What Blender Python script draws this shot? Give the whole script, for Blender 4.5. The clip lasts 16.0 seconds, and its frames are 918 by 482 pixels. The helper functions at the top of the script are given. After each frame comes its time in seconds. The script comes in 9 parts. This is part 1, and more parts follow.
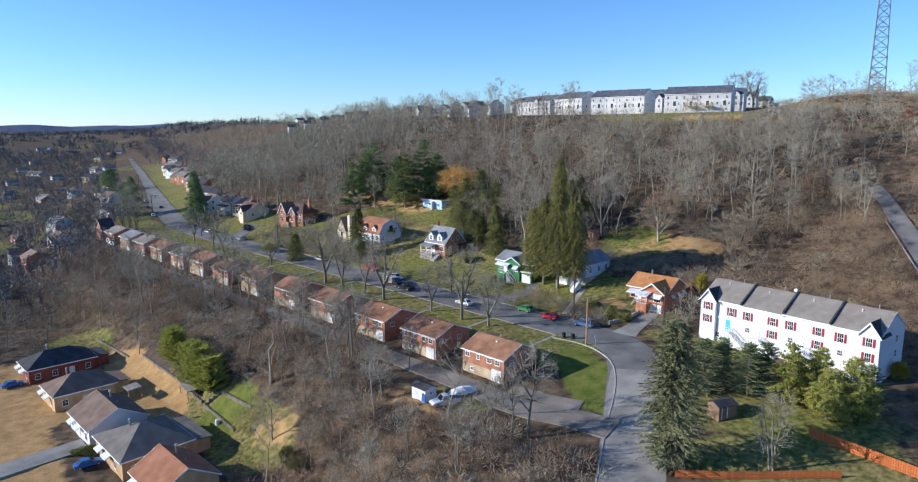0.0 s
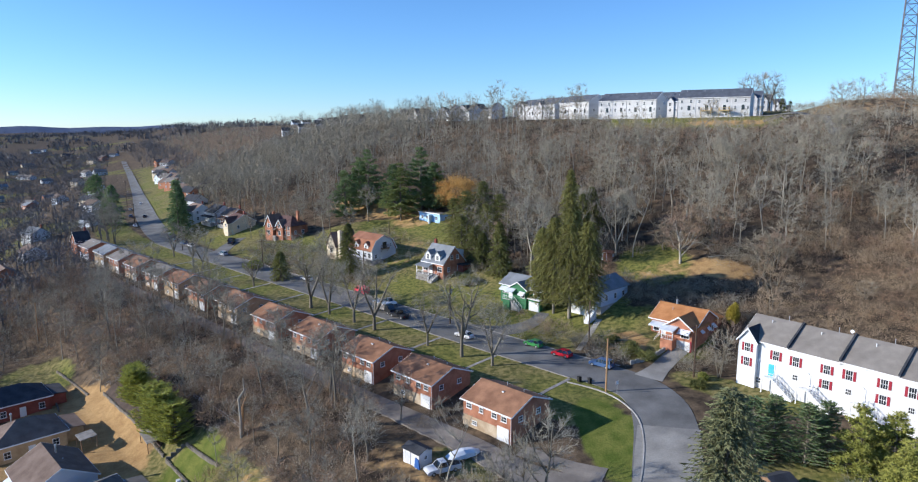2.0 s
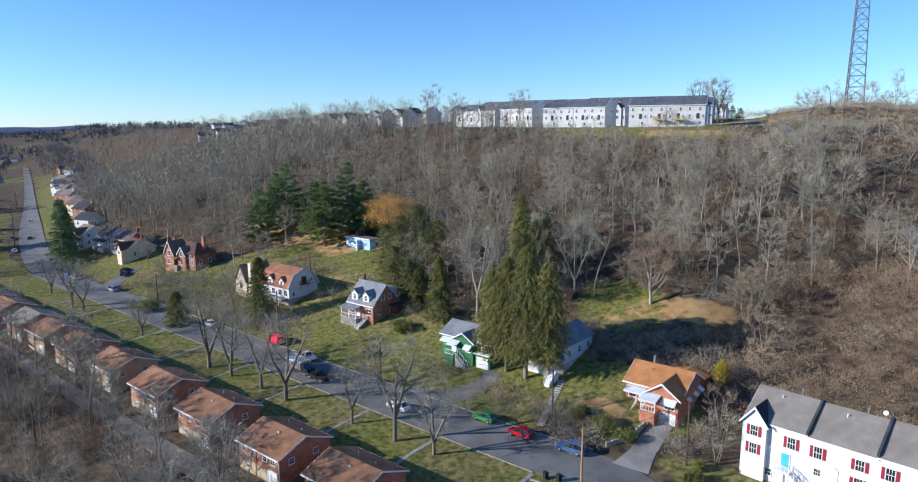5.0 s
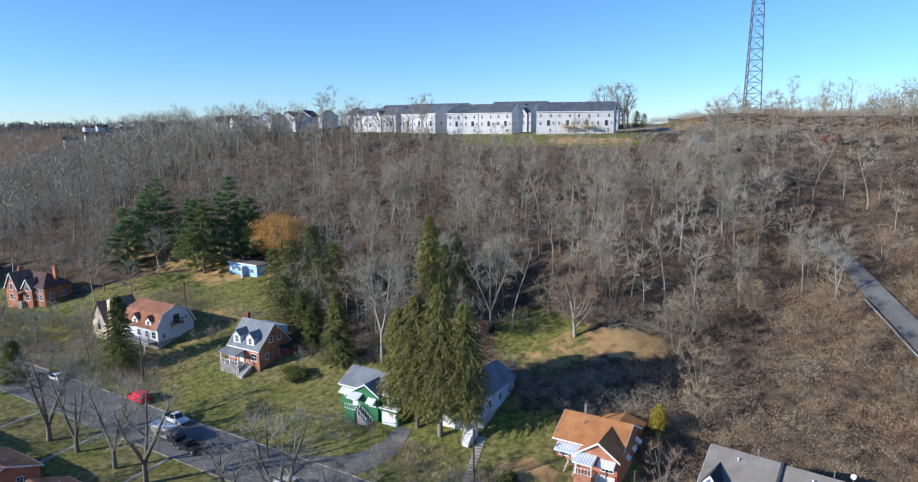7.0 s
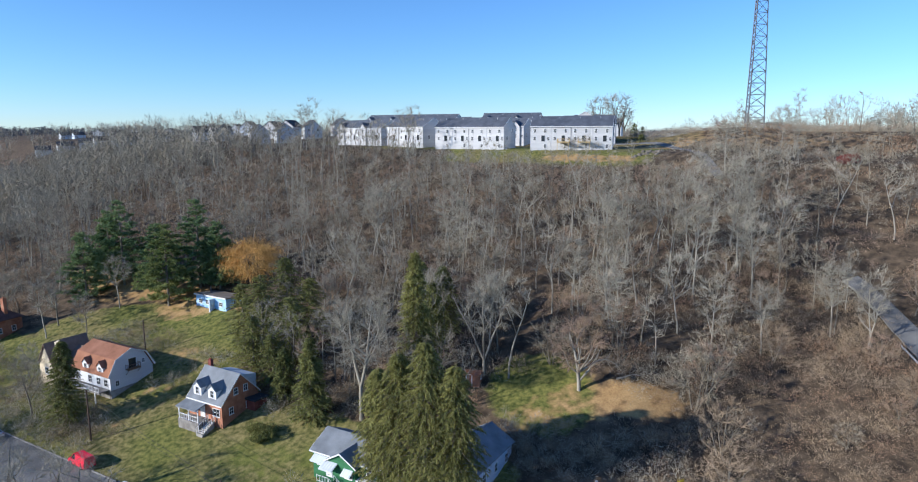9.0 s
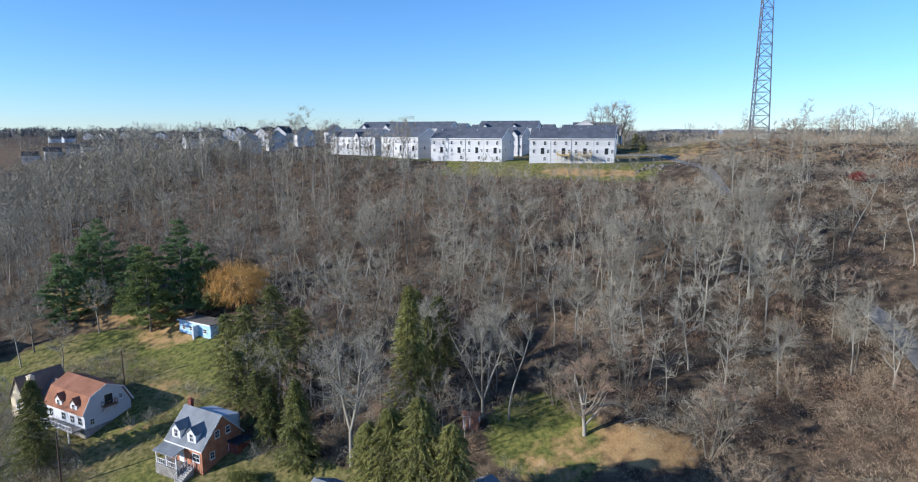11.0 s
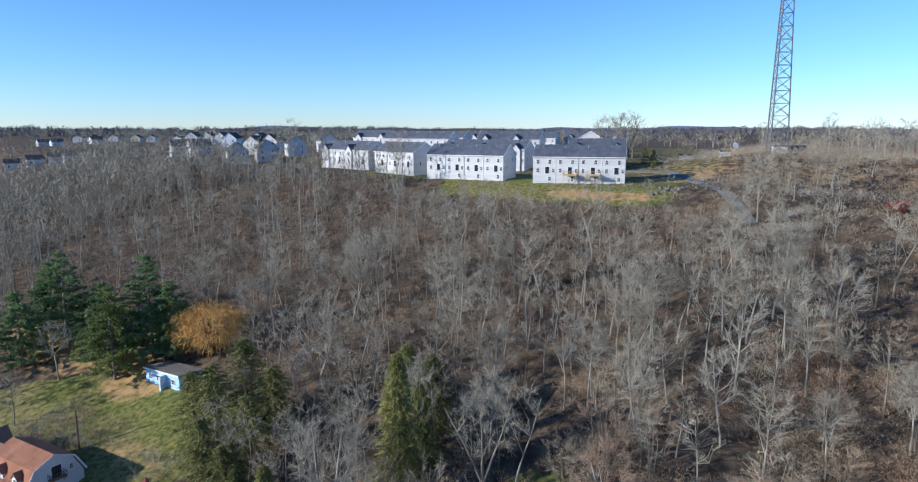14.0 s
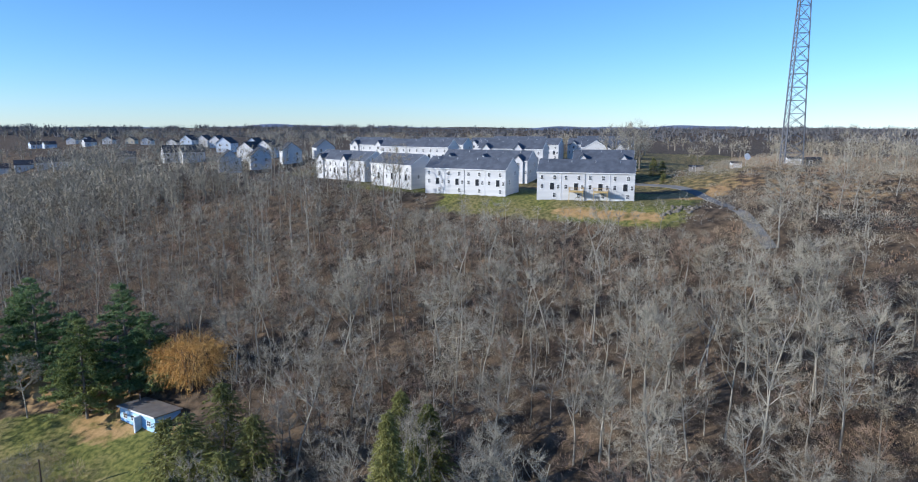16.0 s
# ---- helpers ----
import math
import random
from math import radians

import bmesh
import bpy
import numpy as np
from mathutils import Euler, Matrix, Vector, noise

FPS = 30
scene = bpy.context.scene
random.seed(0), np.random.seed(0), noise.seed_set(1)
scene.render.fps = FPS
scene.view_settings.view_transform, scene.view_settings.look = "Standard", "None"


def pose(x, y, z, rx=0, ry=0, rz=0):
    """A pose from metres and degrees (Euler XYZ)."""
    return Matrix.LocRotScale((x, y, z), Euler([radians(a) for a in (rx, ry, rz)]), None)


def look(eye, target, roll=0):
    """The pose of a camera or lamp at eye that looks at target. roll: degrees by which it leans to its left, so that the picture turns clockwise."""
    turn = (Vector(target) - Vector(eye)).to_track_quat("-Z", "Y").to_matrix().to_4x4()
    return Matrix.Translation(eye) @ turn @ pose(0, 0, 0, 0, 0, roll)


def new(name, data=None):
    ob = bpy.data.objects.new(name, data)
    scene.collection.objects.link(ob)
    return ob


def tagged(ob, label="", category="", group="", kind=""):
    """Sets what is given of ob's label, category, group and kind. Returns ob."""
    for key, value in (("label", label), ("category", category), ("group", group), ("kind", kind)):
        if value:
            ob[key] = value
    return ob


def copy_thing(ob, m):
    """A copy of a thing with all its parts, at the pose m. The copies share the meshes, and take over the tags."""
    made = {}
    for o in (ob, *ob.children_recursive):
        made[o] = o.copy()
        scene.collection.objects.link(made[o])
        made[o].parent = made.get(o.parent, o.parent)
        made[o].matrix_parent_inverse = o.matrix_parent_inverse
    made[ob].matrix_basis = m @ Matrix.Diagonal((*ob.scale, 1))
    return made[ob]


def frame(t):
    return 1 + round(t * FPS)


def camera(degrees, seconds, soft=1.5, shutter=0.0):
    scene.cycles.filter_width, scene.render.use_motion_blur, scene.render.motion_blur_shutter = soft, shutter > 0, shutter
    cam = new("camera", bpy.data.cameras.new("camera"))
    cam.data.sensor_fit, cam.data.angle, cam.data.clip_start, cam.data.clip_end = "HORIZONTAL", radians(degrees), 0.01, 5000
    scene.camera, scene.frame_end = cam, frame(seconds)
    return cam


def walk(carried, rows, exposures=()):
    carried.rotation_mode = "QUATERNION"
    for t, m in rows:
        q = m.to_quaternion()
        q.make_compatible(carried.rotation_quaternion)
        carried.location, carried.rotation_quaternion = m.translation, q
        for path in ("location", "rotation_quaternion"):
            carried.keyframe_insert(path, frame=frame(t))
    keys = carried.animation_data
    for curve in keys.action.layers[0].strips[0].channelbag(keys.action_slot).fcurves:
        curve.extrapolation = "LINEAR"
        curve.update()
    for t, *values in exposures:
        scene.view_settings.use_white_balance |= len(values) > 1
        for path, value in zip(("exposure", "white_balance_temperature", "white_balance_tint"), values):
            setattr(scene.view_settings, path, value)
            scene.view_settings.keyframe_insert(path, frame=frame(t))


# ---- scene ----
cam = camera(69.9, 16.0, soft=1.15)
METRES, EYE, TILT, LEAN, TURN = 120.0, 43.2, -9.6, 0.0, 0.0
ROWS = [
    (0.0, 0.0, 0.0, 0.0, -0.0, 0.0, -0.0),
    (0.5, -0.0002, 0.0364, 0.0105, -0.0, 0.03, -0.01),
    (1.0, -0.0002, 0.0735, 0.0213, 0.0, 0.05, 0.01),
    (1.5, 0.0001, 0.1114, 0.0323, -0.01, 0.05, 0.05),
    (2.0, -0.0, 0.1491, 0.0439, -0.03, 0.05, 0.05),
    (2.5, 0.0006, 0.1872, 0.0553, -0.04, 0.05, 0.04),
    (3.0, 0.0012, 0.2251, 0.0663, -0.14, 0.08, 0.03),
    (5.5, 0.0142, 0.4126, 0.1273, -8.52, -0.18, 1.58),
    (6.0, 0.0191, 0.4495, 0.1393, -11.72, -0.3, 2.17),
    (6.5, 0.0246, 0.4854, 0.1514, -13.22, -0.37, 2.4),
    (7.0, 0.0316, 0.5208, 0.1632, -13.95, -0.36, 2.49),
    (7.5, 0.0402, 0.5549, 0.1763, -14.33, -0.35, 2.61),
    (8.0, 0.0478, 0.5862, 0.1894, -14.6, -0.26, 2.6),
    (8.5, 0.0554, 0.6134, 0.2022, -14.77, -0.16, 2.56),
    (9.0, 0.0618, 0.6356, 0.2143, -14.92, -0.06, 2.53),
    (11.5, 0.0833, 0.7114, 0.2718, -15.29, -0.24, 2.57),
    (12.0, 0.0895, 0.7308, 0.2836, -15.3, -0.3, 2.57),
    (12.5, 0.0974, 0.7518, 0.2958, -15.27, -0.34, 2.59),
    (13.0, 0.1051, 0.7733, 0.3092, -15.28, -0.44, 2.61),
    (13.5, 0.113, 0.7949, 0.3215, -15.25, -0.49, 2.61),
    (14.0, 0.1194, 0.8158, 0.3346, -15.28, -0.56, 2.57),
    (14.5, 0.1259, 0.8369, 0.3468, -15.29, -0.61, 2.52),
    (15.0, 0.1326, 0.8579, 0.3586, -15.28, -0.63, 2.49),
    (15.5, 0.1386, 0.8779, 0.3714, -15.28, -0.68, 2.45),
    (16.0, 0.1449, 0.8968, 0.3838, -15.26, -0.73, 2.42),
]
walk(cam, [(t, pose(0, 0, EYE, TILT, LEAN, TURN) @ pose(METRES * x, METRES * y, METRES * z, 90 + pitch, roll, yaw)) for t, x, y, z, yaw, pitch, roll in ROWS], exposures=[(0.0, 0.44, 5560, 10), (6.0, 0.39, 5440, 10), (12.0, 0.37, 5350, 10), (16.0, 0.345, 5300, 10)])

# ---------- world, sun, exposure ----------
SUN_ELEVATION = radians(19.0)
SUN_AZIMUTH = radians(-93.0)          # clockwise from +y: the sun stands to the west
world = bpy.data.worlds.new("sky_world")
scene.world = world
world.use_nodes = True
wn = world.node_tree.nodes
sky = wn.new("ShaderNodeTexSky")
sky.sky_type = "NISHITA"
sky.sun_disc = False
sky.sun_elevation = SUN_ELEVATION
sky.sun_rotation = SUN_AZIMUTH
sky.altitude = 700
sky.air_density = 1.0
sky.dust_density = 0.0
sky.ozone_density = 5.0
wn["Background"].inputs["Strength"].default_value = 0.132
tint = wn.new("ShaderNodeMix")
tint.data_type, tint.blend_type = "RGBA", "MULTIPLY"
tint.inputs["Factor"].default_value = 1.0
tint.inputs["B"].default_value = (0.92, 0.95, 0.99, 1)
world.node_tree.links.new(sky.outputs[0], tint.inputs["A"])
world.node_tree.links.new(tint.outputs["Result"], wn["Background"].inputs["Color"])

sun_data = bpy.data.lights.new("sun", "SUN")
sun_data.energy = 5.0
sun_data.angle = radians(0.55)
sun_data.color = (1.0, 0.865, 0.69)
sun = new("sun", sun_data)
sun_from = Vector((math.sin(SUN_AZIMUTH) * math.cos(SUN_ELEVATION), math.cos(SUN_AZIMUTH) * math.cos(SUN_ELEVATION), math.sin(SUN_ELEVATION)))
sun.matrix_world = look(sun_from * 200, (0, 0, 0))
scene.view_settings.exposure = 0.0


# ---------- materials ----------
def material(name, dark, light, scale=0.5, rough=0.85, bump=0.15, fine=14.0, metal=0.0, spread=0.12, stretch=(1, 1, 1), specular=0.3, by_random=0.0):
    """A procedural surface: two tones in broad patches, fine grain, relief, and a shift from piece to piece."""
    m = bpy.data.materials.new(name)
    m.use_nodes = True
    n, l = m.node_tree.nodes, m.node_tree.links
    bsdf = n["Principled BSDF"]
    co = n.new("ShaderNodeTexCoord")
    mp = n.new("ShaderNodeMapping")
    mp.inputs["Scale"].default_value = stretch
    l.new(co.outputs["Object"], mp.inputs["Vector"])
    broad = n.new("ShaderNodeTexNoise")
    broad.inputs["Scale"].default_value = scale
    broad.inputs["Detail"].default_value = 5
    l.new(mp.outputs[0], broad.inputs["Vector"])
    ramp = n.new("ShaderNodeValToRGB")
    ramp.color_ramp.elements[0].position, ramp.color_ramp.elements[1].position = 0.34, 0.68
    ramp.color_ramp.elements[0].color, ramp.color_ramp.elements[1].color = (*dark, 1), (*light, 1)
    l.new(broad.outputs["Fac"], ramp.inputs["Fac"])
    grain = n.new("ShaderNodeTexNoise")
    grain.inputs["Scale"].default_value = scale * fine
    grain.inputs["Detail"].default_value = 4
    l.new(mp.outputs[0], grain.inputs["Vector"])
    value = n.new("ShaderNodeMapRange")
    value.inputs["To Min"].default_value, value.inputs["To Max"].default_value = 1 - spread * 2, 1 + spread * 2
    l.new(grain.outputs["Fac"], value.inputs["Value"])
    hsv = n.new("ShaderNodeHueSaturation")
    l.new(ramp.outputs["Color"], hsv.inputs["Color"])
    if by_random:
        info = n.new("ShaderNodeObjectInfo")
        shift = n.new("ShaderNodeMapRange")
        shift.inputs["To Min"].default_value, shift.inputs["To Max"].default_value = 1 - by_random, 1 + by_random
        l.new(info.outputs["Random"], shift.inputs["Value"])
        both = n.new("ShaderNodeMath")
        both.operation = "MULTIPLY"
        l.new(value.outputs[0], both.inputs[0])
        l.new(shift.outputs[0], both.inputs[1])
        l.new(both.outputs[0], hsv.inputs["Value"])
    else:
        l.new(value.outputs[0], hsv.inputs["Value"])
    l.new(hsv.outputs["Color"], bsdf.inputs["Base Color"])
    bsdf.inputs["Roughness"].default_value = rough
    bsdf.inputs["Metallic"].default_value = metal
    bsdf.inputs["Specular IOR Level"].default_value = specular
    if bump:
        bp = n.new("ShaderNodeBump")
        bp.inputs["Strength"].default_value = bump
        bp.inputs["Distance"].default_value = 0.05
        l.new(grain.outputs["Fac"], bp.inputs["Height"])
        l.new(bp.outputs["Normal"], bsdf.inputs["Normal"])
    return m


def island_material(name, dark, light, rough=0.9, translucent=0.0):
    """Twigs and leaves: every piece takes a tone of its own between dark and light, with a broad drift over the stand."""
    m = bpy.data.materials.new(name)
    m.use_nodes = True
    n, l = m.node_tree.nodes, m.node_tree.links
    bsdf = n["Principled BSDF"]
    geo = n.new("ShaderNodeNewGeometry")
    drift = n.new("ShaderNodeTexNoise")
    drift.inputs["Scale"].default_value = 0.09
    drift.inputs["Detail"].default_value = 3
    l.new(geo.outputs["Position"], drift.inputs["Vector"])
    mixv = n.new("ShaderNodeMix")
    mixv.inputs["Factor"].default_value = 0.5
    l.new(geo.outputs["Random Per Island"], mixv.inputs["A"])
    spread = n.new("ShaderNodeMapRange")
    spread.inputs["From Min"].default_value, spread.inputs["From Max"].default_value = 0.3, 0.7
    l.new(drift.outputs["Fac"], spread.inputs["Value"])
    l.new(spread.outputs[0], mixv.inputs["B"])
    ramp = n.new("ShaderNodeValToRGB")
    ramp.color_ramp.elements[0].position, ramp.color_ramp.elements[1].position = 0.1, 0.9
    ramp.color_ramp.elements[0].color, ramp.color_ramp.elements[1].color = (*dark, 1), (*light, 1)
    l.new(mixv.outputs["Result"], ramp.inputs["Fac"])
    l.new(ramp.outputs["Color"], bsdf.inputs["Base Color"])
    bsdf.inputs["Roughness"].default_value = rough
    bsdf.inputs["Specular IOR Level"].default_value = 0.15
    if translucent:
        thin = n.new("ShaderNodeBsdfTranslucent")
        l.new(ramp.outputs["Color"], thin.inputs["Color"])
        both = n.new("ShaderNodeMixShader")
        both.inputs["Fac"].default_value = translucent
        l.new(bsdf.outputs[0], both.inputs[1])
        l.new(thin.outputs[0], both.inputs[2])
        l.new(both.outputs[0], n["Material Output"].inputs["Surface"])
    return m


def ground_material():
    """Leaf litter, winter lawn, straw-dry grass and bare earth, mixed by the zones of the land."""
    m = bpy.data.materials.new("ground_cover")
    m.use_nodes = True
    n, l = m.node_tree.nodes, m.node_tree.links
    bsdf = n["Principled BSDF"]
    geo = n.new("ShaderNodeNewGeometry")
    zone = n.new("ShaderNodeAttribute")
    zone.attribute_name = "zone"
    split = n.new("ShaderNodeSeparateColor")
    l.new(zone.outputs["Color"], split.inputs["Color"])

    def noise_tex(scale, detail=5):
        t = n.new("ShaderNodeTexNoise")
        t.inputs["Scale"].default_value = scale
        t.inputs["Detail"].default_value = detail
        l.new(geo.outputs["Position"], t.inputs["Vector"])
        return t.outputs["Fac"]

    def ramp(fac, a, b, p=0.35, q=0.65):
        r = n.new("ShaderNodeValToRGB")
        r.color_ramp.elements[0].position, r.color_ramp.elements[1].position = p, q
        r.color_ramp.elements[0].color, r.color_ramp.elements[1].color = (*a, 1), (*b, 1)
        l.new(fac, r.inputs["Fac"])
        return r.outputs["Color"]

    def mix(fac, a, b):
        x = n.new("ShaderNodeMix")
        x.data_type = "RGBA"
        l.new(fac, x.inputs["Factor"])
        l.new(a, x.inputs["A"])
        l.new(b, x.inputs["B"])
        return x.outputs["Result"]

    def frayed(value, grain):
        """A zone's mask with an uneven edge."""
        add = n.new("ShaderNodeMath")
        add.operation = "MULTIPLY_ADD"
        l.new(grain, add.inputs[0])
        add.inputs[1].default_value = 0.9
        l.new(value, add.inputs[2])
        r = n.new("ShaderNodeMapRange")
        r.inputs["From Min"].default_value, r.inputs["From Max"].default_value = 0.85, 1.1
        l.new(add.outputs[0], r.inputs["Value"])
        return r.outputs[0]

    broad, mid, fine = noise_tex(0.06), noise_tex(0.45), noise_tex(3.0, 6)
    litter = ramp(mid, (0.056, 0.043, 0.03), (0.166, 0.121, 0.077))
    patchy = noise_tex(1.1, 6)
    lawn = mix(ramp(broad, (0, 0, 0), (1, 1, 1), 0.42, 0.58), ramp(patchy, (0.078, 0.092, 0.024), (0.225, 0.215, 0.058)), ramp(patchy, (0.09, 0.092, 0.028), (0.27, 0.225, 0.092)))
    dry = ramp(mid, (0.33, 0.205, 0.088), (0.45, 0.295, 0.13))
    green = ramp(mid, (0.085, 0.115, 0.02), (0.165, 0.175, 0.04))
    color = mix(frayed(split.outputs["Red"], mid), litter, lawn)
    color = mix(frayed(split.outputs["Green"], mid), color, dry)
    color = mix(frayed(split.outputs["Blue"], mid), color, green)
    grain = n.new("ShaderNodeMapRange")
    grain.inputs["To Min"].default_value, grain.inputs["To Max"].default_value = 0.62, 1.38
    l.new(fine, grain.inputs["Value"])
    hsv = n.new("ShaderNodeHueSaturation")
    l.new(color, hsv.inputs["Color"])
    l.new(grain.outputs[0], hsv.inputs["Value"])
    l.new(hsv.outputs["Color"], bsdf.inputs["Base Color"])
    bp = n.new("ShaderNodeBump")
    bp.inputs["Strength"].default_value = 0.4
    bp.inputs["Distance"].default_value = 0.2
    l.new(fine, bp.inputs["Height"])
    l.new(bp.outputs["Normal"], bsdf.inputs["Normal"])
    bsdf.inputs["Roughness"].default_value = 0.95
    bsdf.inputs["Specular IOR Level"].default_value = 0.1
    return m


M_GROUND = ground_material()
M_ASPHALT = material("weathered_asphalt", (0.118, 0.116, 0.11), (0.205, 0.201, 0.19), 0.22, 0.9, 0.2, 20)
M_CONCRETE = material("concrete", (0.30, 0.285, 0.26), (0.44, 0.42, 0.385), 0.4, 0.9, 0.2, 16)
M_GRAVEL = material("gravel_track", (0.16, 0.14, 0.12), (0.27, 0.24, 0.205), 0.3, 0.95, 0.5, 20)
M_BRICK = material("red_brick", (0.29, 0.12, 0.068), (0.45, 0.212, 0.125), 0.7, 0.9, 0.3, 12, by_random=0.12)
M_BRICK_DARK = material("dark_red_brick", (0.17, 0.05, 0.04), (0.27, 0.085, 0.06), 0.7, 0.9, 0.3, 12)
M_BRICK_TAN = material("buff_brick", (0.40, 0.26, 0.13), (0.52, 0.36, 0.20), 0.7, 0.9, 0.3, 12, by_random=0.1)
M_WASH = material("whitewashed_block", (0.33, 0.235, 0.135), (0.56, 0.46, 0.33), 0.55, 0.9, 0.25, 9, by_random=0.1)
M_WHITE = material("white_vinyl_siding", (0.62, 0.63, 0.645), (0.7, 0.702, 0.705), 0.3, 0.6, 0.1, 10, spread=0.03, stretch=(0.3, 0.3, 4))
M_SIDING = material("pale_grey_siding", (0.52, 0.52, 0.52), (0.62, 0.615, 0.605), 0.3, 0.65, 0.1, 10, spread=0.05, stretch=(0.3, 0.3, 4))
M_TRIM = material("white_painted_trim", (0.72, 0.72, 0.71), (0.82, 0.82, 0.81), 0.8, 0.55, 0.05, 10, spread=0.04)
M_CREAM = material("cream_siding", (0.62, 0.52, 0.36), (0.72, 0.62, 0.45), 0.3, 0.7, 0.1, 10, spread=0.05, stretch=(0.3, 0.3, 4))
M_GREEN = material("green_siding", (0.035, 0.135, 0.055), (0.055, 0.185, 0.08), 0.4, 0.7, 0.1, 10, stretch=(0.3, 0.3, 4))
M_BLUEGREY = material("pale_blue_siding", (0.50, 0.56, 0.64), (0.60, 0.66, 0.73), 0.4, 0.7, 0.1, 10, spread=0.04, stretch=(0.3, 0.3, 4))
M_ROOF_RUST = material("rust_brown_shingles", (0.19, 0.096, 0.054), (0.34, 0.18, 0.1), 0.5, 0.95, 0.5, 14, by_random=0.18)
M_ROOF_ORANGE = material("orange_brown_shingles", (0.36, 0.155, 0.055), (0.50, 0.235, 0.09), 0.5, 0.95, 0.4, 14)
M_ROOF_RED = material("red_brown_shingles", (0.25, 0.112, 0.062), (0.36, 0.17, 0.1), 0.5, 0.95, 0.4, 14)
M_ROOF_TAUPE = material("taupe_shingles", (0.13, 0.12, 0.108), (0.195, 0.18, 0.162), 0.5, 0.95, 0.35, 14, spread=0.08)
M_ROOF_MAROON = material("maroon_brown_shingles", (0.085, 0.048, 0.042), (0.15, 0.09, 0.078), 0.5, 0.95, 0.4, 14)
M_ROOF_GREY = material("grey_shingles", (0.195, 0.174, 0.15), (0.265, 0.24, 0.208), 0.5, 0.95, 0.35, 14, spread=0.08)
M_ROOF_SLATE = material("blue_grey_shingles", (0.175, 0.188, 0.2), (0.255, 0.272, 0.288), 0.5, 0.9, 0.35, 14, spread=0.08)
M_ROOF_STEEL = material("steel_blue_shingles", (0.075, 0.085, 0.105), (0.12, 0.132, 0.158), 0.5, 0.9, 0.35, 14, spread=0.08)
M_ROOF_DARK = material("charcoal_shingles", (0.035, 0.038, 0.045), (0.065, 0.068, 0.078), 0.5, 0.95, 0.35, 14)
M_ROOF_BROWN = material("brown_shingles", (0.15, 0.105, 0.08), (0.23, 0.17, 0.135), 0.5, 0.95, 0.35, 14, by_random=0.15)
M_GLASS = material("dark_window_glass", (0.02, 0.024, 0.03), (0.04, 0.046, 0.055), 0.8, 0.08, 0, 5, specular=0.8)
M_SHUTTER = material("crimson_shutter", (0.25, 0.011, 0.026), (0.32, 0.018, 0.038), 1.0, 0.6, 0.1, 10)
M_TEAL = material("turquoise_door", (0.08, 0.45, 0.52), (0.12, 0.52, 0.58), 1.0, 0.5, 0.05, 8)
M_METAL = material("galvanised_metal", (0.42, 0.43, 0.44), (0.58, 0.59, 0.6), 0.8, 0.45, 0.05, 12, metal=0.7)
M_ALU = material("white_aluminium_awning", (0.62, 0.66, 0.70), (0.76, 0.79, 0.82), 0.6, 0.45, 0.05, 12, spread=0.05)
M_WOOD = material("weathered_wood", (0.18, 0.11, 0.065), (0.32, 0.21, 0.13), 0.6, 0.85, 0.3, 16, stretch=(1, 1, 0.2))
M_POLE = material("tan_pole_wood", (0.34, 0.20, 0.095), (0.46, 0.29, 0.15), 0.6, 0.85, 0.3, 16, stretch=(1, 1, 0.15))
M_POLE_DARK = material("dark_pole_wood", (0.075, 0.05, 0.036), (0.14, 0.10, 0.07), 0.6, 0.85, 0.3, 16, stretch=(1, 1, 0.15))
M_FENCE = material("orange_stained_fence", (0.38, 0.105, 0.028), (0.52, 0.17, 0.05), 0.7, 0.8, 0.3, 14, by_random=0.15)
M_DECK = material("new_deck_timber", (0.46, 0.33, 0.14), (0.60, 0.45, 0.22), 0.7, 0.8, 0.2, 14)
M_STONE = material("grey_stone", (0.22, 0.20, 0.18), (0.38, 0.36, 0.33), 0.9, 0.9, 0.5, 10, by_random=0.2)
M_STONE_DARK = material("mossy_wall_stone", (0.12, 0.105, 0.085), (0.24, 0.212, 0.17), 0.9, 0.95, 0.5, 10, by_random=0.2)
M_OLD_CONCRETE = material("stained_old_concrete", (0.19, 0.182, 0.168), (0.31, 0.298, 0.272), 0.25, 0.92, 0.2, 18)
M_RUBBER = material("black_rubber", (0.012, 0.012, 0.012), (0.03, 0.03, 0.03), 3, 0.8, 0.1, 8)
M_BARK = island_material("grey_bark", (0.13, 0.112, 0.085), (0.26, 0.235, 0.185))
M_BARK_PALE = island_material("pale_bark", (0.2, 0.182, 0.145), (0.41, 0.38, 0.31))
M_TWIG = island_material("winter_twigs", (0.18, 0.156, 0.111), (0.415, 0.362, 0.265))
M_TWIG_GREY = island_material("grey_winter_twigs", (0.198, 0.18, 0.139), (0.445, 0.406, 0.315))
# Twig grey with distance haze, and shade on the bank, put into the colour.
M_TWIG_FAR = island_material("haze_and_shade_grey_twigs", (0.085, 0.083, 0.085), (0.2, 0.192, 0.19))
M_TWIG_RED = island_material("reddish_winter_twigs", (0.2, 0.142, 0.098), (0.42, 0.3, 0.21))
M_RUST = island_material("rust_brown_brush", (0.19, 0.12, 0.073), (0.42, 0.275, 0.168))
M_BRUSH = island_material("brown_brush", (0.225, 0.17, 0.112), (0.43, 0.33, 0.22))
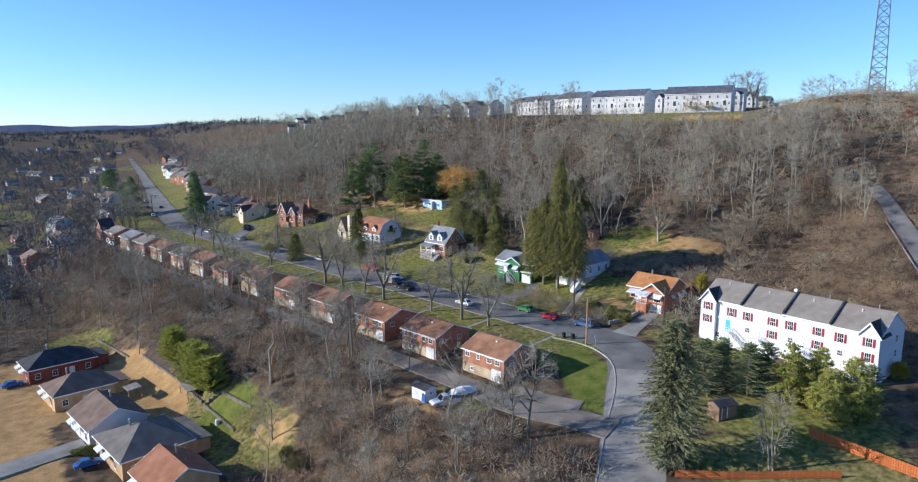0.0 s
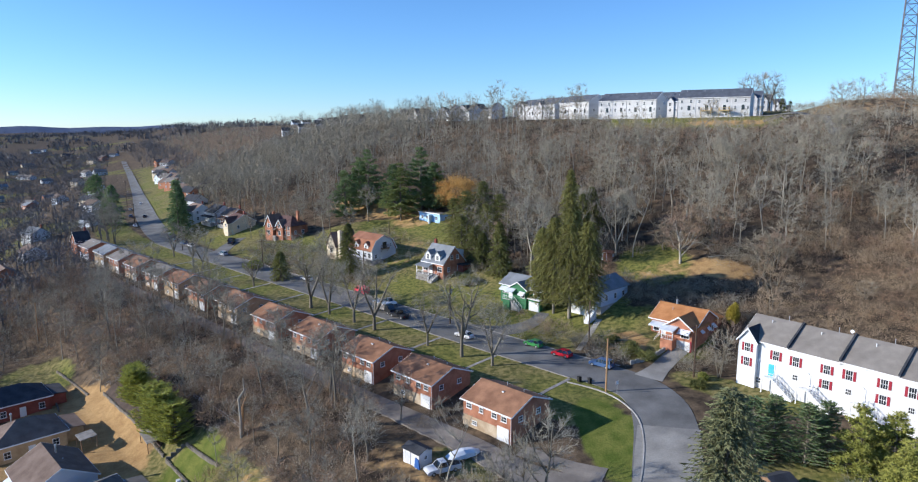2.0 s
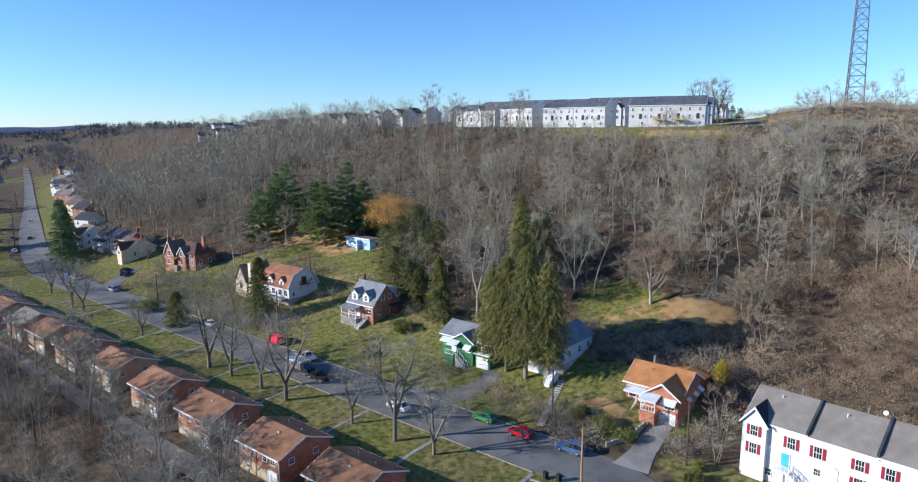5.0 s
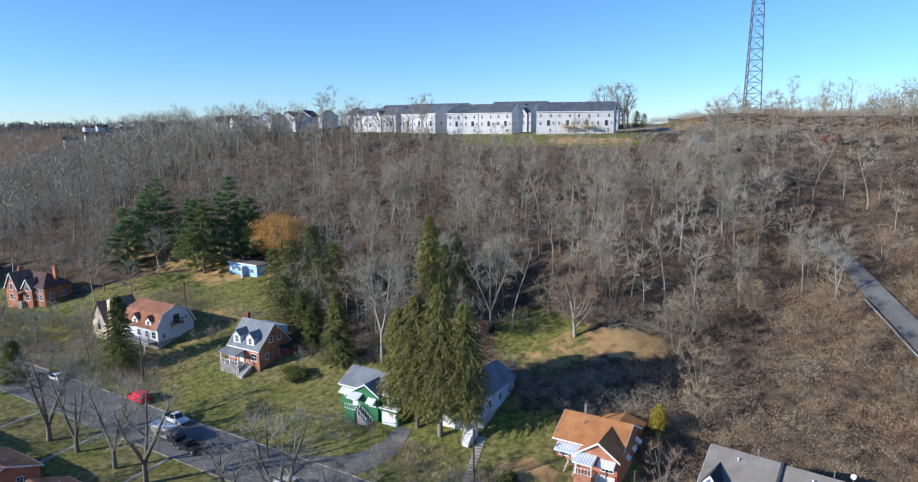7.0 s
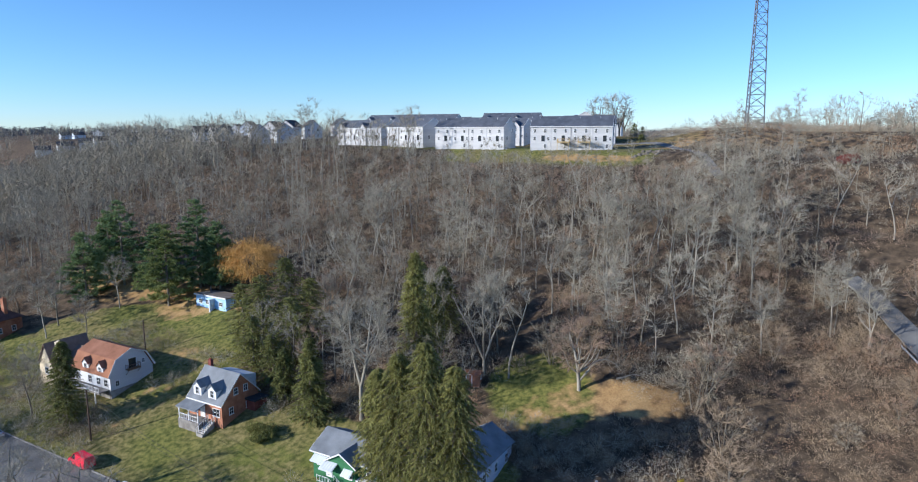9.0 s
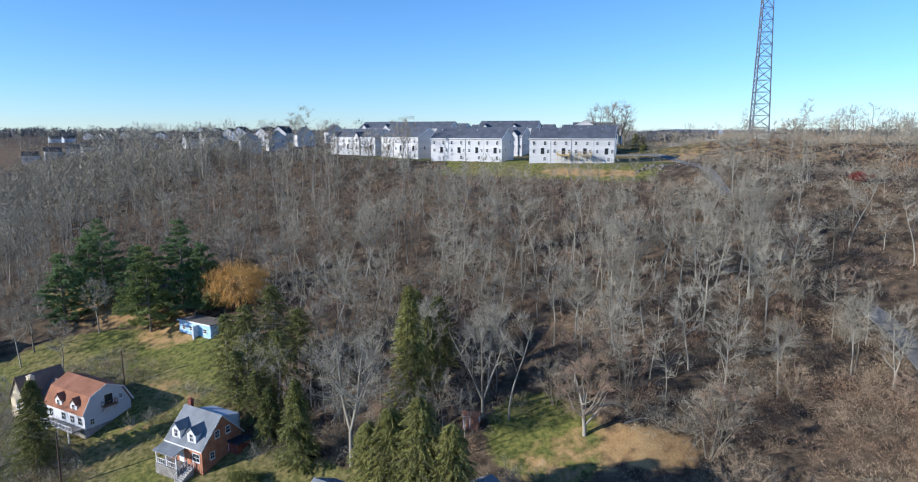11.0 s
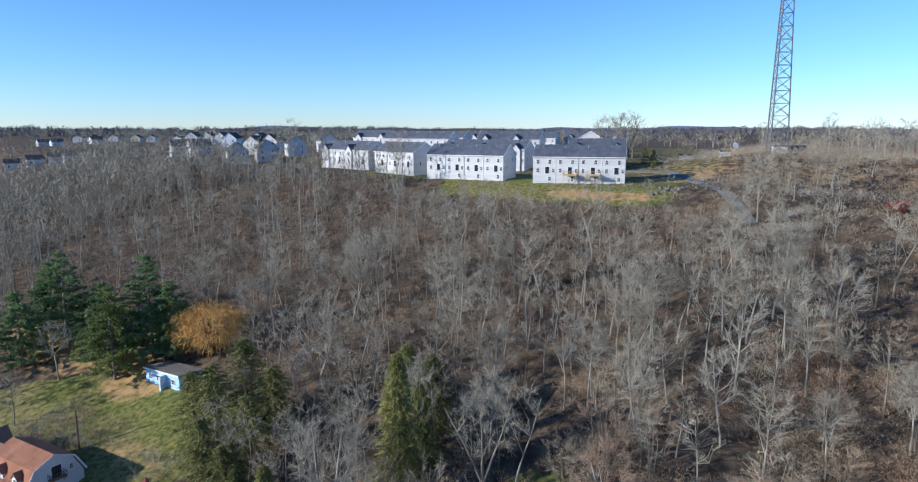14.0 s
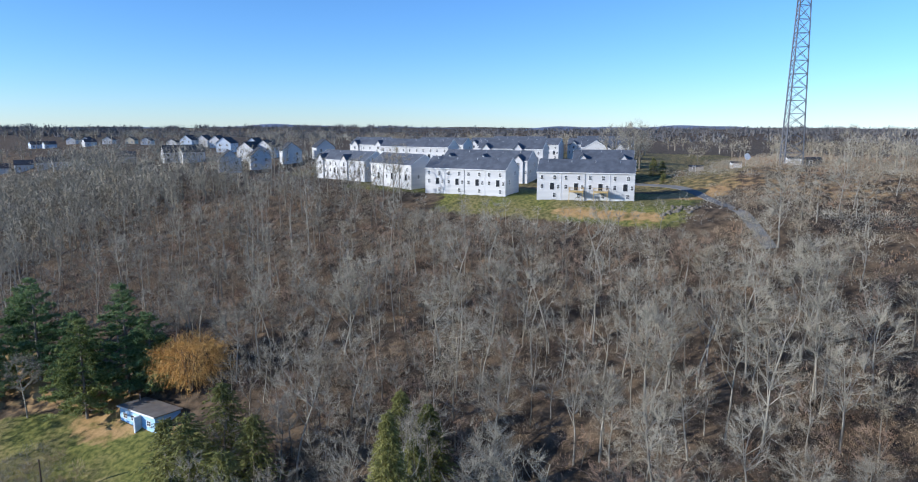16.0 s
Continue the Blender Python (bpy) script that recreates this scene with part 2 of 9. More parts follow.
M_BRUSH_TAN = island_material("straw_brush", (0.3, 0.222, 0.132), (0.48, 0.365, 0.225))
M_WILLOW = island_material("golden_willow_twigs", (0.46, 0.265, 0.07), (0.7, 0.44, 0.15))
M_SPRUCE = island_material("spruce_needles", (0.09, 0.1, 0.033), (0.3, 0.298, 0.1), translucent=0.25)
M_SPRUCE_OLIVE = island_material("olive_spruce_needles", (0.1, 0.105, 0.03), (0.36, 0.345, 0.115), translucent=0.3)
M_SPRUCE_BLUE = island_material("blue_spruce_needles", (0.09, 0.1, 0.048), (0.33, 0.335, 0.165))
M_PINE = island_material("pine_needles", (0.07, 0.13, 0.055), (0.3, 0.37, 0.16), translucent=0.25)
M_PINE_LIGHT = island_material("light_pine_needles", (0.11, 0.15, 0.05), (0.4, 0.42, 0.15), translucent=0.25)
M_YEW = island_material("yellow_green_needles", (0.17, 0.19, 0.038), (0.44, 0.43, 0.11))
M_FEATHER = island_material("feathery_yellow_green_needles", (0.24, 0.27, 0.05), (0.52, 0.52, 0.13), translucent=0.35)
M_REDLEAF = island_material("dark_red_leaves", (0.12, 0.035, 0.03), (0.27, 0.085, 0.07))
M_ARBOR = island_material("golden_arborvitae", (0.20, 0.16, 0.015), (0.36, 0.29, 0.045))


def paint(name, c):
    return material(name, tuple(k * 0.92 for k in c), c, 1.5, 0.3, 0, 6, spread=0.03, specular=0.6)


# ---------- mesh tools ----------
class Shape:
    def __init__(self):
        self.v, self.f = [], []

    def poly(self, *pts):
        i = len(self.v)
        self.v += [tuple(p) for p in pts]
        self.f.append(tuple(range(i, i + len(pts))))
        return self

    def box(self, x0, x1, y0, y1, z0, z1):
        i = len(self.v)
        self.v += [(x, y, z) for z in (z0, z1) for x, y in ((x0, y0), (x1, y0), (x1, y1), (x0, y1))]
        self.f += [tuple(i + k for k in q) for q in ((3, 2, 1, 0), (4, 5, 6, 7), (0, 1, 5, 4), (1, 2, 6, 5), (2, 3, 7, 6), (3, 0, 4, 7))]
        return self

    def prism_x(self, pts, x0, x1):
        """A (y, z) outline, counter-clockwise seen from +x, drawn out along x."""
        i, n = len(self.v), len(pts)
        self.v += [(x0, *p) for p in pts] + [(x1, *p) for p in pts]
        self.f += [tuple(i + k for k in reversed(range(n))), tuple(i + n + k for k in range(n))]
        self.f += [(i + k, i + (k + 1) % n, i + n + (k + 1) % n, i + n + k) for k in range(n)]
        return self

    def prism_y(self, pts, y0, y1):
        """An (x, z) outline, counter-clockwise seen from -y, drawn out along y."""
        i, n = len(self.v), len(pts)
        self.v += [(p[0], y0, p[1]) for p in pts] + [(p[0], y1, p[1]) for p in pts]
        self.f += [tuple(i + k for k in range(n)), tuple(i + n + k for k in reversed(range(n)))]
        self.f += [(i + (k + 1) % n, i + k, i + n + k, i + n + (k + 1) % n) for k in range(n)]
        return self

    def lattice(self, xs, zs, solid, y0, y1):
        """One welded grid of bars: the cells (i, j) for which solid holds stand between y0 and y1."""
        i0, nx, nz = len(self.v), len(xs), len(zs)
        self.v += [(x, y, z) for y in (y0, y1) for z in zs for x in xs]

        def at(y, i, j):
            return i0 + y * nx * nz + j * nx + i

        for j in range(nz - 1):
            for i in range(nx - 1):
                if not solid(i, j):
                    continue
                self.f.append((at(0, i, j), at(0, i + 1, j), at(0, i + 1, j + 1), at(0, i, j + 1)))
                for di, dj, e in ((-1, 0, ((i, j + 1), (i, j))), (1, 0, ((i + 1, j), (i + 1, j + 1))), (0, -1, ((i, j), (i + 1, j))), (0, 1, ((i + 1, j + 1), (i, j + 1)))):
                    a, b = i + di, j + dj
                    if not (0 <= a < nx - 1 and 0 <= b < nz - 1) or not solid(a, b):
                        (p, q), (r, s) = e
                        self.f.append((at(0, r, s), at(0, p, q), at(1, p, q), at(1, r, s)))
        return self

    def tube(self, a, b, r0, r1, n=8):
        a, b = Vector(a), Vector(b)
        q = (b - a).to_track_quat("Z", "Y")
        i = len(self.v)
        for p, r in ((a, r0), (b, r1)):
            self.v += [tuple(p + q @ Vector((r * math.cos(2 * math.pi * k / n), r * math.sin(2 * math.pi * k / n), 0))) for k in range(n)]
        self.f += [(i + k, i + (k + 1) % n, i + n + (k + 1) % n, i + n + k) for k in range(n)]
        self.f += [tuple(i + k for k in reversed(range(n))), tuple(i + n + k for k in range(n))]
        return self

    def mesh(self, name, mat):
        me = bpy.data.meshes.new(name)
        me.from_pydata(self.v, [], self.f)
        me.materials.append(mat)
        return me


def part(name, shape, mat, parent=None, label="", m=None):
    """One mesh object, from a Shape or a ready mesh, under its thing."""
    ob = new(name, shape.mesh(name, mat) if isinstance(shape, Shape) else shape)
    if parent:
        ob.parent = parent
    if m is not None:
        ob.matrix_basis = m
    return tagged(ob, label)


def empty(name, m, label, category, group="", kind=""):
    ob = new(name)
    ob.empty_display_size = 0.3
    ob.matrix_basis = m
    return tagged(ob, label, category, group, kind)


def triangles(name, verts, faces, mats, index=None):
    """A mesh from arrays of vertices and triangles."""
    me = bpy.data.meshes.new(name)
    verts, faces = np.asarray(verts, np.float32), np.asarray(faces, np.int32)
    me.vertices.add(len(verts))
    me.vertices.foreach_set("co", verts.ravel())
    me.loops.add(len(faces) * 3)
    me.loops.foreach_set("vertex_index", faces.ravel())
    me.polygons.add(len(faces))
    me.polygons.foreach_set("loop_start", np.arange(0, len(faces) * 3, 3, dtype=np.int32))
    for mat in mats:
        me.materials.append(mat)
    if index is not None:
        me.polygons.foreach_set("material_index", np.asarray(index, np.int32))
    me.update(calc_edges=True)
    return me


# ---------- the land ----------
S = math.sqrt(0.5)


def uv(x, y):
    """Along the street (u, to the north-west) and across it (v, uphill), from the utility pole at the bend."""
    return (-(x - 26) + (y - 130)) * S, ((x - 26) + (y - 130)) * S


def xy(u, v):
    return 26 + (v - u) * S, 130 + (u + v) * S


def bend(u):
    """How far the valley and its street have swung uphill at u."""
    return 0.32 * 25 * np.logaddexp(0, (u - 240) / 25)


VG = np.arange(-800, 4000, 1.0)


def profile(vs, zs, soft=4):
    z = np.interp(VG, vs, zs)
    k = np.hanning(2 * soft + 1)
    return np.convolve(np.pad(z, soft, mode="edge"), k / k.sum(), "valid")


# heights across the street: valley, back yards, street, upper yards, wooded slope, plateau
ACROSS_TOWN = profile((-800, -400, -120, -70, -58, -52, -46, -38, -30, -25, -15, -8, 0, 8, 14, 24, 33, 50, 72, 100, 152, 165, 300, 800, 4000),
                      (-24, -22, -17, -15.8, -15.2, -9.8, -5.6, -3.7, -2.9, -2.4, 0, 0.4, 0.9, 1.2, 2.4, 5.3, 8, 13.5, 21, 31, 50.2, 50.8, 49, 47, 47))
ACROSS_BEND = profile((-800, -400, -100, -60, -38, -25, -8, 0, 8, 15, 30, 50, 72, 100, 150, 165, 300, 800, 4000),
                      (-60, -40, -14, -8, -4.6, -3, 0.3, 0.9, 1.2, 2.0, 3.2, 9, 17, 28, 48, 49, 48, 47, 47))


def step(a, b, x):
    t = np.clip((x - a) / (b - a), 0, 1)
    return t * t * (3 - 2 * t)


def height(x, y):
    x, y = np.asarray(x, float), np.asarray(y, float)
    u, v0 = uv(x, y)
    v = v0 - bend(u)
    w = 1 - step(-14, 6, u)
    z = np.interp(v, VG, ACROSS_TOWN) * (1 - w) + np.interp(v, VG, ACROSS_BEND) * w
    z = z + 7.5 * step(168, 205, v) * (1 - step(10, 55, u)) * (1 - step(300, 600, v))
    z = z + 4.5 * step(182, 235, v) * step(20, 60, u) * (1 - step(420, 700, v))
    # A hollow carved into the slope to hold a pocket of deep shade.
    c, s = math.cos(radians(-12)), math.sin(radians(-12))
    z = z - 6.0 * np.exp(-(((x - 50) * c + (y - 204) * s) / 8.0) ** 2 - ((-(x - 50) * s + (y - 204) * c) / 4.2) ** 2)
    far = np.hypot(x, y - 100)
    roll = 0.5 + 0.5 * np.sin(x / 410 + 1.3) * np.cos(y / 530 + 0.4) + 0.35 * np.sin((x + y) / 170)
    z = z + step(700, 2600, far) * (24 + 18 * roll - np.minimum(z, 40) * 0.8)
    return z


def ground(x, y):
    return float(height(x, y))


def axis(lo, hi, fine, reach):
    mid = np.arange(lo, hi + fine, fine)
    grow = fine * np.cumsum(1.09 ** np.arange(1, 90))
    grow = grow[grow < reach]
    return np.concatenate([lo - grow[::-1], mid, hi + grow])


def oval(x, y, cx, cy, rx, ry, turn=0.0, soft=0.35):
    c, s = math.cos(radians(turn)), math.sin(radians(turn))
    a, b = ((x - cx) * c + (y - cy) * s) / rx, (-(x - cx) * s + (y - cy) * c) / ry
    return 1 - step(1 - soft, 1 + soft, np.hypot(a, b))


def band(x, lo, hi, soft=2.0):
    return step(lo - soft, lo + soft, x) * (1 - step(hi - soft, hi + soft, x))


def zones(x, y):
    """Winter lawn, straw-dry grass and fresh green grass, each from 0 to 1."""
    u, v = uv(x, y)
    v = v - bend(u)
    lawn = band(v, -16, -1, 1.2) * band(u, -6, 420, 3)
    lawn = np.maximum(lawn, band(v, 7, 33, 2) * band(u, 13, 118, 4))
    lawn = np.maximum(lawn, band(v, 9, 32, 3) * band(u, 118, 700, 6) * 0.85)
    lawn = np.maximum(lawn, oval(u, v, 98, 44, 24, 13))
    lawn = np.maximum(lawn, oval(x, y, 48, 177, 8.5, 11, 15))
    lawn = np.maximum(lawn, oval(x, y, -34, 248, 19, 9, -22))
    lawn = np.maximum(lawn, oval(u, v, 4, 22, 13, 10))
    lawn = np.maximum(lawn, oval(u, v, -20, 11, 14, 4))
    lawn = np.maximum(lawn, oval(x, y, 46, 84, 15, 8, -15))
    lawn = np.maximum(lawn, band(v, 141, 178, 4) * band(u, 24, 96, 6) * 0.85 + band(v, 152, 178, 3) * band(u, 96, 140, 6) * 0.7)
    lawn = np.maximum(lawn, oval(x, y, 50, 94, 17, 8, -25) * 0.8)
    lawn = np.maximum(lawn, oval(u, v, 50, -58, 12, 8))
    lawn = np.maximum(lawn, oval(u, v, 35, -57, 12, 7))
    lawn = np.maximum(lawn, oval(u, v, 3, -33, 7, 3) * 0.8)
    lawn = np.maximum(lawn, oval(u, v, 122, -62, 14, 8) * 0.9)
    patch = np.sin(x / 23 + 2) * np.sin(y / 31) + 0.6 * np.sin((x - y) / 47)
    lawn = np.maximum(lawn, step(0.35, 0.9, patch) * step(200, 260, u) * (1 - step(-10, 10, v)))
    dry = oval(x, y, 61, 168.5, 8.5, 4.6, -18) * 0.72
    dry = np.maximum(dry, oval(x, y, 51, 172, 12, 6, 0) * 0.5)
    dry = np.maximum(dry, oval(x, y, -29, 260, 18, 5, -25) * 0.5)
    dry = np.maximum(dry, oval(u, v, 84, -63.5, 28, 11, 0, 0.2))
    dry = np.maximum(dry, oval(u, v, 78, -90, 40, 9) * 0.9)
    dry = np.maximum(dry, band(v, -96, -74, 3) * band(u, 72, 122, 4) * 0.85)
    dry = np.maximum(dry, oval(u, v, 31, -54, 6, 4) * 0.6)
    dry = np.maximum(dry, oval(u, v, 10, -38, 9, 6) * 0.5)
    dry = np.maximum(dry, oval(u, v, 112, 51, 9, 5) * 0.6)
    dry = np.maximum(dry, oval(u, v, 103, 56, 9, 3) * 0.8)
    dry = np.maximum(dry, oval(u, v, 92, 38, 9, 4) * 0.45)
    dry = np.maximum(dry, oval(u, v, 140, 57, 30, 6) * 0.8)
    dry = np.maximum(dry, oval(u, v, 88, 24, 5, 9) * 0.45)
    dry = np.maximum(dry, oval(u, v, 6, 17, 5, 4) * 0.9)
    dry = np.maximum(dry, band(v, 143, 150, 3) * band(u, 28, 60, 5) * 0.7)
    dry = np.maximum(dry, oval(x, y, 130, 275, 14, 7) * 0.7)
    lawn = np.maximum(lawn, band(v, 178, 420, 8) * band(u, 14, 200, 10) * 0.55)
    dry = np.maximum(dry, band(v, 176, 420, 8) * band(u, -40, 150, 10) * 0.42)
    fresh = oval(x, y, 23.5, 112, 5, 13, 8)
    fresh = np.maximum(fresh, oval(u, v, 47, -56, 7, 7) * 0.8)
    fresh = np.maximum(fresh, oval(u, v, 50, 19, 14, 8) * 0.45)
    return lawn, dry, fresh


gx, gy = axis(-150, 160, 1.9, 4300), axis(58, 345, 1.9, 4300)
GX, GY = np.meshgrid(gx, gy)
GZ = height(GX, GY)
road_free_south = 1 - oval(GX, GY, 21, 80, 17, 44)
near = np.exp(-((GX - 10) / 260) ** 2 - ((GY - 180) / 260) ** 2)
rough_land = np.sin(GX * 0.9 + np.sin(GY * 0.55) * 2) * np.sin(GY * 0.8 + np.sin(GX * 0.4) * 2)
road_free = 1 - band(uv(GX, GY)[1], -30, 34, 3) * band(uv(GX, GY)[0], -60, 300, 3)
GZ = GZ + 0.22 * rough_land * near * road_free * road_free_south
nx, ny = len(gx), len(gy)
ids = np.arange(nx * ny).reshape(ny, nx)
a, b, c, d = ids[:-1, :-1].ravel(), ids[:-1, 1:].ravel(), ids[1:, 1:].ravel(), ids[1:, :-1].ravel()
land = triangles("ground", np.stack([GX.ravel(), GY.ravel(), GZ.ravel()], 1), np.concatenate([np.stack([a, b, c], 1), np.stack([a, c, d], 1)]), [M_GROUND])
zl, zd, zf = zones(GX.ravel(), GY.ravel())
attr = land.color_attributes.new("zone", "FLOAT_COLOR", "POINT")
attr.data.foreach_set("color", np.stack([zl, zd, zf, np.ones_like(zl)], 1).astype(np.float32).ravel())
land.polygons.foreach_set("use_smooth", np.ones(len(land.polygons), bool))
tagged(new("ground", land), "hilly winter ground with lawns, dry grass and leaf litter", "ground", kind="structure")

# hills on the horizon, with the distance haze painted in as blue
M_HILLS = material("haze_tinted_hills", (0.10, 0.125, 0.19), (0.15, 0.18, 0.26), 0.004, 0.95, 0, 6)
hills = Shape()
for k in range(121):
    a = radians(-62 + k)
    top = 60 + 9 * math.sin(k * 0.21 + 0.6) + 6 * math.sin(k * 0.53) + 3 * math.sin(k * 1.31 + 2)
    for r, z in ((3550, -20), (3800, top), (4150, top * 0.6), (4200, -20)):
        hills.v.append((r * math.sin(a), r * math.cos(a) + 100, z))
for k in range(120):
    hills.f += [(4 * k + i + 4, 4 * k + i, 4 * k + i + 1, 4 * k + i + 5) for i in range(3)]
tagged(part("backdrop", hills, M_HILLS), "wooded hills along the horizon with blue haze in their colour", "hills", kind="structure")


def smooth_line(points, step_length=1.5):
    """A Catmull-Rom line through plan points, evenly stepped."""
    p = [Vector((*q, 0)) for q in points]
    p = [p[0] * 2 - p[1], *p, p[-1] * 2 - p[-2]]
    out = []
    for i in range(1, len(p) - 2):
        n = max(2, int((p[i + 1] - p[i]).length / step_length))
        for k in range(n):
            t = k / n
            out.append(0.5 * (2 * p[i] + (p[i + 1] - p[i - 1]) * t + (2 * p[i - 1] - 5 * p[i] + 4 * p[i + 1] - p[i + 2]) * t * t + (3 * p[i] - p[i - 1] - 3 * p[i + 1] + p[i + 2]) * t ** 3))
    return out + [p[-2]]


def strip(points, width, lift=0.06, across=6, offset=0.0, depth=0.25, widths=None):
    """A draped ribbon of paving with side faces, following the land."""
    line = smooth_line(points)
    s = Shape()
    rows = []
    for i, p in enumerate(line):
        d = (line[min(i + 1, len(line) - 1)] - line[max(i - 1, 0)]).normalized()
        side = Vector((d.y, -d.x, 0))
        w = width if widths is None else float(np.interp(i / (len(line) - 1), np.linspace(0, 1, len(widths)), widths))
        row = []
        for k in range(across + 1):
            q = p + side * (offset + w * (k / across - 0.5))
            row.append(len(s.v))
            s.v.append((q.x, q.y, ground(q.x, q.y) + lift + 0.0025 * max(0.0, math.hypot(q.x, q.y - 150) - 170)))
        for k in (0, -1):
            q = s.v[row[k]]
            s.v.append((q[0], q[1], q[2] - depth))
        rows.append(row + [len(s.v) - 2, len(s.v) - 1])
    n = across + 1
    for r0, r1 in zip(rows, rows[1:]):
        for k in range(across):
            s.f.append((r0[k + 1], r0[k], r1[k], r1[k + 1]))
        s.f.append((r0[0], r0[n], r1[n], r1[0]))
        s.f.append((r0[n - 1], r1[n - 1], r1[n + 1], r0[n + 1]))
    return s


def street_uv(pairs):
    return [xy(u, v + float(bend(u))) for u, v in pairs]


STREET = street_uv([(900, 6), (760, 7.5), (644, 8.8), (460, 9.8), (360, 9.8), (283, 9.0), (225, 5.0), (186, 3.0), (152, 3.4), (118, 3.2), (90, 3.0), (40, 2.8), (12, 2.8)]) + [(29.5, 130.5), (32.6, 123.5), (32.2, 115), (29.0, 103), (26.0, 92), (22.5, 80), (17.5, 66), (11, 52)]
tagged(part("road", strip(STREET, 9.6, widths=(6, 6, 6, 6, 6.2, 7, 9.6, 9.6, 9.6, 9.6, 9.6)), M_ASPHALT), "weathered grey asphalt residential street", "road", kind="structure")
LOWER_STREET = [(32.3, 113.4), (29.0, 103), (26.0, 92), (22.5, 80), (17.5, 66), (11, 52), (3.5, 38), (-5, 24), (-16, 6), (-28, -14)]
tagged(part("road", strip(LOWER_STREET, 9.3, 0.085), M_OLD_CONCRETE), "pale patched concrete part of the street below the bend", "road", kind="structure")
BEND_KERB = [(19.5, 131.0), (24.2, 127.2), (27.0, 123.0), (28.4, 117.5), (27.9, 111.5), (25.9, 104.5), (23.4, 98.0), (20.6, 89), (17, 78)]
tagged(part("kerb", strip(BEND_KERB, 0.2, 0.17, 2), M_CONCRETE), "pale concrete kerb along the street bend", "kerb", kind="structure")
UPPER_KERB = street_uv([(150, 8.4), (90, 7.9), (40, 7.7), (14, 7.7), (2, 8.4)])
tagged(part("kerb", strip(UPPER_KERB, 0.18, 0.14, 2), M_STONE), "worn concrete kerb beside the street", "kerb", kind="structure")
LOWER_KERB = street_uv([(215, -2.1), (140, -1.6), (90, -1.9), (40, -2.1), (6, -2.1)])
tagged(part("kerb", strip(LOWER_KERB, 0.18, 0.14, 2), M_STONE), "worn concrete kerb beside the lawns", "kerb", kind="structure")
HILL_ROAD = [(93.5, 112), (99, 128), (104.4, 144), (108.4, 158), (111.8, 169.5), (113.8, 177), (114.4, 181)]
UPPER_LANE = [(119.5, 230), (124, 244), (128, 258), (132, 272), (134, 290), (131, 308), (122, 322)]
tagged(part("road", strip(HILL_ROAD, 6.0, 0.32, depth=0.7, widths=(6, 5.6, 5.0, 4.4, 3.8, 3.2)), M_ASPHALT), "narrow asphalt lane climbing the wooded hill", "road", kind="structure")
tagged(part("road", strip(UPPER_LANE, 2.8, 0.1), M_ASPHALT), "narrow asphalt lane sunk in brush on the plateau", "road", kind="structure")
BACK_TRACK = [(24, 96), (17.5, 101), (9, 106.0), (0, 115.2), (-14, 129.0), (-28, 143), (-45, 160), (-70, 185), (-100, 215), (-130, 245)]
tagged(part("driveway", strip(BACK_TRACK, 5.5, 0.2, depth=0.6, widths=(5.6, 4.6, 3.8, 3.2, 3.0, 3.0, 3.0, 3.0)), M_GRAVEL), "worn gravel back alley behind the brick houses", "driveway", kind="structure")


# ---------- parts of houses ----------
WINDOWS = {}


def at_side(side, w, d, x, z, proud=0.0):
    """The pose of a fitting on a wall of a w by d block: x along the wall, z up; its own front faces -y."""
    if side == "f":
        return pose(x, -d / 2 - proud, z)
    if side == "b":
        return pose(-x, d / 2 + proud, z, 0, 0, 180)
    if side == "r":
        return pose(w / 2 + proud, x, z, 0, 0, 90)
    return pose(-w / 2 - proud, -x, z, 0, 0, -90)


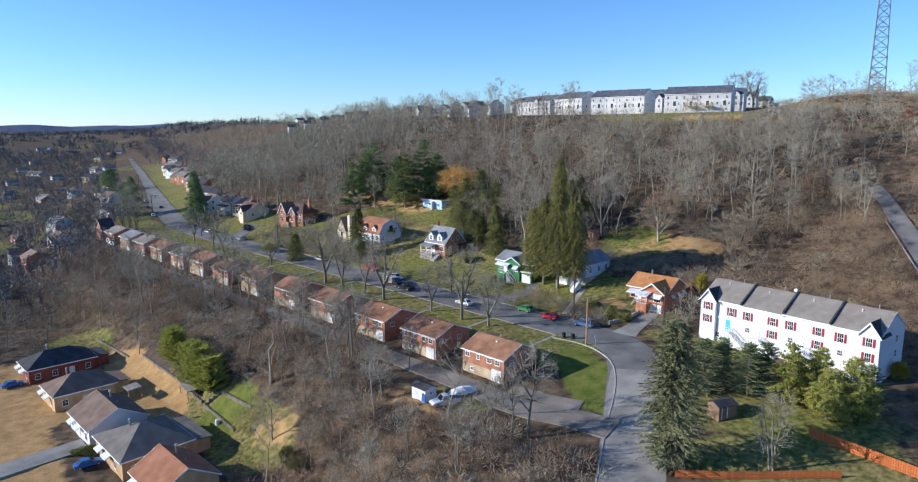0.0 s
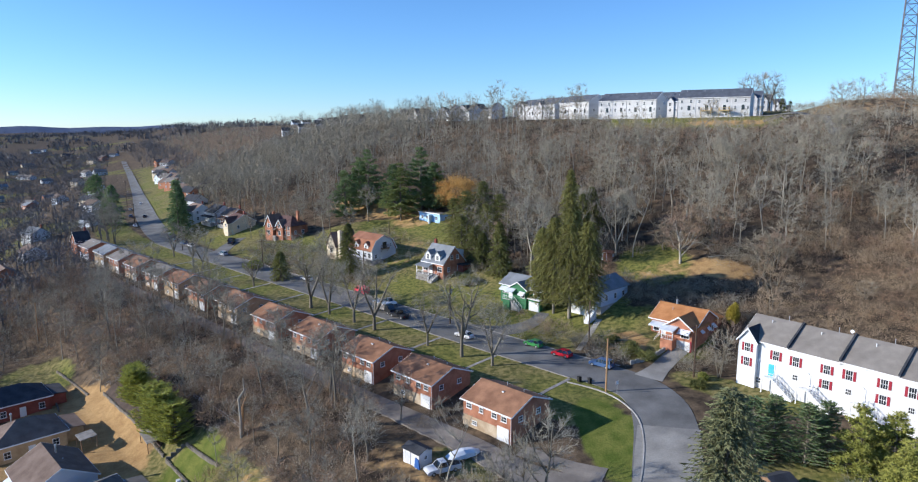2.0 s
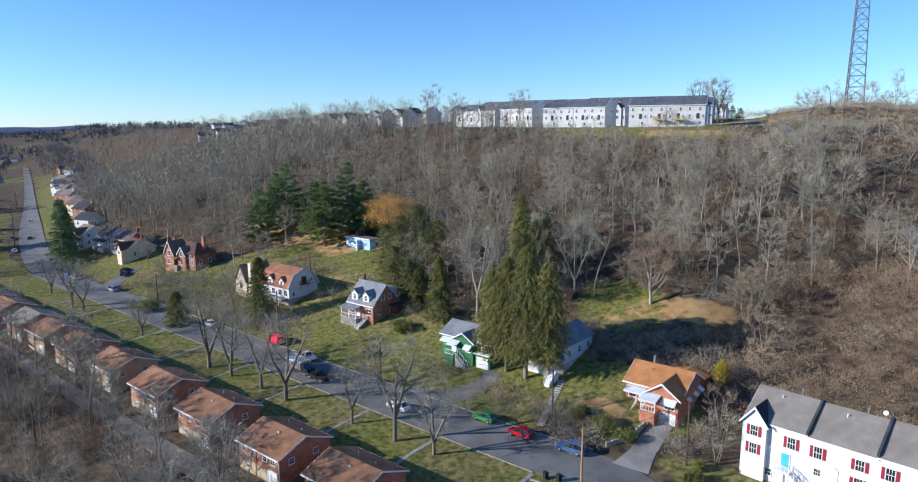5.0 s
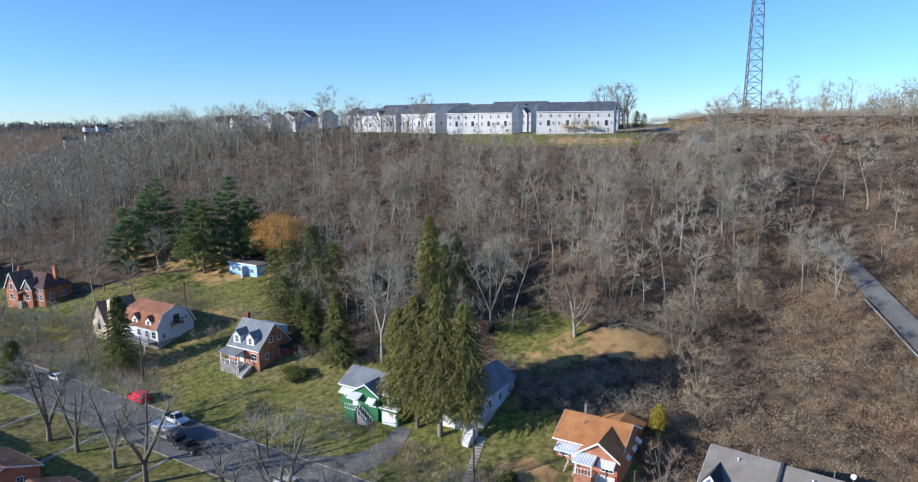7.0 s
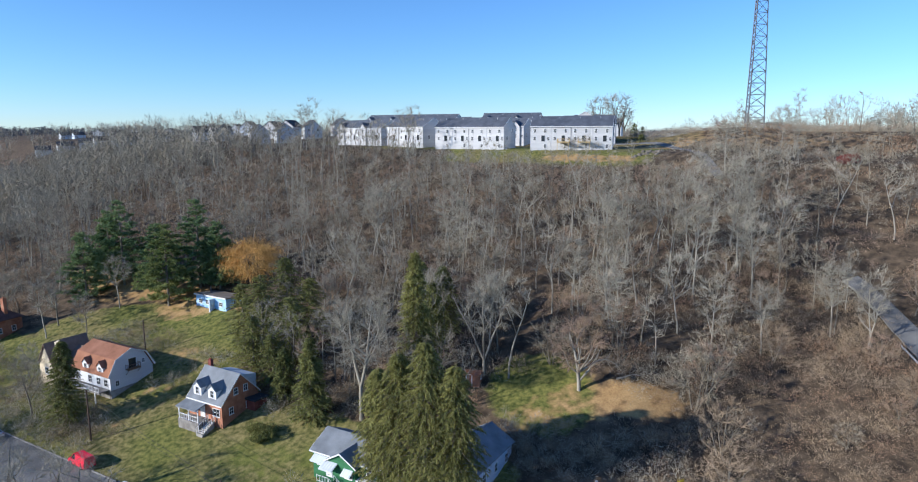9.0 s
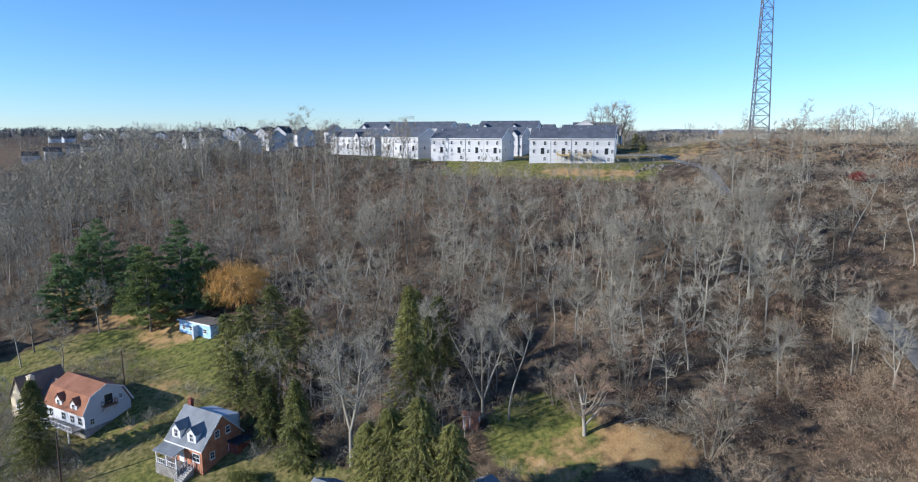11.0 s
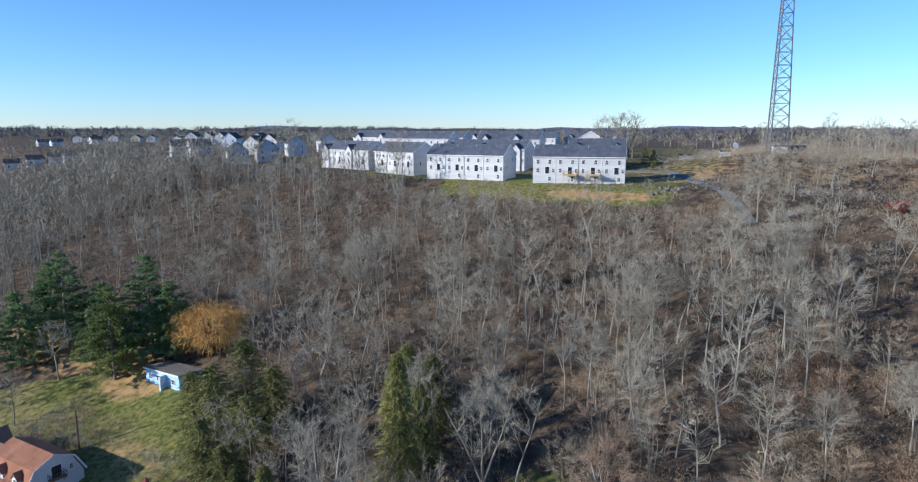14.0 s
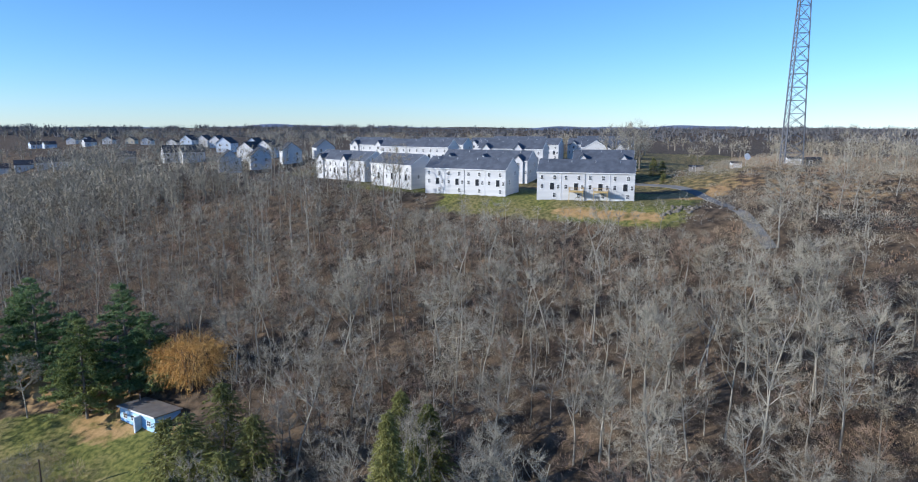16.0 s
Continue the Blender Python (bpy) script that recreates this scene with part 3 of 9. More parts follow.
def window(parent, m, w=0.9, h=1.3, bars=1, shutters=None, arch=False, name="window"):
    """A sash window: frame with sill and bars, a pane set back in it, and shutters beside it where it has them."""
    key = (round(w, 2), round(h, 2), bars, arch)
    if key not in WINDOWS:
        f, t = Shape(), 0.09
        if bars == 2:
            bx = [-w / 2 + w * (k + 1) / 3 for k in range(2)]
            xs = [-w / 2 - t, -w / 2, bx[0] - 0.02, bx[0] + 0.02, bx[1] - 0.02, bx[1] + 0.02, w / 2, w / 2 + t]
            zs = [-t, 0, h * 0.5 - 0.03, h * 0.5 + 0.03, h, h + t]
            f.lattice(xs, zs, lambda i, j: i in (0, 2, 4, 6) or j in (0, 2, 4), -0.07, 0.04)
        else:
            f.box(-w / 2 - t, -w / 2, -0.07, 0.04, -t, h + t).box(w / 2, w / 2 + t, -0.07, 0.04, -t, h + t)
            f.box(-w / 2, w / 2, -0.07, 0.04, h, h + t).box(-w / 2 - t - 0.04, w / 2 + t + 0.04, -0.13, 0.04, -t - 0.05, -0.001)
            f.box(-w / 2, w / 2, -0.05, 0.03, h * 0.5 - 0.03, h * 0.5 + 0.03)
        for k in range(bars if bars < 2 else 0):
            x = -w / 2 + w * (k + 1) / (bars + 1)
            f.box(x - 0.02, x + 0.02, -0.045, 0.03, 0, h * 0.5 - 0.03).box(x - 0.02, x + 0.02, -0.045, 0.03, h * 0.5 + 0.03, h)
        if arch:
            n = 8
            pts = [((w / 2 + t) * math.cos(math.pi * k / n), h + t + (w / 2 + t) * 0.55 * math.sin(math.pi * k / n)) for k in range(n + 1)]
            f.prism_y(pts, -0.06, 0.03)
        WINDOWS[key] = (f.mesh("window_frame", M_TRIM), Shape().box(-w / 2, w / 2, -0.02, 0.02, 0, h).mesh("pane", M_GLASS))
    fm, pm = WINDOWS[key]
    ob = part(name, fm, None, parent, m=m)
    part("pane", pm, None, ob, "dark reflecting glass")
    if shutters:
        key = ("shutter", round(h, 2), shutters.name)
        if key not in WINDOWS:
            n = int(h / 0.14)
            front = [(-0.05 - 0.02 * (k % 2), h - h * k / (2 * n)) for k in range(2 * n + 1)]
            s = Shape().prism_x([(0.03, 0), (0.03, h), *front], -0.19, 0.19)
            WINDOWS[key] = s.mesh("shutter", shutters)
        for sx in (-1, 1):
            part("shutter", WINDOWS[key], None, ob, "dark red louvred shutter", pose(sx * (w / 2 + 0.32), 0, 0))
    return ob


def door(parent, m, w=0.95, h=2.05, mat=None, name="door"):
    mat = mat or M_TRIM
    key = ("door", w, h, mat.name)
    if key not in WINDOWS:
        s = Shape().box(-w / 2, w / 2, -0.05, 0.03, 0, h)
        for x0, x1 in ((-w / 2 + 0.12, -0.05), (0.05, w / 2 - 0.12)):
            s.box(x0, x1, -0.07, -0.045, 0.2, h * 0.45).box(x0, x1, -0.07, -0.045, h * 0.52, h - 0.2)
        WINDOWS[key] = s.mesh("door", mat)
    key2 = ("door_trim", w, h)
    if key2 not in WINDOWS:
        WINDOWS[key2] = Shape().box(-w / 2 - 0.12, -w / 2, -0.08, 0.03, 0, h + 0.12).box(w / 2, w / 2 + 0.12, -0.08, 0.03, 0, h + 0.12).box(-w / 2, w / 2, -0.08, 0.03, h, h + 0.12).mesh("door_frame", M_TRIM)
    ob = part(name, WINDOWS[key], None, parent, m=m)
    part("door_frame", WINDOWS[key2], None, ob)
    part("door_handle", Shape().box(w / 2 - 0.14, w / 2 - 0.08, -0.12, -0.05, 0.95, 1.08), M_METAL, ob)
    return ob


def garage_door(parent, m, w=2.5, h=2.1, mat=None):
    s = Shape()
    for k in range(4):
        s.box(-w / 2, w / 2, -0.06, 0.03, k * h / 4 + 0.015, (k + 1) * h / 4 - 0.015)
        for j in range(4):
            x0 = -w / 2 + w * j / 4
            s.box(x0 + 0.08, x0 + w / 4 - 0.08, -0.08, -0.055, k * h / 4 + 0.09, (k + 1) * h / 4 - 0.09)
    ob = part("garage_door", s, mat or M_TRIM, parent, "white panelled garage door", m)
    part("door_frame", Shape().box(-w / 2 - 0.14, -w / 2, -0.1, 0.03, 0, h + 0.14).box(w / 2, w / 2 + 0.14, -0.1, 0.03, 0, h + 0.14).box(-w / 2, w / 2, -0.1, 0.03, h, h + 0.14), M_TRIM, ob)
    return ob


def gable_roof(w, d, h, rise, over=0.4, side=0.35, thick=0.16, y=0.0):
    """A pitched roof whose ridge runs along x, as one folded slab."""
    k = rise / (d / 2)
    o = d / 2 + over
    z0 = h - over * k
    pts = [(y - o, z0), (y - o, z0 - thick), (y, h + rise - thick), (y + o, z0 - thick), (y + o, z0), (y, h + rise)]
    pts = [(a, b + thick) for a, b in pts]
    return Shape().prism_x(pts, -w / 2 - side, w / 2 + side)


def gable_walls(w, d, h, rise, below=2.0):
    return Shape().prism_x([(-d / 2, -below), (d / 2, -below), (d / 2, h), (0, h + rise), (-d / 2, h)], -w / 2, w / 2)


def fascia(ob, w, d, h, rise, over=0.4, side=0.35, thick=0.16):
    """White eaves boards and verge boards under the roof's edge."""
    k = rise / (d / 2)
    z0 = h - over * k
    for sy in (-1, 1):
        y = sy * (d / 2 + over)
        part("eaves_board", Shape().box(-w / 2 - side, w / 2 + side, min(y, y + sy * 0.03), max(y, y + sy * 0.03), z0 - 0.06, z0 + thick), M_TRIM, ob)
    for sx in (-1, 1):
        x = sx * (w / 2 + side)
        y = d / 2 + over
        part("verge_board", Shape().prism_x([(-y, z0 - 0.08), (0, h + rise - 0.08), (y, z0 - 0.08), (y, z0 + thick), (0, h + rise + thick), (-y, z0 + thick)], min(x, x + sx * 0.03), max(x, x + sx * 0.03)), M_TRIM, ob)


def hip_roof(w, d, h, rise, over=0.45, thick=0.16, ridge=None):
    a, b = w / 2 + over, d / 2 + over
    r = max(0.2, (w - d) / 2 if ridge is None else ridge)
    z = h - 0.05
    s = Shape()
    lo = [(-a, -b, z), (a, -b, z), (a, b, z), (-a, b, z)]
    up = [(x, y, z + thick) for x, y, _ in lo]
    p, q = (-r, 0, h + rise), (r, 0, h + rise)
    s.poly(*reversed(lo))
    for k in range(4):
        s.poly(lo[k], lo[(k + 1) % 4], up[(k + 1) % 4], up[k])
    s.poly(up[0], up[1], q, p).poly(up[1], up[2], q).poly(up[2], up[3], p, q).poly(up[3], up[0], p)
    return s


def chimney(parent, x, y, z0, z1, w=0.7, d=0.6, mat=None):
    s = Shape().box(x - w / 2, x + w / 2, y - d / 2, y + d / 2, z0, z1).box(x - w / 2 - 0.06, x + w / 2 + 0.06, y - d / 2 - 0.06, y + d / 2 + 0.06, z1, z1 + 0.12)
    s.box(x - w / 4, x + w / 4, y - d / 4, y + d / 4, z1 + 0.12, z1 + 0.35)
    return part("chimney", s, mat or M_BRICK_DARK, parent)


def vent_pipe(parent, x, y, z, h=0.6, mat=None):
    return part("vent_pipe", Shape().tube((x, y, z - 0.3), (x, y, z + h), 0.07, 0.07, 6).tube((x, y, z + h), (x, y, z + h + 0.1), 0.11, 0.1, 6), mat or M_METAL, parent)


def awning(parent, m, w, out=1.0, drop=0.55, name="awning"):
    """A corrugated aluminium awning with a valance and side cheeks."""
    s = Shape()
    n = max(4, int(w / 0.2)) // 2 * 2
    for k in range(n + 1):
        x, lift = -w / 2 + w * k / n, 0.05 * (k % 2)
        s.v += [(x, 0, 0.04 + lift), (x, -out, -drop + 0.04 + lift), (x, -out, -drop - 0.14), (x, 0, lift)]
    for k in range(n):
        i = 4 * k
        s.f += [(i + 4, i, i + 1, i + 5), (i + 5, i + 1, i + 2, i + 6), (i + 3, i + 7, i + 6, i + 2)]
    s.f += [(0, 3, 2, 1), (4 * n + 3, 4 * n, 4 * n + 1, 4 * n + 2)]
    return part(name, s, M_ALU, parent, "white metal awning", m)


def stairs(parent, m, w, rise, run, n, mat, rail=True, name="steps"):
    """A flight of separate steps with a rail on either side."""
    ob = part(name, Shape().prism_x([(-run, -0.6), (0, -0.6), (0, rise - rise / n), (-run, -0.1)], -w / 2 + 0.06, w / 2 - 0.06), mat, parent, "", m)
    for k in range(n):
        part("step", Shape().box(-w / 2, w / 2, -run * (k + 1) / n, -run * k / n, rise * (n - k - 1.6) / n, rise * (n - k - 0.5) / n), mat, ob)
    if rail:
        for x in (-w / 2, w / 2):
            part("handrail", Shape().tube((x, 0, rise + 0.9), (x, -run, 0.95), 0.04, 0.04, 5), M_TRIM, ob, "white painted handrail")
            for k in range(6):
                y = -run * k / 5
                z = rise * (1 - k / 5)
                part("baluster", Shape().box(x - 0.03, x + 0.03, y - 0.03, y + 0.03, z - 0.3, z + 0.9), M_TRIM, ob)
    return ob


def railing(parent, x0, x1, y0, y1, z, h=0.95, mat=None, name="railing"):
    """A straight rail with balusters."""
    a, b = Vector((x0, y0, 0)), Vector((x1, y1, 0))
    n = max(2, int((b - a).length / 0.45))
    for r, zz in ((0.05, h), (0.04, 0.12)):
        part("rail", Shape().tube((x0, y0, z + zz), (x1, y1, z + zz), r, r, 4), mat or M_TRIM, parent)
    for k in range(n + 1):
        p = a.lerp(b, k / n)
        part("baluster", Shape().box(p.x - 0.025, p.x + 0.025, p.y - 0.025, p.y + 0.025, z, z + h), mat or M_TRIM, parent)


def at_uv(u, v, z=None, turn=-45.0):
    x, y = xy(u, v)
    return pose(x, y, ground(x, y) if z is None else z, 0, 0, turn)


# ---------- the row of brick houses ----------
def brick_house(u_left, wall, roof, lower, label, extra=0):
    w, d, h, rise = 10.4, 9.4, 4.75, 1.85
    x, y = xy(u_left - w / 2, -20.0)
    ob = empty("brick_house", pose(x, y, -2.4, 0, 0, -45), label, "house", "row of brick houses")
    part("wall", gable_walls(w, d, h, rise, 1.5), wall, ob)
    part("lower_wall", Shape().box(-w / 2 - 0.03, w / 2 - 0.6, -d / 2 - 0.04, -d / 2 + 0.2, -1.5, 2.05), lower, ob, "stained whitewashed block wall")
    part("roof", gable_roof(w, d, h, rise, 0.45, 0.3), roof, ob)
    fascia(ob, w, d, h, rise, 0.45, 0.3)
    part("gutter", Shape().tube((-w / 2 - 0.3, -d / 2 - 0.55, h - 0.14), (w / 2 + 0.3, -d / 2 - 0.55, h - 0.14), 0.07, 0.07, 6), M_TRIM, ob)
    for k, wx in enumerate((-3.9, -1.2, 1.6, 3.6)):
        window(ob, at_side("f", w, d, wx, 3.35), 1.0 if k != 1 else 0.7, 0.8)
    garage_door(ob, at_side("f", w, d, 3.5, 0.05, 0.05), 2.1, 2.2)
    window(ob, at_side("f", w, d, -2.6, 0.9, 0.06), 0.9, 0.55)
    for wx, wz in ((-2.6, 3.1), (1.8, 3.1)):
        window(ob, at_side("r", w, d, wx, wz + 0.2), 0.85, 0.8)
    window(ob, at_side("l", w, d, 2.0, 3.1), 0.9, 1.1)
    for wx in (-3.2, 3.0):
        window(ob, at_side("b", w, d, wx, 3.2), 1.6, 1.1)
    door(ob, at_side("b", w, d, 0.2, 2.6))
    vent_pipe(ob, -1.5, 2.0, h + rise * 0.6)
    vent_pipe(ob, 2.6, 1.4, h + rise * 0.72, 0.4)
    part("roof_vent", Shape().prism_x([(-0.2, 0), (0.2, 0), (0.15, 0.25), (-0.15, 0.25)], -0.2, 0.2), M_METAL, ob, "", pose(0.4, -1.2, h + rise * 0.76))
    part("downpipe", Shape().tube((w / 2 - 0.1, -d / 2 - 0.08, -0.5), (w / 2 - 0.1, -d / 2 - 0.08, h - 0.1), 0.05, 0.05, 6), M_TRIM, ob)
    return ob


ROW_U = (11.0, 28.9, 45.2, 64.0, 81.6, 100.2, 118.6, 135.4, 150.6, 168.6, 184.6, 199.9, 217.1)
for k, u_left in enumerate(ROW_U):
    wall, lower, roof, what = M_BRICK, M_WASH, M_ROOF_RUST, "red brick"
    lab = "two-storey red brick house with low rust-brown shingle roof"
    if k in (5, 7, 11):
        wall, lab = M_BRICK_TAN, "two-storey buff brick house with low rust-brown shingle roof"
    if k in (8, 10):
        roof, lab = M_ROOF_GREY, "two-storey red brick house with low grey shingle roof"
    if k == 12:
        roof, lower, lab = M_ROOF_GREY, M_WHITE, "two-storey red brick house with grey roof and white lower wall"
    if k == 11:
        roof, lab = M_ROOF_SLATE, "two-storey buff brick house with pale blue-grey roof"
    brick_house(u_left, wall, roof, lower, lab)


# ---------- white townhouses at the bend ----------
def townhouse(i, m, w=8.05, d=10.0):
    lab = "white vinyl three-storey townhouse with grey roof and crimson shutters"
    ob = empty("townhouse", m, lab, "townhouse", "townhouse row at the bend")
    h, rise = 8.3, 3.0
    end = i in (0, 3)
    part("wall", gable_walls(w, d, h, rise, 1.0), M_WHITE, ob)
    part("roof", gable_roof(w, d, h, rise, 0.35, 0.05 if not end else 0.12), M_ROOF_GREY, ob)
    fascia(ob, w, d, h, rise, 0.35, 0.05 if not end else 0.12)
    if i:
        k = rise / (d / 2)
        part("party_wall", Shape().prism_x([(-d / 2 - 0.3, h - 0.1), (0, h + rise), (d / 2 + 0.3, h - 0.1), (d / 2 + 0.3, h + 0.45), (0, h + rise + 0.5), (-d / 2 - 0.3, h + 0.45)], -w / 2 - 0.12, -w / 2 + 0.2), M_ROOF_DARK, ob, "dark raised party wall")
    if end:
        bx = -w / 2 + 1.6 if i == 0 else w / 2 - 1.6
        bay = part("bay", Shape().prism_y([(-1.6, -1.0), (1.6, -1.0), (1.6, h), (0, h + 1.9), (-1.6, h)], -d / 2 - 0.7, -d / 2 + 0.2), M_WHITE, ob, "", pose(bx, 0, 0))
        r = Shape().prism_y([(-2.0, h - 0.45), (-1.75, h - 0.45), (0, h + 1.75), (1.75, h - 0.45), (2.0, h - 0.45), (0, h + 2.05)][::1], -d / 2 - 1.0, -d / 2 + 3.2)
        part("bay_roof", r, M_ROOF_DARK, bay, "dark gable roof over the bay")
        part("bay_verge", Shape().prism_y([(-2.05, h - 0.55), (-1.8, h - 0.55), (0, h + 1.72), (1.8, h - 0.55), (2.05, h - 0.55), (0, h + 2.1)], -d / 2 - 1.06, -d / 2 - 1.0), M_TRIM, bay)
        for z in (3.6, 6.15):
            window(bay, pose(0, -d / 2 - 0.7, z), 0.92, 1.45, 2, M_SHUTTER)
        cols = (2.2,) if i == 0 else (-2.2,)
    else:
        cols = (-2.6, 2.2)
    window(ob, at_side("f", w, d, cols[0], 5.6), 0.92, 1.55, 2, M_SHUTTER, arch=True)
    if not end:
        for z in (3.3, 5.75):
            window(ob, at_side("f", w, d, 2.2, z), 0.92, 1.4, 2, M_SHUTTER)
    if i:
        window(ob, at_side("f", w, d, cols[0] + 0.1, 3.3), 0.75, 0.85, 2)
    dx = {0: 1.6, 1: -0.7, 2: -0.7, 3: -0.5}[i]
    door(ob, at_side("f", w, d, dx, 2.7, 0.01), 1.0, 2.05, M_TEAL if i == 0 else M_TRIM)
    landing = part("landing", Shape().box(dx - 1.0, dx + 1.0, -d / 2 - 1.4, -d / 2 - 0.02, 2.45, 2.6).box(dx - 0.95, dx - 0.8, -d / 2 - 1.35, -d / 2 - 1.2, -0.6, 2.45).box(dx + 0.8, dx + 0.95, -d / 2 - 1.35, -d / 2 - 1.2, -0.6, 2.45), M_TRIM, ob, "white timber landing")
    railing(landing, dx - 1.0, dx + 1.0, -d / 2 - 1.38, -d / 2 - 1.38, 2.6)
    stairs(ob, pose(dx + 1.0, -d / 2 - 0.75, 0, 0, 0, 90), 1.2, 2.55, 3.2, 12, M_TRIM)
    window(ob, at_side("f", w, d, -dx * 0.3, 0.9), 0.8, 0.9, 1)
    # Round vents on the front wall; they give no light.
    for k, x in enumerate((-0.6, 0.9)):
        part("wall_vent", Shape().tube((x, -d / 2 - 0.14, 4.9 - k * 1.6), (x, -d / 2 - 0.01, 4.9 - k * 1.6), 0.26, 0.26, 12), M_TRIM, ob, "round white wall vent")
    vent_pipe(ob, -0.6, -1.2, h + rise * 0.76, 0.5, M_TRIM)
    vent_pipe(ob, 1.2, 0.9, h + rise * 0.82, 1.1, M_METAL)
    if i == 3:
        for z in (3.4, 6.0):
            window(ob, at_side("r", w, d, 1.5, z), 0.8, 1.2)
    if i == 1:
        dish = part("satellite_dish", Shape().tube((3.0, 1.6, h + rise * 0.7), (3.0, 1.6, h + rise + 0.3), 0.04, 0.04, 6), M_METAL, ob)
        part("reflector", Shape().tube((3.0, 1.45, h + rise + 0.3), (3.0, 1.3, h + rise + 0.36), 0.08, 0.3, 14), M_ALU, dish)
    return ob


TH_DIR = Vector((0.619, -0.785, 0))
TH_TURN = math.degrees(math.atan2(TH_DIR.y, TH_DIR.x))
for i in range(4):
    p = Vector((52.9, 131.3, 0)) + TH_DIR * (8.05 * (i + 0.5) + 0.1)
    townhouse(i, pose(p.x, p.y, 1.95 - 0.12 * (i % 2), 0, 0, TH_TURN))


# ---------- houses above the street ----------
def cape_house():
    w, d, h, rise = 8.6, 8.4, 4.1, 4.3
    ob = empty("cape_house", at_uv(70.7, 27.9, 5.4), "red brick house with grey roof, two white dormers and a porch", "house")
    part("wall", gable_walls(w, d, h, rise, 3), M_BRICK, ob)
    part("roof", gable_roof(w, d, h, rise, 0.3, 0.25), M_ROOF_SLATE, ob)
    fascia(ob, w, d, h, rise, 0.3, 0.25)
    for x in (-2.2, 1.6):
        dm = part("dormer", Shape().prism_y([(-1.0, h - 0.2), (1.0, h - 0.2), (1.0, h + 2.2), (0, h + 3.1), (-1.0, h + 2.2)], -d / 2 + 0.35, -0.6), M_TRIM, ob, "white gabled dormer", pose(x, 0, 0))
        part("dormer_roof", Shape().prism_y([(-1.22, h + 2.0), (-1.1, h + 2.0), (0, h + 3.02), (1.1, h + 2.0), (1.22, h + 2.0), (0, h + 3.22)], -d / 2 + 0.15, -0.3), M_ROOF_SLATE, dm)
        window(dm, pose(0, -d / 2 + 0.35, h + 0.75), 0.75, 1.2)
    porch = part("porch", Shape().box(-4.3, 1.0, -d / 2 - 2.4, -d / 2 - 0.02, -2.6, 0.9), M_STONE, ob, "stone porch base")
    part("porch_roof", Shape().prism_x([(-d / 2 - 2.6, 3.0), (-d / 2, 3.6), (-d / 2, 3.78), (-d / 2 - 2.6, 3.18)], -4.5, 0.6), M_ROOF_SLATE, porch, "blue-grey porch roof")
    for x in (-4.1, -1.6, 0.8):
        part("post", Shape().box(x - 0.08, x + 0.08, -d / 2 - 2.3, -d / 2 - 2.14, 0.9, 3.2), M_TRIM, porch)
    railing(porch, -4.1, 0.8, -d / 2 - 2.25, -d / 2 - 2.25, 0.9)
    stairs(ob, pose(1.9, -d / 2 - 0.4, -0.6), 1.5, 1.5, 2.6, 8, M_CONCRETE)
    door(ob, at_side("f", w, d, -0.6, 0.95))
    window(ob, at_side("f", w, d, -2.8, 1.6), 1.6, 1.3)
    window(ob, at_side("f", w, d, 2.9, 1.8), 1.6, 1.3)
    for x, z in ((-2.2, 1.8), (1.6, 1.8), (-1.0, 5.0), (1.2, 5.0)):
        window(ob, at_side("r", w, d, x, z), 0.8, 1.1)
    part("rear_dormer", Shape().prism_x([(0.6, h + 1.0), (d / 2 + 0.2, h + 0.4), (d / 2 + 0.2, h + 2.9), (0.3, h + 3.9)], -2.8, 3.6), M_BLUEGREY, ob, "pale sided rear dormer")
    part("rear_wing", Shape().box(w / 2 - 0.6, w / 2 + 2.2, 1.2, d / 2 - 0.1, -1.0, 3.2), M_BRICK_DARK, ob)
    part("wing_roof", Shape().prism_x([(0.9, 3.3), (d / 2 + 0.2, 3.2), (d / 2 + 0.2, 3.4), (0.9, 3.6)], w / 2 - 0.6, w / 2 + 2.5), M_ROOF_DARK, ob)
    chimney(ob, -3.4, 0.3, h + 2.5, h + rise + 1.1)
    return ob


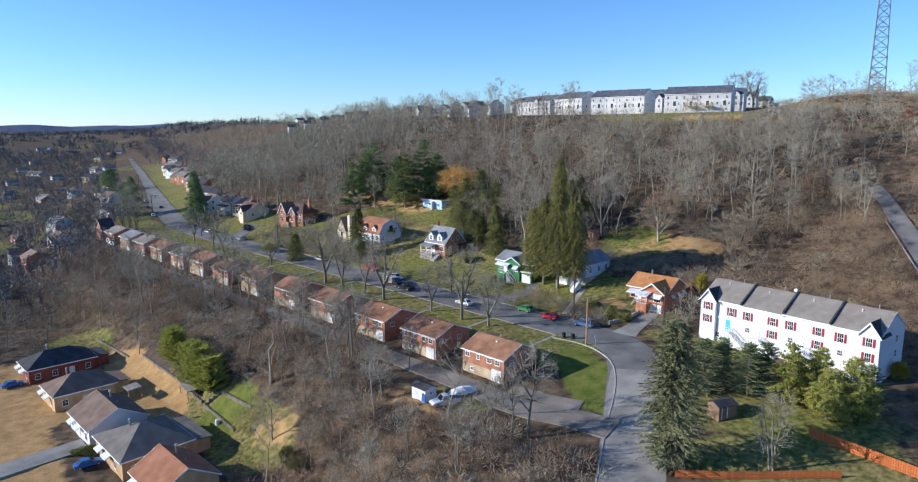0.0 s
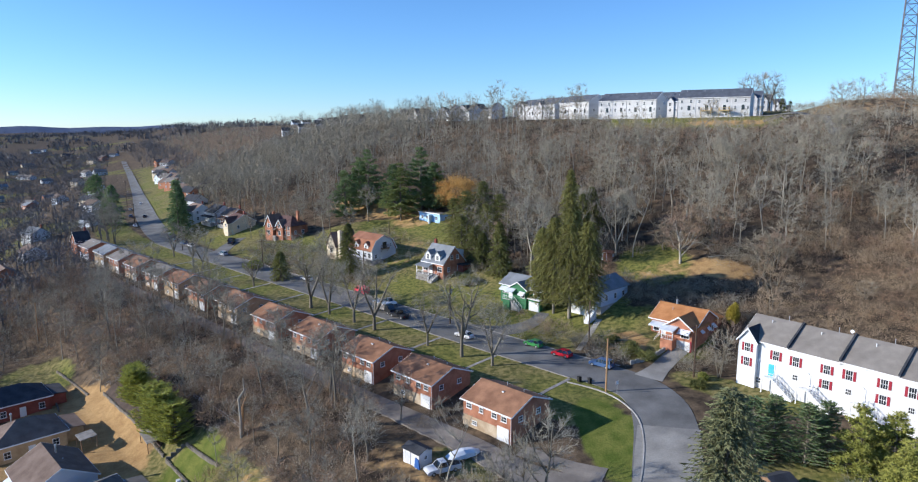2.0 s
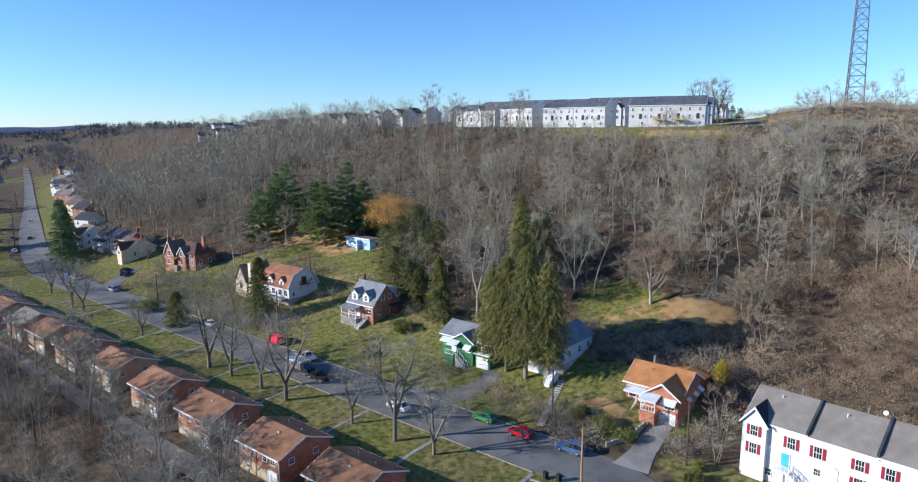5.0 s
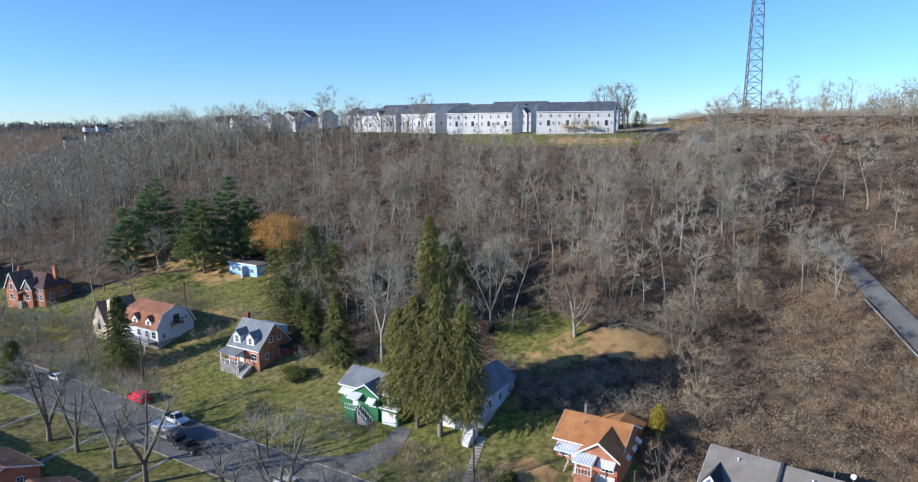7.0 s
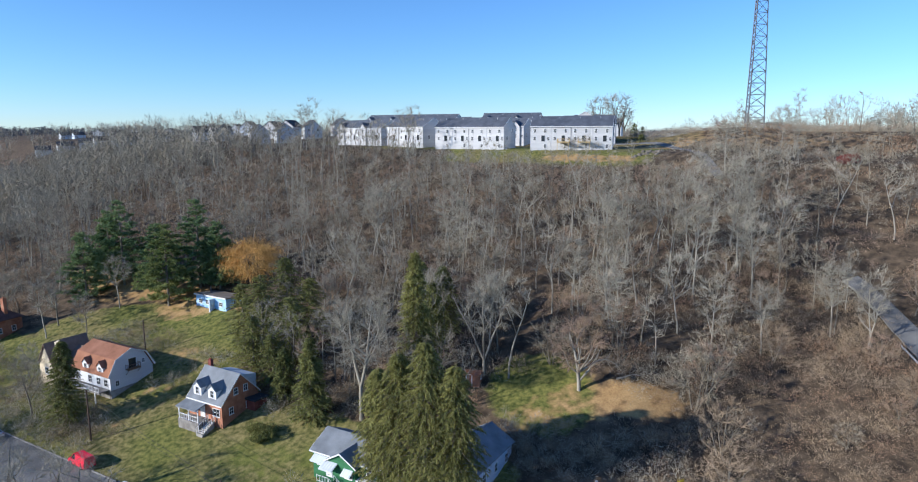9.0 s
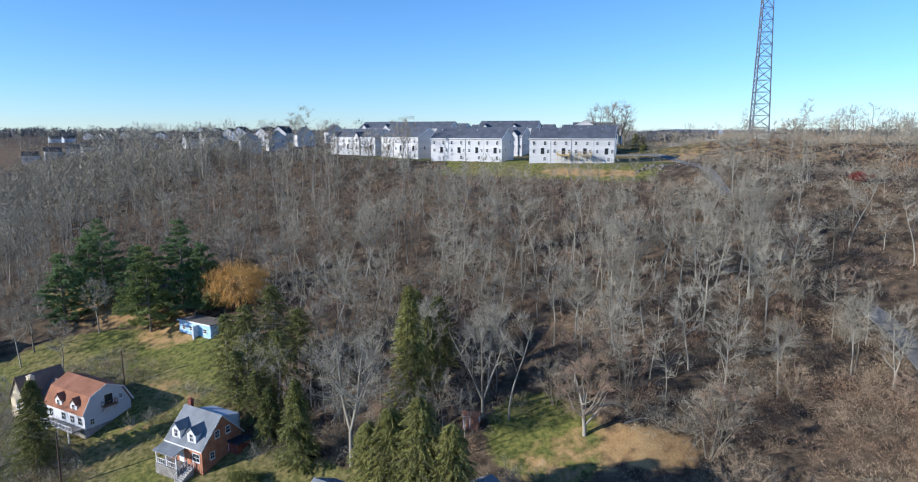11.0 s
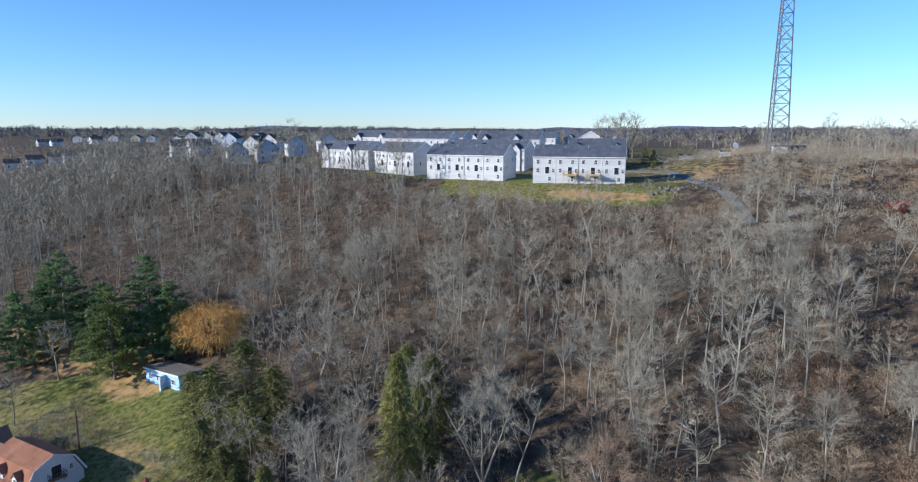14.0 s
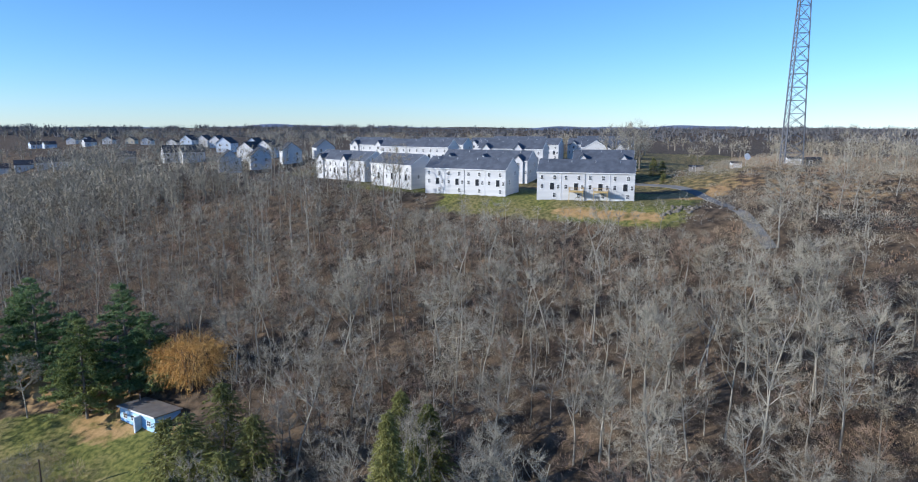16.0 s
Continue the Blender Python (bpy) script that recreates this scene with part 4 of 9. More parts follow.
def gambrel_house():
    w, d, h = 12.0, 9.2, 3.6
    ob = empty("gambrel_house", at_uv(102.2, 27.0, 5.6), "white house with red-brown barn roof, dormers and end balcony", "house")
    out = [(-d / 2, h), (-d / 2 + 1.6, h + 3.0), (0, h + 4.5), (d / 2 - 1.6, h + 3.0), (d / 2, h)]
    part("wall", Shape().prism_x([(-d / 2, 0.2), (d / 2, 0.2), *reversed(out)], -w / 2, w / 2), M_WHITE, ob)
    part("foundation", Shape().box(-w / 2 + 0.03, w / 2 + 0.05, -d / 2 - 0.05, d / 2 + 0.05, -3.0, 0.9), M_STONE, ob, "grey stone foundation")
    up = [(a * 1.055, b + 0.02 if k in (1, 2, 3) else b - 0.12) for k, (a, b) in enumerate(out)]
    top = [(a * 1.06, b + 0.2) for a, b in up]
    part("roof", Shape().prism_x(top[::-1] + up, -w / 2 - 0.25, w / 2 + 0.25), M_ROOF_RED, ob)
    part("fascia", Shape().prism_x(top[::-1] + up, w / 2 + 0.25, w / 2 + 0.3), M_TRIM, ob)
    for x in (-1.6, 3.2):
        dm = part("dormer", Shape().prism_y([(-1.0, h - 0.3), (1.0, h - 0.3), (1.0, h + 1.9), (0, h + 2.8), (-1.0, h + 1.9)], -d / 2 - 0.15, -1.6), M_TRIM, ob, "white gabled dormer", pose(x, 0, 0))
        part("dormer_roof", Shape().prism_y([(-1.22, h + 1.7), (-1.1, h + 1.7), (0, h + 2.72), (1.1, h + 1.7), (1.22, h + 1.7), (0, h + 2.94)], -d / 2 - 0.38, -1.0), M_ROOF_RED, dm)
        window(dm, pose(0, -d / 2 - 0.15, h + 0.45), 0.75, 1.2)
    for x in (-4.6, -0.6, 2.2, 4.6):
        window(ob, at_side("f", w, d, x, 1.6), 1.2, 1.3)
    balcony = part("balcony", Shape().box(w / 2, w / 2 + 1.1, -1.3, 1.3, h + 0.5, h + 0.65), M_WOOD, ob, "dark timber end balcony")
    railing(balcony, w / 2 + 1.05, w / 2 + 1.05, -1.3, 1.3, h + 0.65, 0.9, M_WOOD)
    for y in (-1.25, 1.25):
        railing(balcony, w / 2 + 0.02, w / 2 + 1.05, y, y, h + 0.65, 0.9, M_WOOD)
        part("brace", Shape().tube((w / 2, y, h - 0.5), (w / 2 + 1.0, y, h + 0.5), 0.05, 0.05, 5), M_WOOD, balcony)
    door(ob, at_side("r", w, d, 0.2, h + 0.66), 1.6, 1.9, M_GLASS)
    window(ob, at_side("r", w, d, -3.2, 1.5), 0.7, 1.0)
    window(ob, at_side("r", w, d, 2.6, h + 1.0), 0.5, 0.8)
    wing = part("wing", Shape().prism_y([(-2.6, -2.5), (2.6, -2.5), (2.6, 3.4), (0, 7.4), (-2.6, 3.4)], -d / 2 - 1.2, d / 2 - 2), M_CREAM, ob, "cream gabled wing", pose(-w / 2 - 7.8, 0, 0))
    part("wing_roof", Shape().prism_y([(-3.0, 2.95), (-2.75, 2.95), (0, 7.3), (2.75, 2.95), (3.0, 2.95), (0, 7.65)], -d / 2 - 1.5, d / 2 - 1.7), M_ROOF_BROWN, wing)
    window(wing, pose(0, -d / 2 - 1.2, 1.2), 1.2, 1.3)
    part("link", gable_walls(5.8, d - 2.4, 3.4, 2.6, 2.5), M_CREAM, ob, "", pose(-w / 2 - 2.6, 0, 0))
    part("link_roof", gable_roof(5.8, d - 2.4, 3.4, 2.6, 0.3, 0.0), M_ROOF_BROWN, ob, "", pose(-w / 2 - 2.6, 0, 0))
    chimney(ob, -w / 2 - 4.2, -d / 2 - 0.3, -1.5, 8.2, 1.2, 0.9, M_CREAM)
    for x in (-3.0, 0.6, 4.0):
        part("porch_post", Shape().box(x - 0.09, x + 0.09, -d / 2 - 2.1, -d / 2 - 1.9, -2.4, 0.9), M_TRIM, ob)
    deck = part("deck", Shape().box(-4.5, 5.5, -d / 2 - 2.2, -d / 2 - 0.06, 0.9, 1.1), M_STONE, ob, "raised terrace deck")
    railing(deck, -4.5, 5.5, -d / 2 - 2.15, -d / 2 - 2.15, 1.1)
    return ob


def green_house():
    ob = empty("green_house", at_uv(36.6, 24.4, 4.4), "green sided bungalow with grey roof and white awnings", "house")
    w, d, h, rise = 12.4, 7.6, 4.4, 1.9
    part("wall", gable_walls(w, d, h, rise, 2.5), M_GREEN, ob)
    part("roof", gable_roof(w, d, h, rise, 0.4, 0.35), M_ROOF_SLATE, ob)
    fascia(ob, w, d, h, rise, 0.4, 0.35)
    part("gable_wing", Shape().prism_y([(-2.5, -2), (2.5, -2), (2.5, h), (0, h + 1.35), (-2.5, h)], -d / 2 - 1.2, 0), M_GREEN, ob, "", pose(0.2, 0, 0))
    part("wing_roof", Shape().prism_y([(-2.9, h - 0.22), (-2.9, h - 0.35), (0, h + 1.3), (2.9, h - 0.35), (2.9, h - 0.22), (0, h + 1.5)], -d / 2 - 1.5, 0), M_ROOF_SLATE, ob, "", pose(0.2, 0, 0))
    part("wing_verge", Shape().prism_y([(-2.95, h - 0.42), (0, h + 1.25), (2.95, h - 0.42), (2.95, h - 0.2), (0, h + 1.52), (-2.95, h - 0.2)], -d / 2 - 1.55, -d / 2 - 1.5), M_TRIM, ob, "", pose(0.2, 0, 0))
    window(ob, at_side("f", w, d, -4.4, 2.2), 2.0, 1.2, 2)
    awning(ob, at_side("f", w, d, -4.4, 3.75, 0.02), 3.0, 1.1, 0.6)
    door(ob, at_side("f", w, d, -2.0, 1.6, 1.2), 0.95, 2.05)
    awning(ob, at_side("f", w, d, -1.6, 4.0, 1.2), 2.4, 1.5, 0.6, "door_awning")
    window(ob, at_side("f", w, d, 1.6, 2.3, 1.2), 1.2, 1.1)
    awning(ob, at_side("f", w, d, 1.6, 3.6, 1.22), 1.7, 0.9, 0.6)
    lan = part("landing", Shape().box(-3.0, -0.9, -d / 2 - 2.9, -d / 2 - 1.22, -1.5, 1.5), M_GREEN, ob, "green painted landing")
    railing(lan, -3.0, -0.9, -d / 2 - 2.85, -d / 2 - 2.85, 1.5)
    stairs(ob, pose(-0.9, -d / 2 - 2.1, -0.7, 0, 0, 90), 1.1, 2.1, 2.6, 9, M_CONCRETE)
    part("garage", Shape().box(3.2, 6.6, -d / 2 - 1.0, -d / 2 + 0.1, -2, 2.3), M_GREEN, ob)
    part("garage_roof", Shape().box(3.0, 6.8, -d / 2 - 1.4, -d / 2 + 0.05, 2.3, 2.5), M_TRIM, ob)
    garage_door(ob, pose(4.9, -d / 2 - 1.02, -0.6), 2.5, 2.2)
    window(ob, at_side("f", w, d, 4.8, 2.9), 1.6, 1.0)
    for x in (-2.2, 1.5):
        window(ob, at_side("l", w, d, x, 2.3), 0.8, 1.1)
    vent_pipe(ob, 1.5, 1.0, h + rise * 0.7)
    return ob


def blue_house():
    ob = empty("blue_house", at_uv(19.9, 29.3, 5.2), "pale blue sided two-storey house with blue-grey roof", "house")
    w, d, h, rise = 7.0, 10.8, 5.3, 2.0
    part("wall", Shape().prism_y([(-w / 2, 1.9), (w / 2, 1.9), (w / 2, h), (0, h + rise), (-w / 2, h)], -d / 2, d / 2), M_BLUEGREY, ob)
    part("foundation", Shape().box(-w / 2 + 0.05, w / 2 - 0.05, -d / 2 + 0.05, d / 2 - 0.05, -2.5, 1.92), M_CONCRETE, ob, "grey block basement wall")
    o, k = w / 2 + 0.4, rise / (w / 2)
    part("roof", Shape().prism_y([(-o, h - 0.4 * k), (0, h + rise), (o, h - 0.4 * k), (o, h - 0.4 * k + 0.16), (0, h + rise + 0.18), (-o, h - 0.4 * k + 0.16)], -d / 2 - 0.35, d / 2 + 0.35), M_ROOF_SLATE, ob)
    for x, z in ((-3.4, 2.9), (0.2, 2.9), (3.6, 2.9)):
        window(ob, at_side("r", w, d, x, z), 0.85, 1.2)
    for x in (-2.6, 2.4):
        window(ob, at_side("r", w, d, x, 0.7), 0.7, 0.6)
    window(ob, at_side("f", w, d, -1.9, 3.0), 1.3, 1.2)
    door(ob, at_side("f", w, d, 1.5, 2.2))
    lan = part("landing", Shape().box(0.6, 3.2, -d / 2 - 1.6, -d / 2 - 0.02, 1.9, 2.1), M_TRIM, ob, "white timber landing")
    railing(lan, 0.6, 3.2, -d / 2 - 1.55, -d / 2 - 1.55, 2.1)
    stairs(ob, pose(2.9, -d / 2 - 1.6, -0.4), 1.1, 2.4, 3.2, 11, M_TRIM)
    part("porch_skirt", Shape().box(-3.4, 0.4, -d / 2 - 1.5, -d / 2 - 0.02, -1.0, 1.6), M_TRIM, ob, "white lattice porch skirt")
    vent_pipe(ob, 0.8, 2.0, h + rise * 0.8)
    return ob


def orange_house():
    ob = empty("orange_roof_house", at_uv(-1.2, 27.0, 4.35), "brick bungalow with orange-brown roof and metal awnings", "house")
    w, d, h, rise = 9.6, 8.6, 3.5, 2.25
    part("wall", gable_walls(w, d, h, rise, 2.9), M_BRICK, ob)
    part("roof", gable_roof(w, d, h, rise, 0.5, 0.45), M_ROOF_ORANGE, ob)
    fascia(ob, w, d, h, rise, 0.5, 0.45)
    wing = part("gable_wing", Shape().prism_y([(-2.7, -2.5), (2.7, -2.5), (2.7, h), (0, h + 1.75), (-2.7, h)], -d / 2 - 2.4, 0.4), M_BRICK, ob, "", pose(2.4, 0, 0))
    part("wing_roof", Shape().prism_y([(-3.15, h - 0.33), (-3.15, h - 0.48), (0, h + 1.7), (3.15, h - 0.48), (3.15, h - 0.33), (0, h + 1.9)], -d / 2 - 2.8, 0.4), M_ROOF_ORANGE, wing)
    part("wing_verge", Shape().prism_y([(-3.2, h - 0.55), (0, h + 1.62), (3.2, h - 0.55), (3.2, h - 0.3), (0, h + 1.93), (-3.2, h - 0.3)], -d / 2 - 2.86, -d / 2 - 2.8), M_TRIM, wing)
    porch = part("porch", Shape().box(-0.4, 2.1, -d / 2 - 4.4, -d / 2 - 2.42, -2.0, 0.9), M_BRICK, ob, "brick porch base")
    for x in (-0.3, 1.95):
        part("post", Shape().box(x, x + 0.14, -d / 2 - 4.3, -d / 2 - 4.16, 0.9, 2.7), M_TRIM, porch)
    railing(porch, -0.3, 2.0, -d / 2 - 4.3, -d / 2 - 4.3, 0.9)
    awning(porch, pose(0.85, -d / 2 - 2.42, 3.25), 2.9, 2.3, 0.5, "porch_awning")
    awning(ob, pose(3.7, -d / 2 - 2.42, 2.95), 2.4, 1.1, 0.6)
    window(ob, pose(3.7, -d / 2 - 2.4, 1.3), 1.6, 1.1, 2)
    garage_door(ob, pose(3.4, -d / 2 - 2.42, -1.6), 2.5, 2.1)
    part("garage_post", Shape().box(4.75, 5.08, -d / 2 - 2.44, -d / 2 - 2.38, -1.6, 0.9), M_SHUTTER, ob, "red painted garage reveal")
    awning(ob, at_side("f", w, d, -2.7, 2.75, 0.02), 3.6, 1.7, 0.5, "front_awning")
    door(ob, at_side("f", w, d, -1.8, 0.3))
    window(ob, at_side("f", w, d, -3.6, 0.9), 1.2, 1.2)
    stairs(ob, pose(-1.9, -d / 2 - 0.5, -1.2), 1.4, 1.4, 2.2, 7, M_BRICK)
    for x in (-2.6, 0.4, 3.0):
        window(ob, at_side("r", w, d, x, 1.1), 0.8, 1.2)
        awning(ob, at_side("r", w, d, x, 2.5, 0.02), 1.2, 0.8, 0.6)
    part("rear_wing", Shape().box(-1.0, w / 2, d / 2 - 0.1, d / 2 + 3.0, -1.0, 2.9), M_BRICK_DARK, ob)
    part("rear_roof", Shape().prism_y([(-1.4, 2.9), (w / 2 + 0.4, 2.9), (w / 2 + 0.4, 3.05), (1.9, 4.0), (-1.4, 3.05)], d / 2 - 1.0, d / 2 + 3.3), M_ROOF_ORANGE, ob)
    vent_pipe(ob, -1.6, -1.6, h + rise * 0.6)
    part("chimney", Shape().tube((-3.0, 3.0, h), (-3.0, 3.0, h + 2.6), 0.22, 0.22, 8), M_METAL, ob)
    return ob


cape_house()
gambrel_house()
green_house()
blue_house()
orange_house()


M_SKYBLUE = material("sky_blue_siding", (0.3, 0.52, 0.8), (0.5, 0.68, 0.88), 0.4, 0.7, 0.1, 10, spread=0.04, stretch=(0.3, 0.3, 4))


def trailer_home():
    ob = empty("garden_cottage", pose(-8.0, 243.4, ground(-9.6, 241.8) - 0.2, 0, 0, -45), "small blue cottage with a low pale flat roof", "cottage")
    part("wall", Shape().prism_x([(-2.75, -2.6), (2.75, -2.6), (2.75, 2.5), (-2.75, 3.0)], -5.2, 5.2), M_SKYBLUE, ob)
    part("roof", Shape().prism_x([(-3.1, 3.02), (3.1, 2.5), (3.1, 2.68), (-3.1, 3.22)], -5.5, 5.5), M_ROOF_GREY, ob, "pale felted lean-to roof")
    part("eaves_board", Shape().box(-5.5, 5.5, -3.14, -3.1, 2.9, 3.24), M_TRIM, ob)
    part("wing_wall", Shape().box(0.9, 1.3, -4.2, -2.76, -2.2, 2.6), M_BLUEGREY, ob, "projecting grey-blue screen wall")
    for x in (-3.6, -1.2, 3.4):
        window(ob, pose(x, -2.76, 1.0), 1.0, 0.9)
    door(ob, pose(0.2, -2.76, 0.0))
    window(ob, pose(5.2, 0.0, 1.0, 0, 0, 90), 1.0, 0.9)
    part("flue", Shape().tube((-4.6, 1.2, 2.5), (-4.6, 1.2, 4.2), 0.07, 0.07, 6), M_METAL, ob)
    return ob


trailer_home()


# ---------- plain family houses: far along the street, down in the valley, up on the plateau ----------
def family_house(m, w, d, h, rise, wall, roof, label, hip=False, boards=True, front=(), group="", porch=False, cross=False, chim=False, name="house", category="house"):
    ob = empty(name, m, label, category, group)
    if hip:
        part("wall", Shape().box(-w / 2, w / 2, -d / 2, d / 2, -2.5, h), wall, ob)
        part("roof", hip_roof(w, d, h, rise), roof, ob)
    else:
        part("wall", gable_walls(w, d, h, rise, 2.5), wall, ob)
        part("roof", gable_roof(w, d, h, rise), roof, ob)
        if boards:
            fascia(ob, w, d, h, rise)
    storeys = 2 if h > 4.2 else 1
    for s in range(storeys):
        z = 0.9 + 2.7 * s
        n = max(2, int(w / 3.2))
        for k in range(n):
            x = -w / 2 + w * (k + 0.5) / n
            if s == 0 and k == n // 2:
                door(ob, at_side("f", w, d, x, 0.05))
            else:
                window(ob, at_side("f", w, d, x, z), 1.0, 1.25)
        for side in ("l", "r"):
            for x in (-d / 4, d / 4):
                window(ob, at_side(side, w, d, x, z), 0.85, 1.2)
    if porch:
        p = part("porch", Shape().box(-w / 2, w / 2, -d / 2 - 1.9, -d / 2 - 0.01, -1.5, 0.05), M_CONCRETE, ob)
        part("porch_roof", Shape().prism_x([(-d / 2 - 2.2, 2.3), (-d / 2, 2.75), (-d / 2, 2.9), (-d / 2 - 2.2, 2.45)], -w / 2 - 0.2, w / 2 + 0.2), roof, p)
        for k in range(4):
            x = -w / 2 + 0.2 + (w - 0.4) * k / 3
            part("post", Shape().box(x - 0.07, x + 0.07, -d / 2 - 1.8, -d / 2 - 1.66, 0.05, 2.4), M_TRIM, p)
    if cross:
        g = part("cross_gable", Shape().prism_y([(-w / 5, -2.5), (w / 5, -2.5), (w / 5, h), (0, h + rise * 0.8), (-w / 5, h)], -d / 2 - 1.6, 0), wall, ob, "", pose(w / 5, 0, 0))
        part("gable_roof", Shape().prism_y([(-w / 5 - 0.35, h - 0.3), (-w / 5 - 0.2, h - 0.3), (0, h + rise * 0.8 - 0.08), (w / 5 + 0.2, h - 0.3), (w / 5 + 0.35, h - 0.3), (0, h + rise * 0.8 + 0.14)], -d / 2 - 1.95, 0), roof, g)
        window(g, pose(0, -d / 2 - 1.6, h - 1.6), 1.1, 1.2)
    if chim:
        chimney(ob, w / 2 - 0.6, 0.6, h, h + rise + 1.2)
    return ob


def tudor_house():
    ob = empty("tudor_house", at_uv(156.5, 29.5, None, -38), "red brick house with steep gables, dark brown roofs and tall chimney", "house", "houses up the street")
    part("wall", Shape().box(-6.6, 6.6, -3.8, 3.8, -2.5, 4.2), M_BRICK, ob)
    part("roof", hip_roof(13.2, 7.6, 4.2, 3.2, 0.4, 0.16, 2.6), M_ROOF_MAROON, ob)
    for x, y, hw, top, roof in ((-4.3, -5.4, 2.3, 7.7, M_ROOF_BROWN), (0.9, -4.6, 1.9, 6.2, M_ROOF_BROWN)):
        g = part("front_gable", Shape().prism_y([(-hw, -2.5), (hw, -2.5), (hw, 4.0), (0, top), (-hw, 4.0)], y, 0), M_BRICK, ob, "", pose(x, 0, 0))
        part("gable_roof", Shape().prism_y([(-hw - 0.4, 3.5), (-hw - 0.2, 3.5), (0, top - 0.1), (hw + 0.2, 3.5), (hw + 0.4, 3.5), (0, top + 0.2)], y - 0.3, 0), roof, g)
        part("verge_board", Shape().prism_y([(-hw - 0.42, 3.4), (-hw - 0.2, 3.4), (0, top - 0.2), (hw + 0.2, 3.4), (hw + 0.42, 3.4), (0, top + 0.22)], y - 0.36, y - 0.3), M_TRIM, g)
        window(g, pose(0, y, 3.3), 1.1, 1.4)
        window(g, pose(0, y, 0.7), 1.4, 1.4)
    part("porch", Shape().box(-1.9, -0.4, -5.6, -3.82, -2.0, 0.3), M_STONE, ob)
    part("porch_roof", Shape().prism_x([(-5.9, 2.5), (-3.8, 3.2), (-3.8, 3.35), (-5.9, 2.65)], -2.1, -0.2), M_ROOF_BROWN, ob)
    door(ob, pose(-1.2, -3.82, 0.3))
    for x in (3.2, 5.2):
        window(ob, pose(x, -3.82, 0.9), 1.1, 1.3)
        window(ob, pose(x, -3.82, 2.9), 1.0, 1.1)
    for x in (-1.8, 1.6):
        window(ob, at_side("r", 13.2, 7.6, x, 1.2), 0.9, 1.2)
    chimney(ob, 5.0, 0.8, 4.0, 9.2, 1.0, 0.8, M_BRICK)
    chimney(ob, -6.95, -1.0, -2.0, 8.2, 0.66, 1.0, M_BRICK)
    return ob


tudor_house()

# brick and cream houses farther up the street
for u, v, w, d, h, rise, wall, roof, lab, cross in (
        (190, 26, 8, 10, 3.4, 2.8, M_CREAM, M_ROOF_MAROON, "cream sided house with maroon hipped gable", True),
        (201, 29, 9, 8, 3.8, 2.6, M_BRICK, M_ROOF_BROWN, "brick house with brown roof behind the cream house", False),
        (215, 28, 9, 9, 4.2, 2.8, M_WHITE, M_ROOF_DARK, "white house with dark roof above the street", False),
        (232, 24, 9, 9, 4.8, 2.8, M_WHITE, M_ROOF_BROWN, "white sided house with brown roof", True)):
    vv = v + float(bend(u))
    family_house(at_uv(u, vv), w, d, h, rise, wall, roof, lab, cross=cross, chim=True, porch=not cross, group="houses up the street")

family_house(at_uv(229, -21, None, 45), 5.2, 7.5, 4.4, 3.8, M_BRICK, M_ROOF_DARK, "tall narrow brick house with a steep gable ending the row", chim=True)
rng = random.Random(5)
far_walls = (M_WHITE, M_BRICK, M_CREAM, M_BLUEGREY, M_BRICK_TAN, M_WHITE)
far_roofs = (M_ROOF_DARK, M_ROOF_BROWN, M_ROOF_GREY, M_ROOF_SLATE)
for k in range(11):
    u = 268 + 27 * k
    for v in (31 + rng.uniform(-2, 3),) + ((-18 + rng.uniform(-3, 3),) if k % 2 else ()):
        vv = v + float(bend(u))
        family_house(at_uv(u + rng.uniform(-3, 3), vv, None, -30 if v > 0 else 150), 9, 8.5, 4.8 if rng.random() < 0.6 else 3.2, 2.6, rng.choice(far_walls), rng.choice(far_roofs), "small family house on the far part of the street", group="far street houses", boards=False)
FAR_HOUSES = ((906, -110, 24, M_WHITE), (1122, -131, 16, M_CREAM), (992, -135, 12, M_CREAM), (1482, -145, 26, M_WHITE), (1440, -150, 18, M_WHITE), (996, -36, 12, M_CREAM), (1076, -7, 14, M_WHITE), (1040, -22, 12, M_BRICK), (709, -20, 12, M_BLUEGREY), (740, -34, 12, M_WHITE), (615, -37, 9, M_CREAM),
              (616, -24, 10, M_BRICK), (490, 36, 11, M_WHITE), (424, 37, 11, M_WHITE), (452, 30, 10, M_BLUEGREY), (599, 44, 11, M_WHITE), (640, 40, 11, M_BRICK), (288, -40, 10, M_WHITE), (329, -60, 10, M_BRICK), (820, -80, 12, M_WHITE), (850, -160, 12, M_WHITE), (780, -120, 12, M_CREAM), (1250, -60, 16, M_WHITE), (1320, -90, 16, M_CREAM), (560, -70, 10, M_WHITE), (520, -110, 10, M_CREAM), (640, -150, 11, M_WHITE))
for u, v, w, wall in FAR_HOUSES:
    family_house(at_uv(u, v + float(bend(u)), None, rng.choice((-35, -20, 45))), w, 9, 3.4, 2.6, wall, rng.choice(far_roofs), "distant family house among trees in the valley", group="valley houses", boards=False, chim=True)
for k in range(16):
    u, v = rng.uniform(250, 720), rng.uniform(-260, -18)
    vv = v + float(bend(u))
    family_house(at_uv(u, vv, None, rng.choice((-40, 50, -25))), 10, 8, 3.2, 2.3, rng.choice(far_walls), rng.choice(far_roofs), "distant family house among trees in the valley", hip=rng.random() < 0.3, group="valley houses", boards=False)
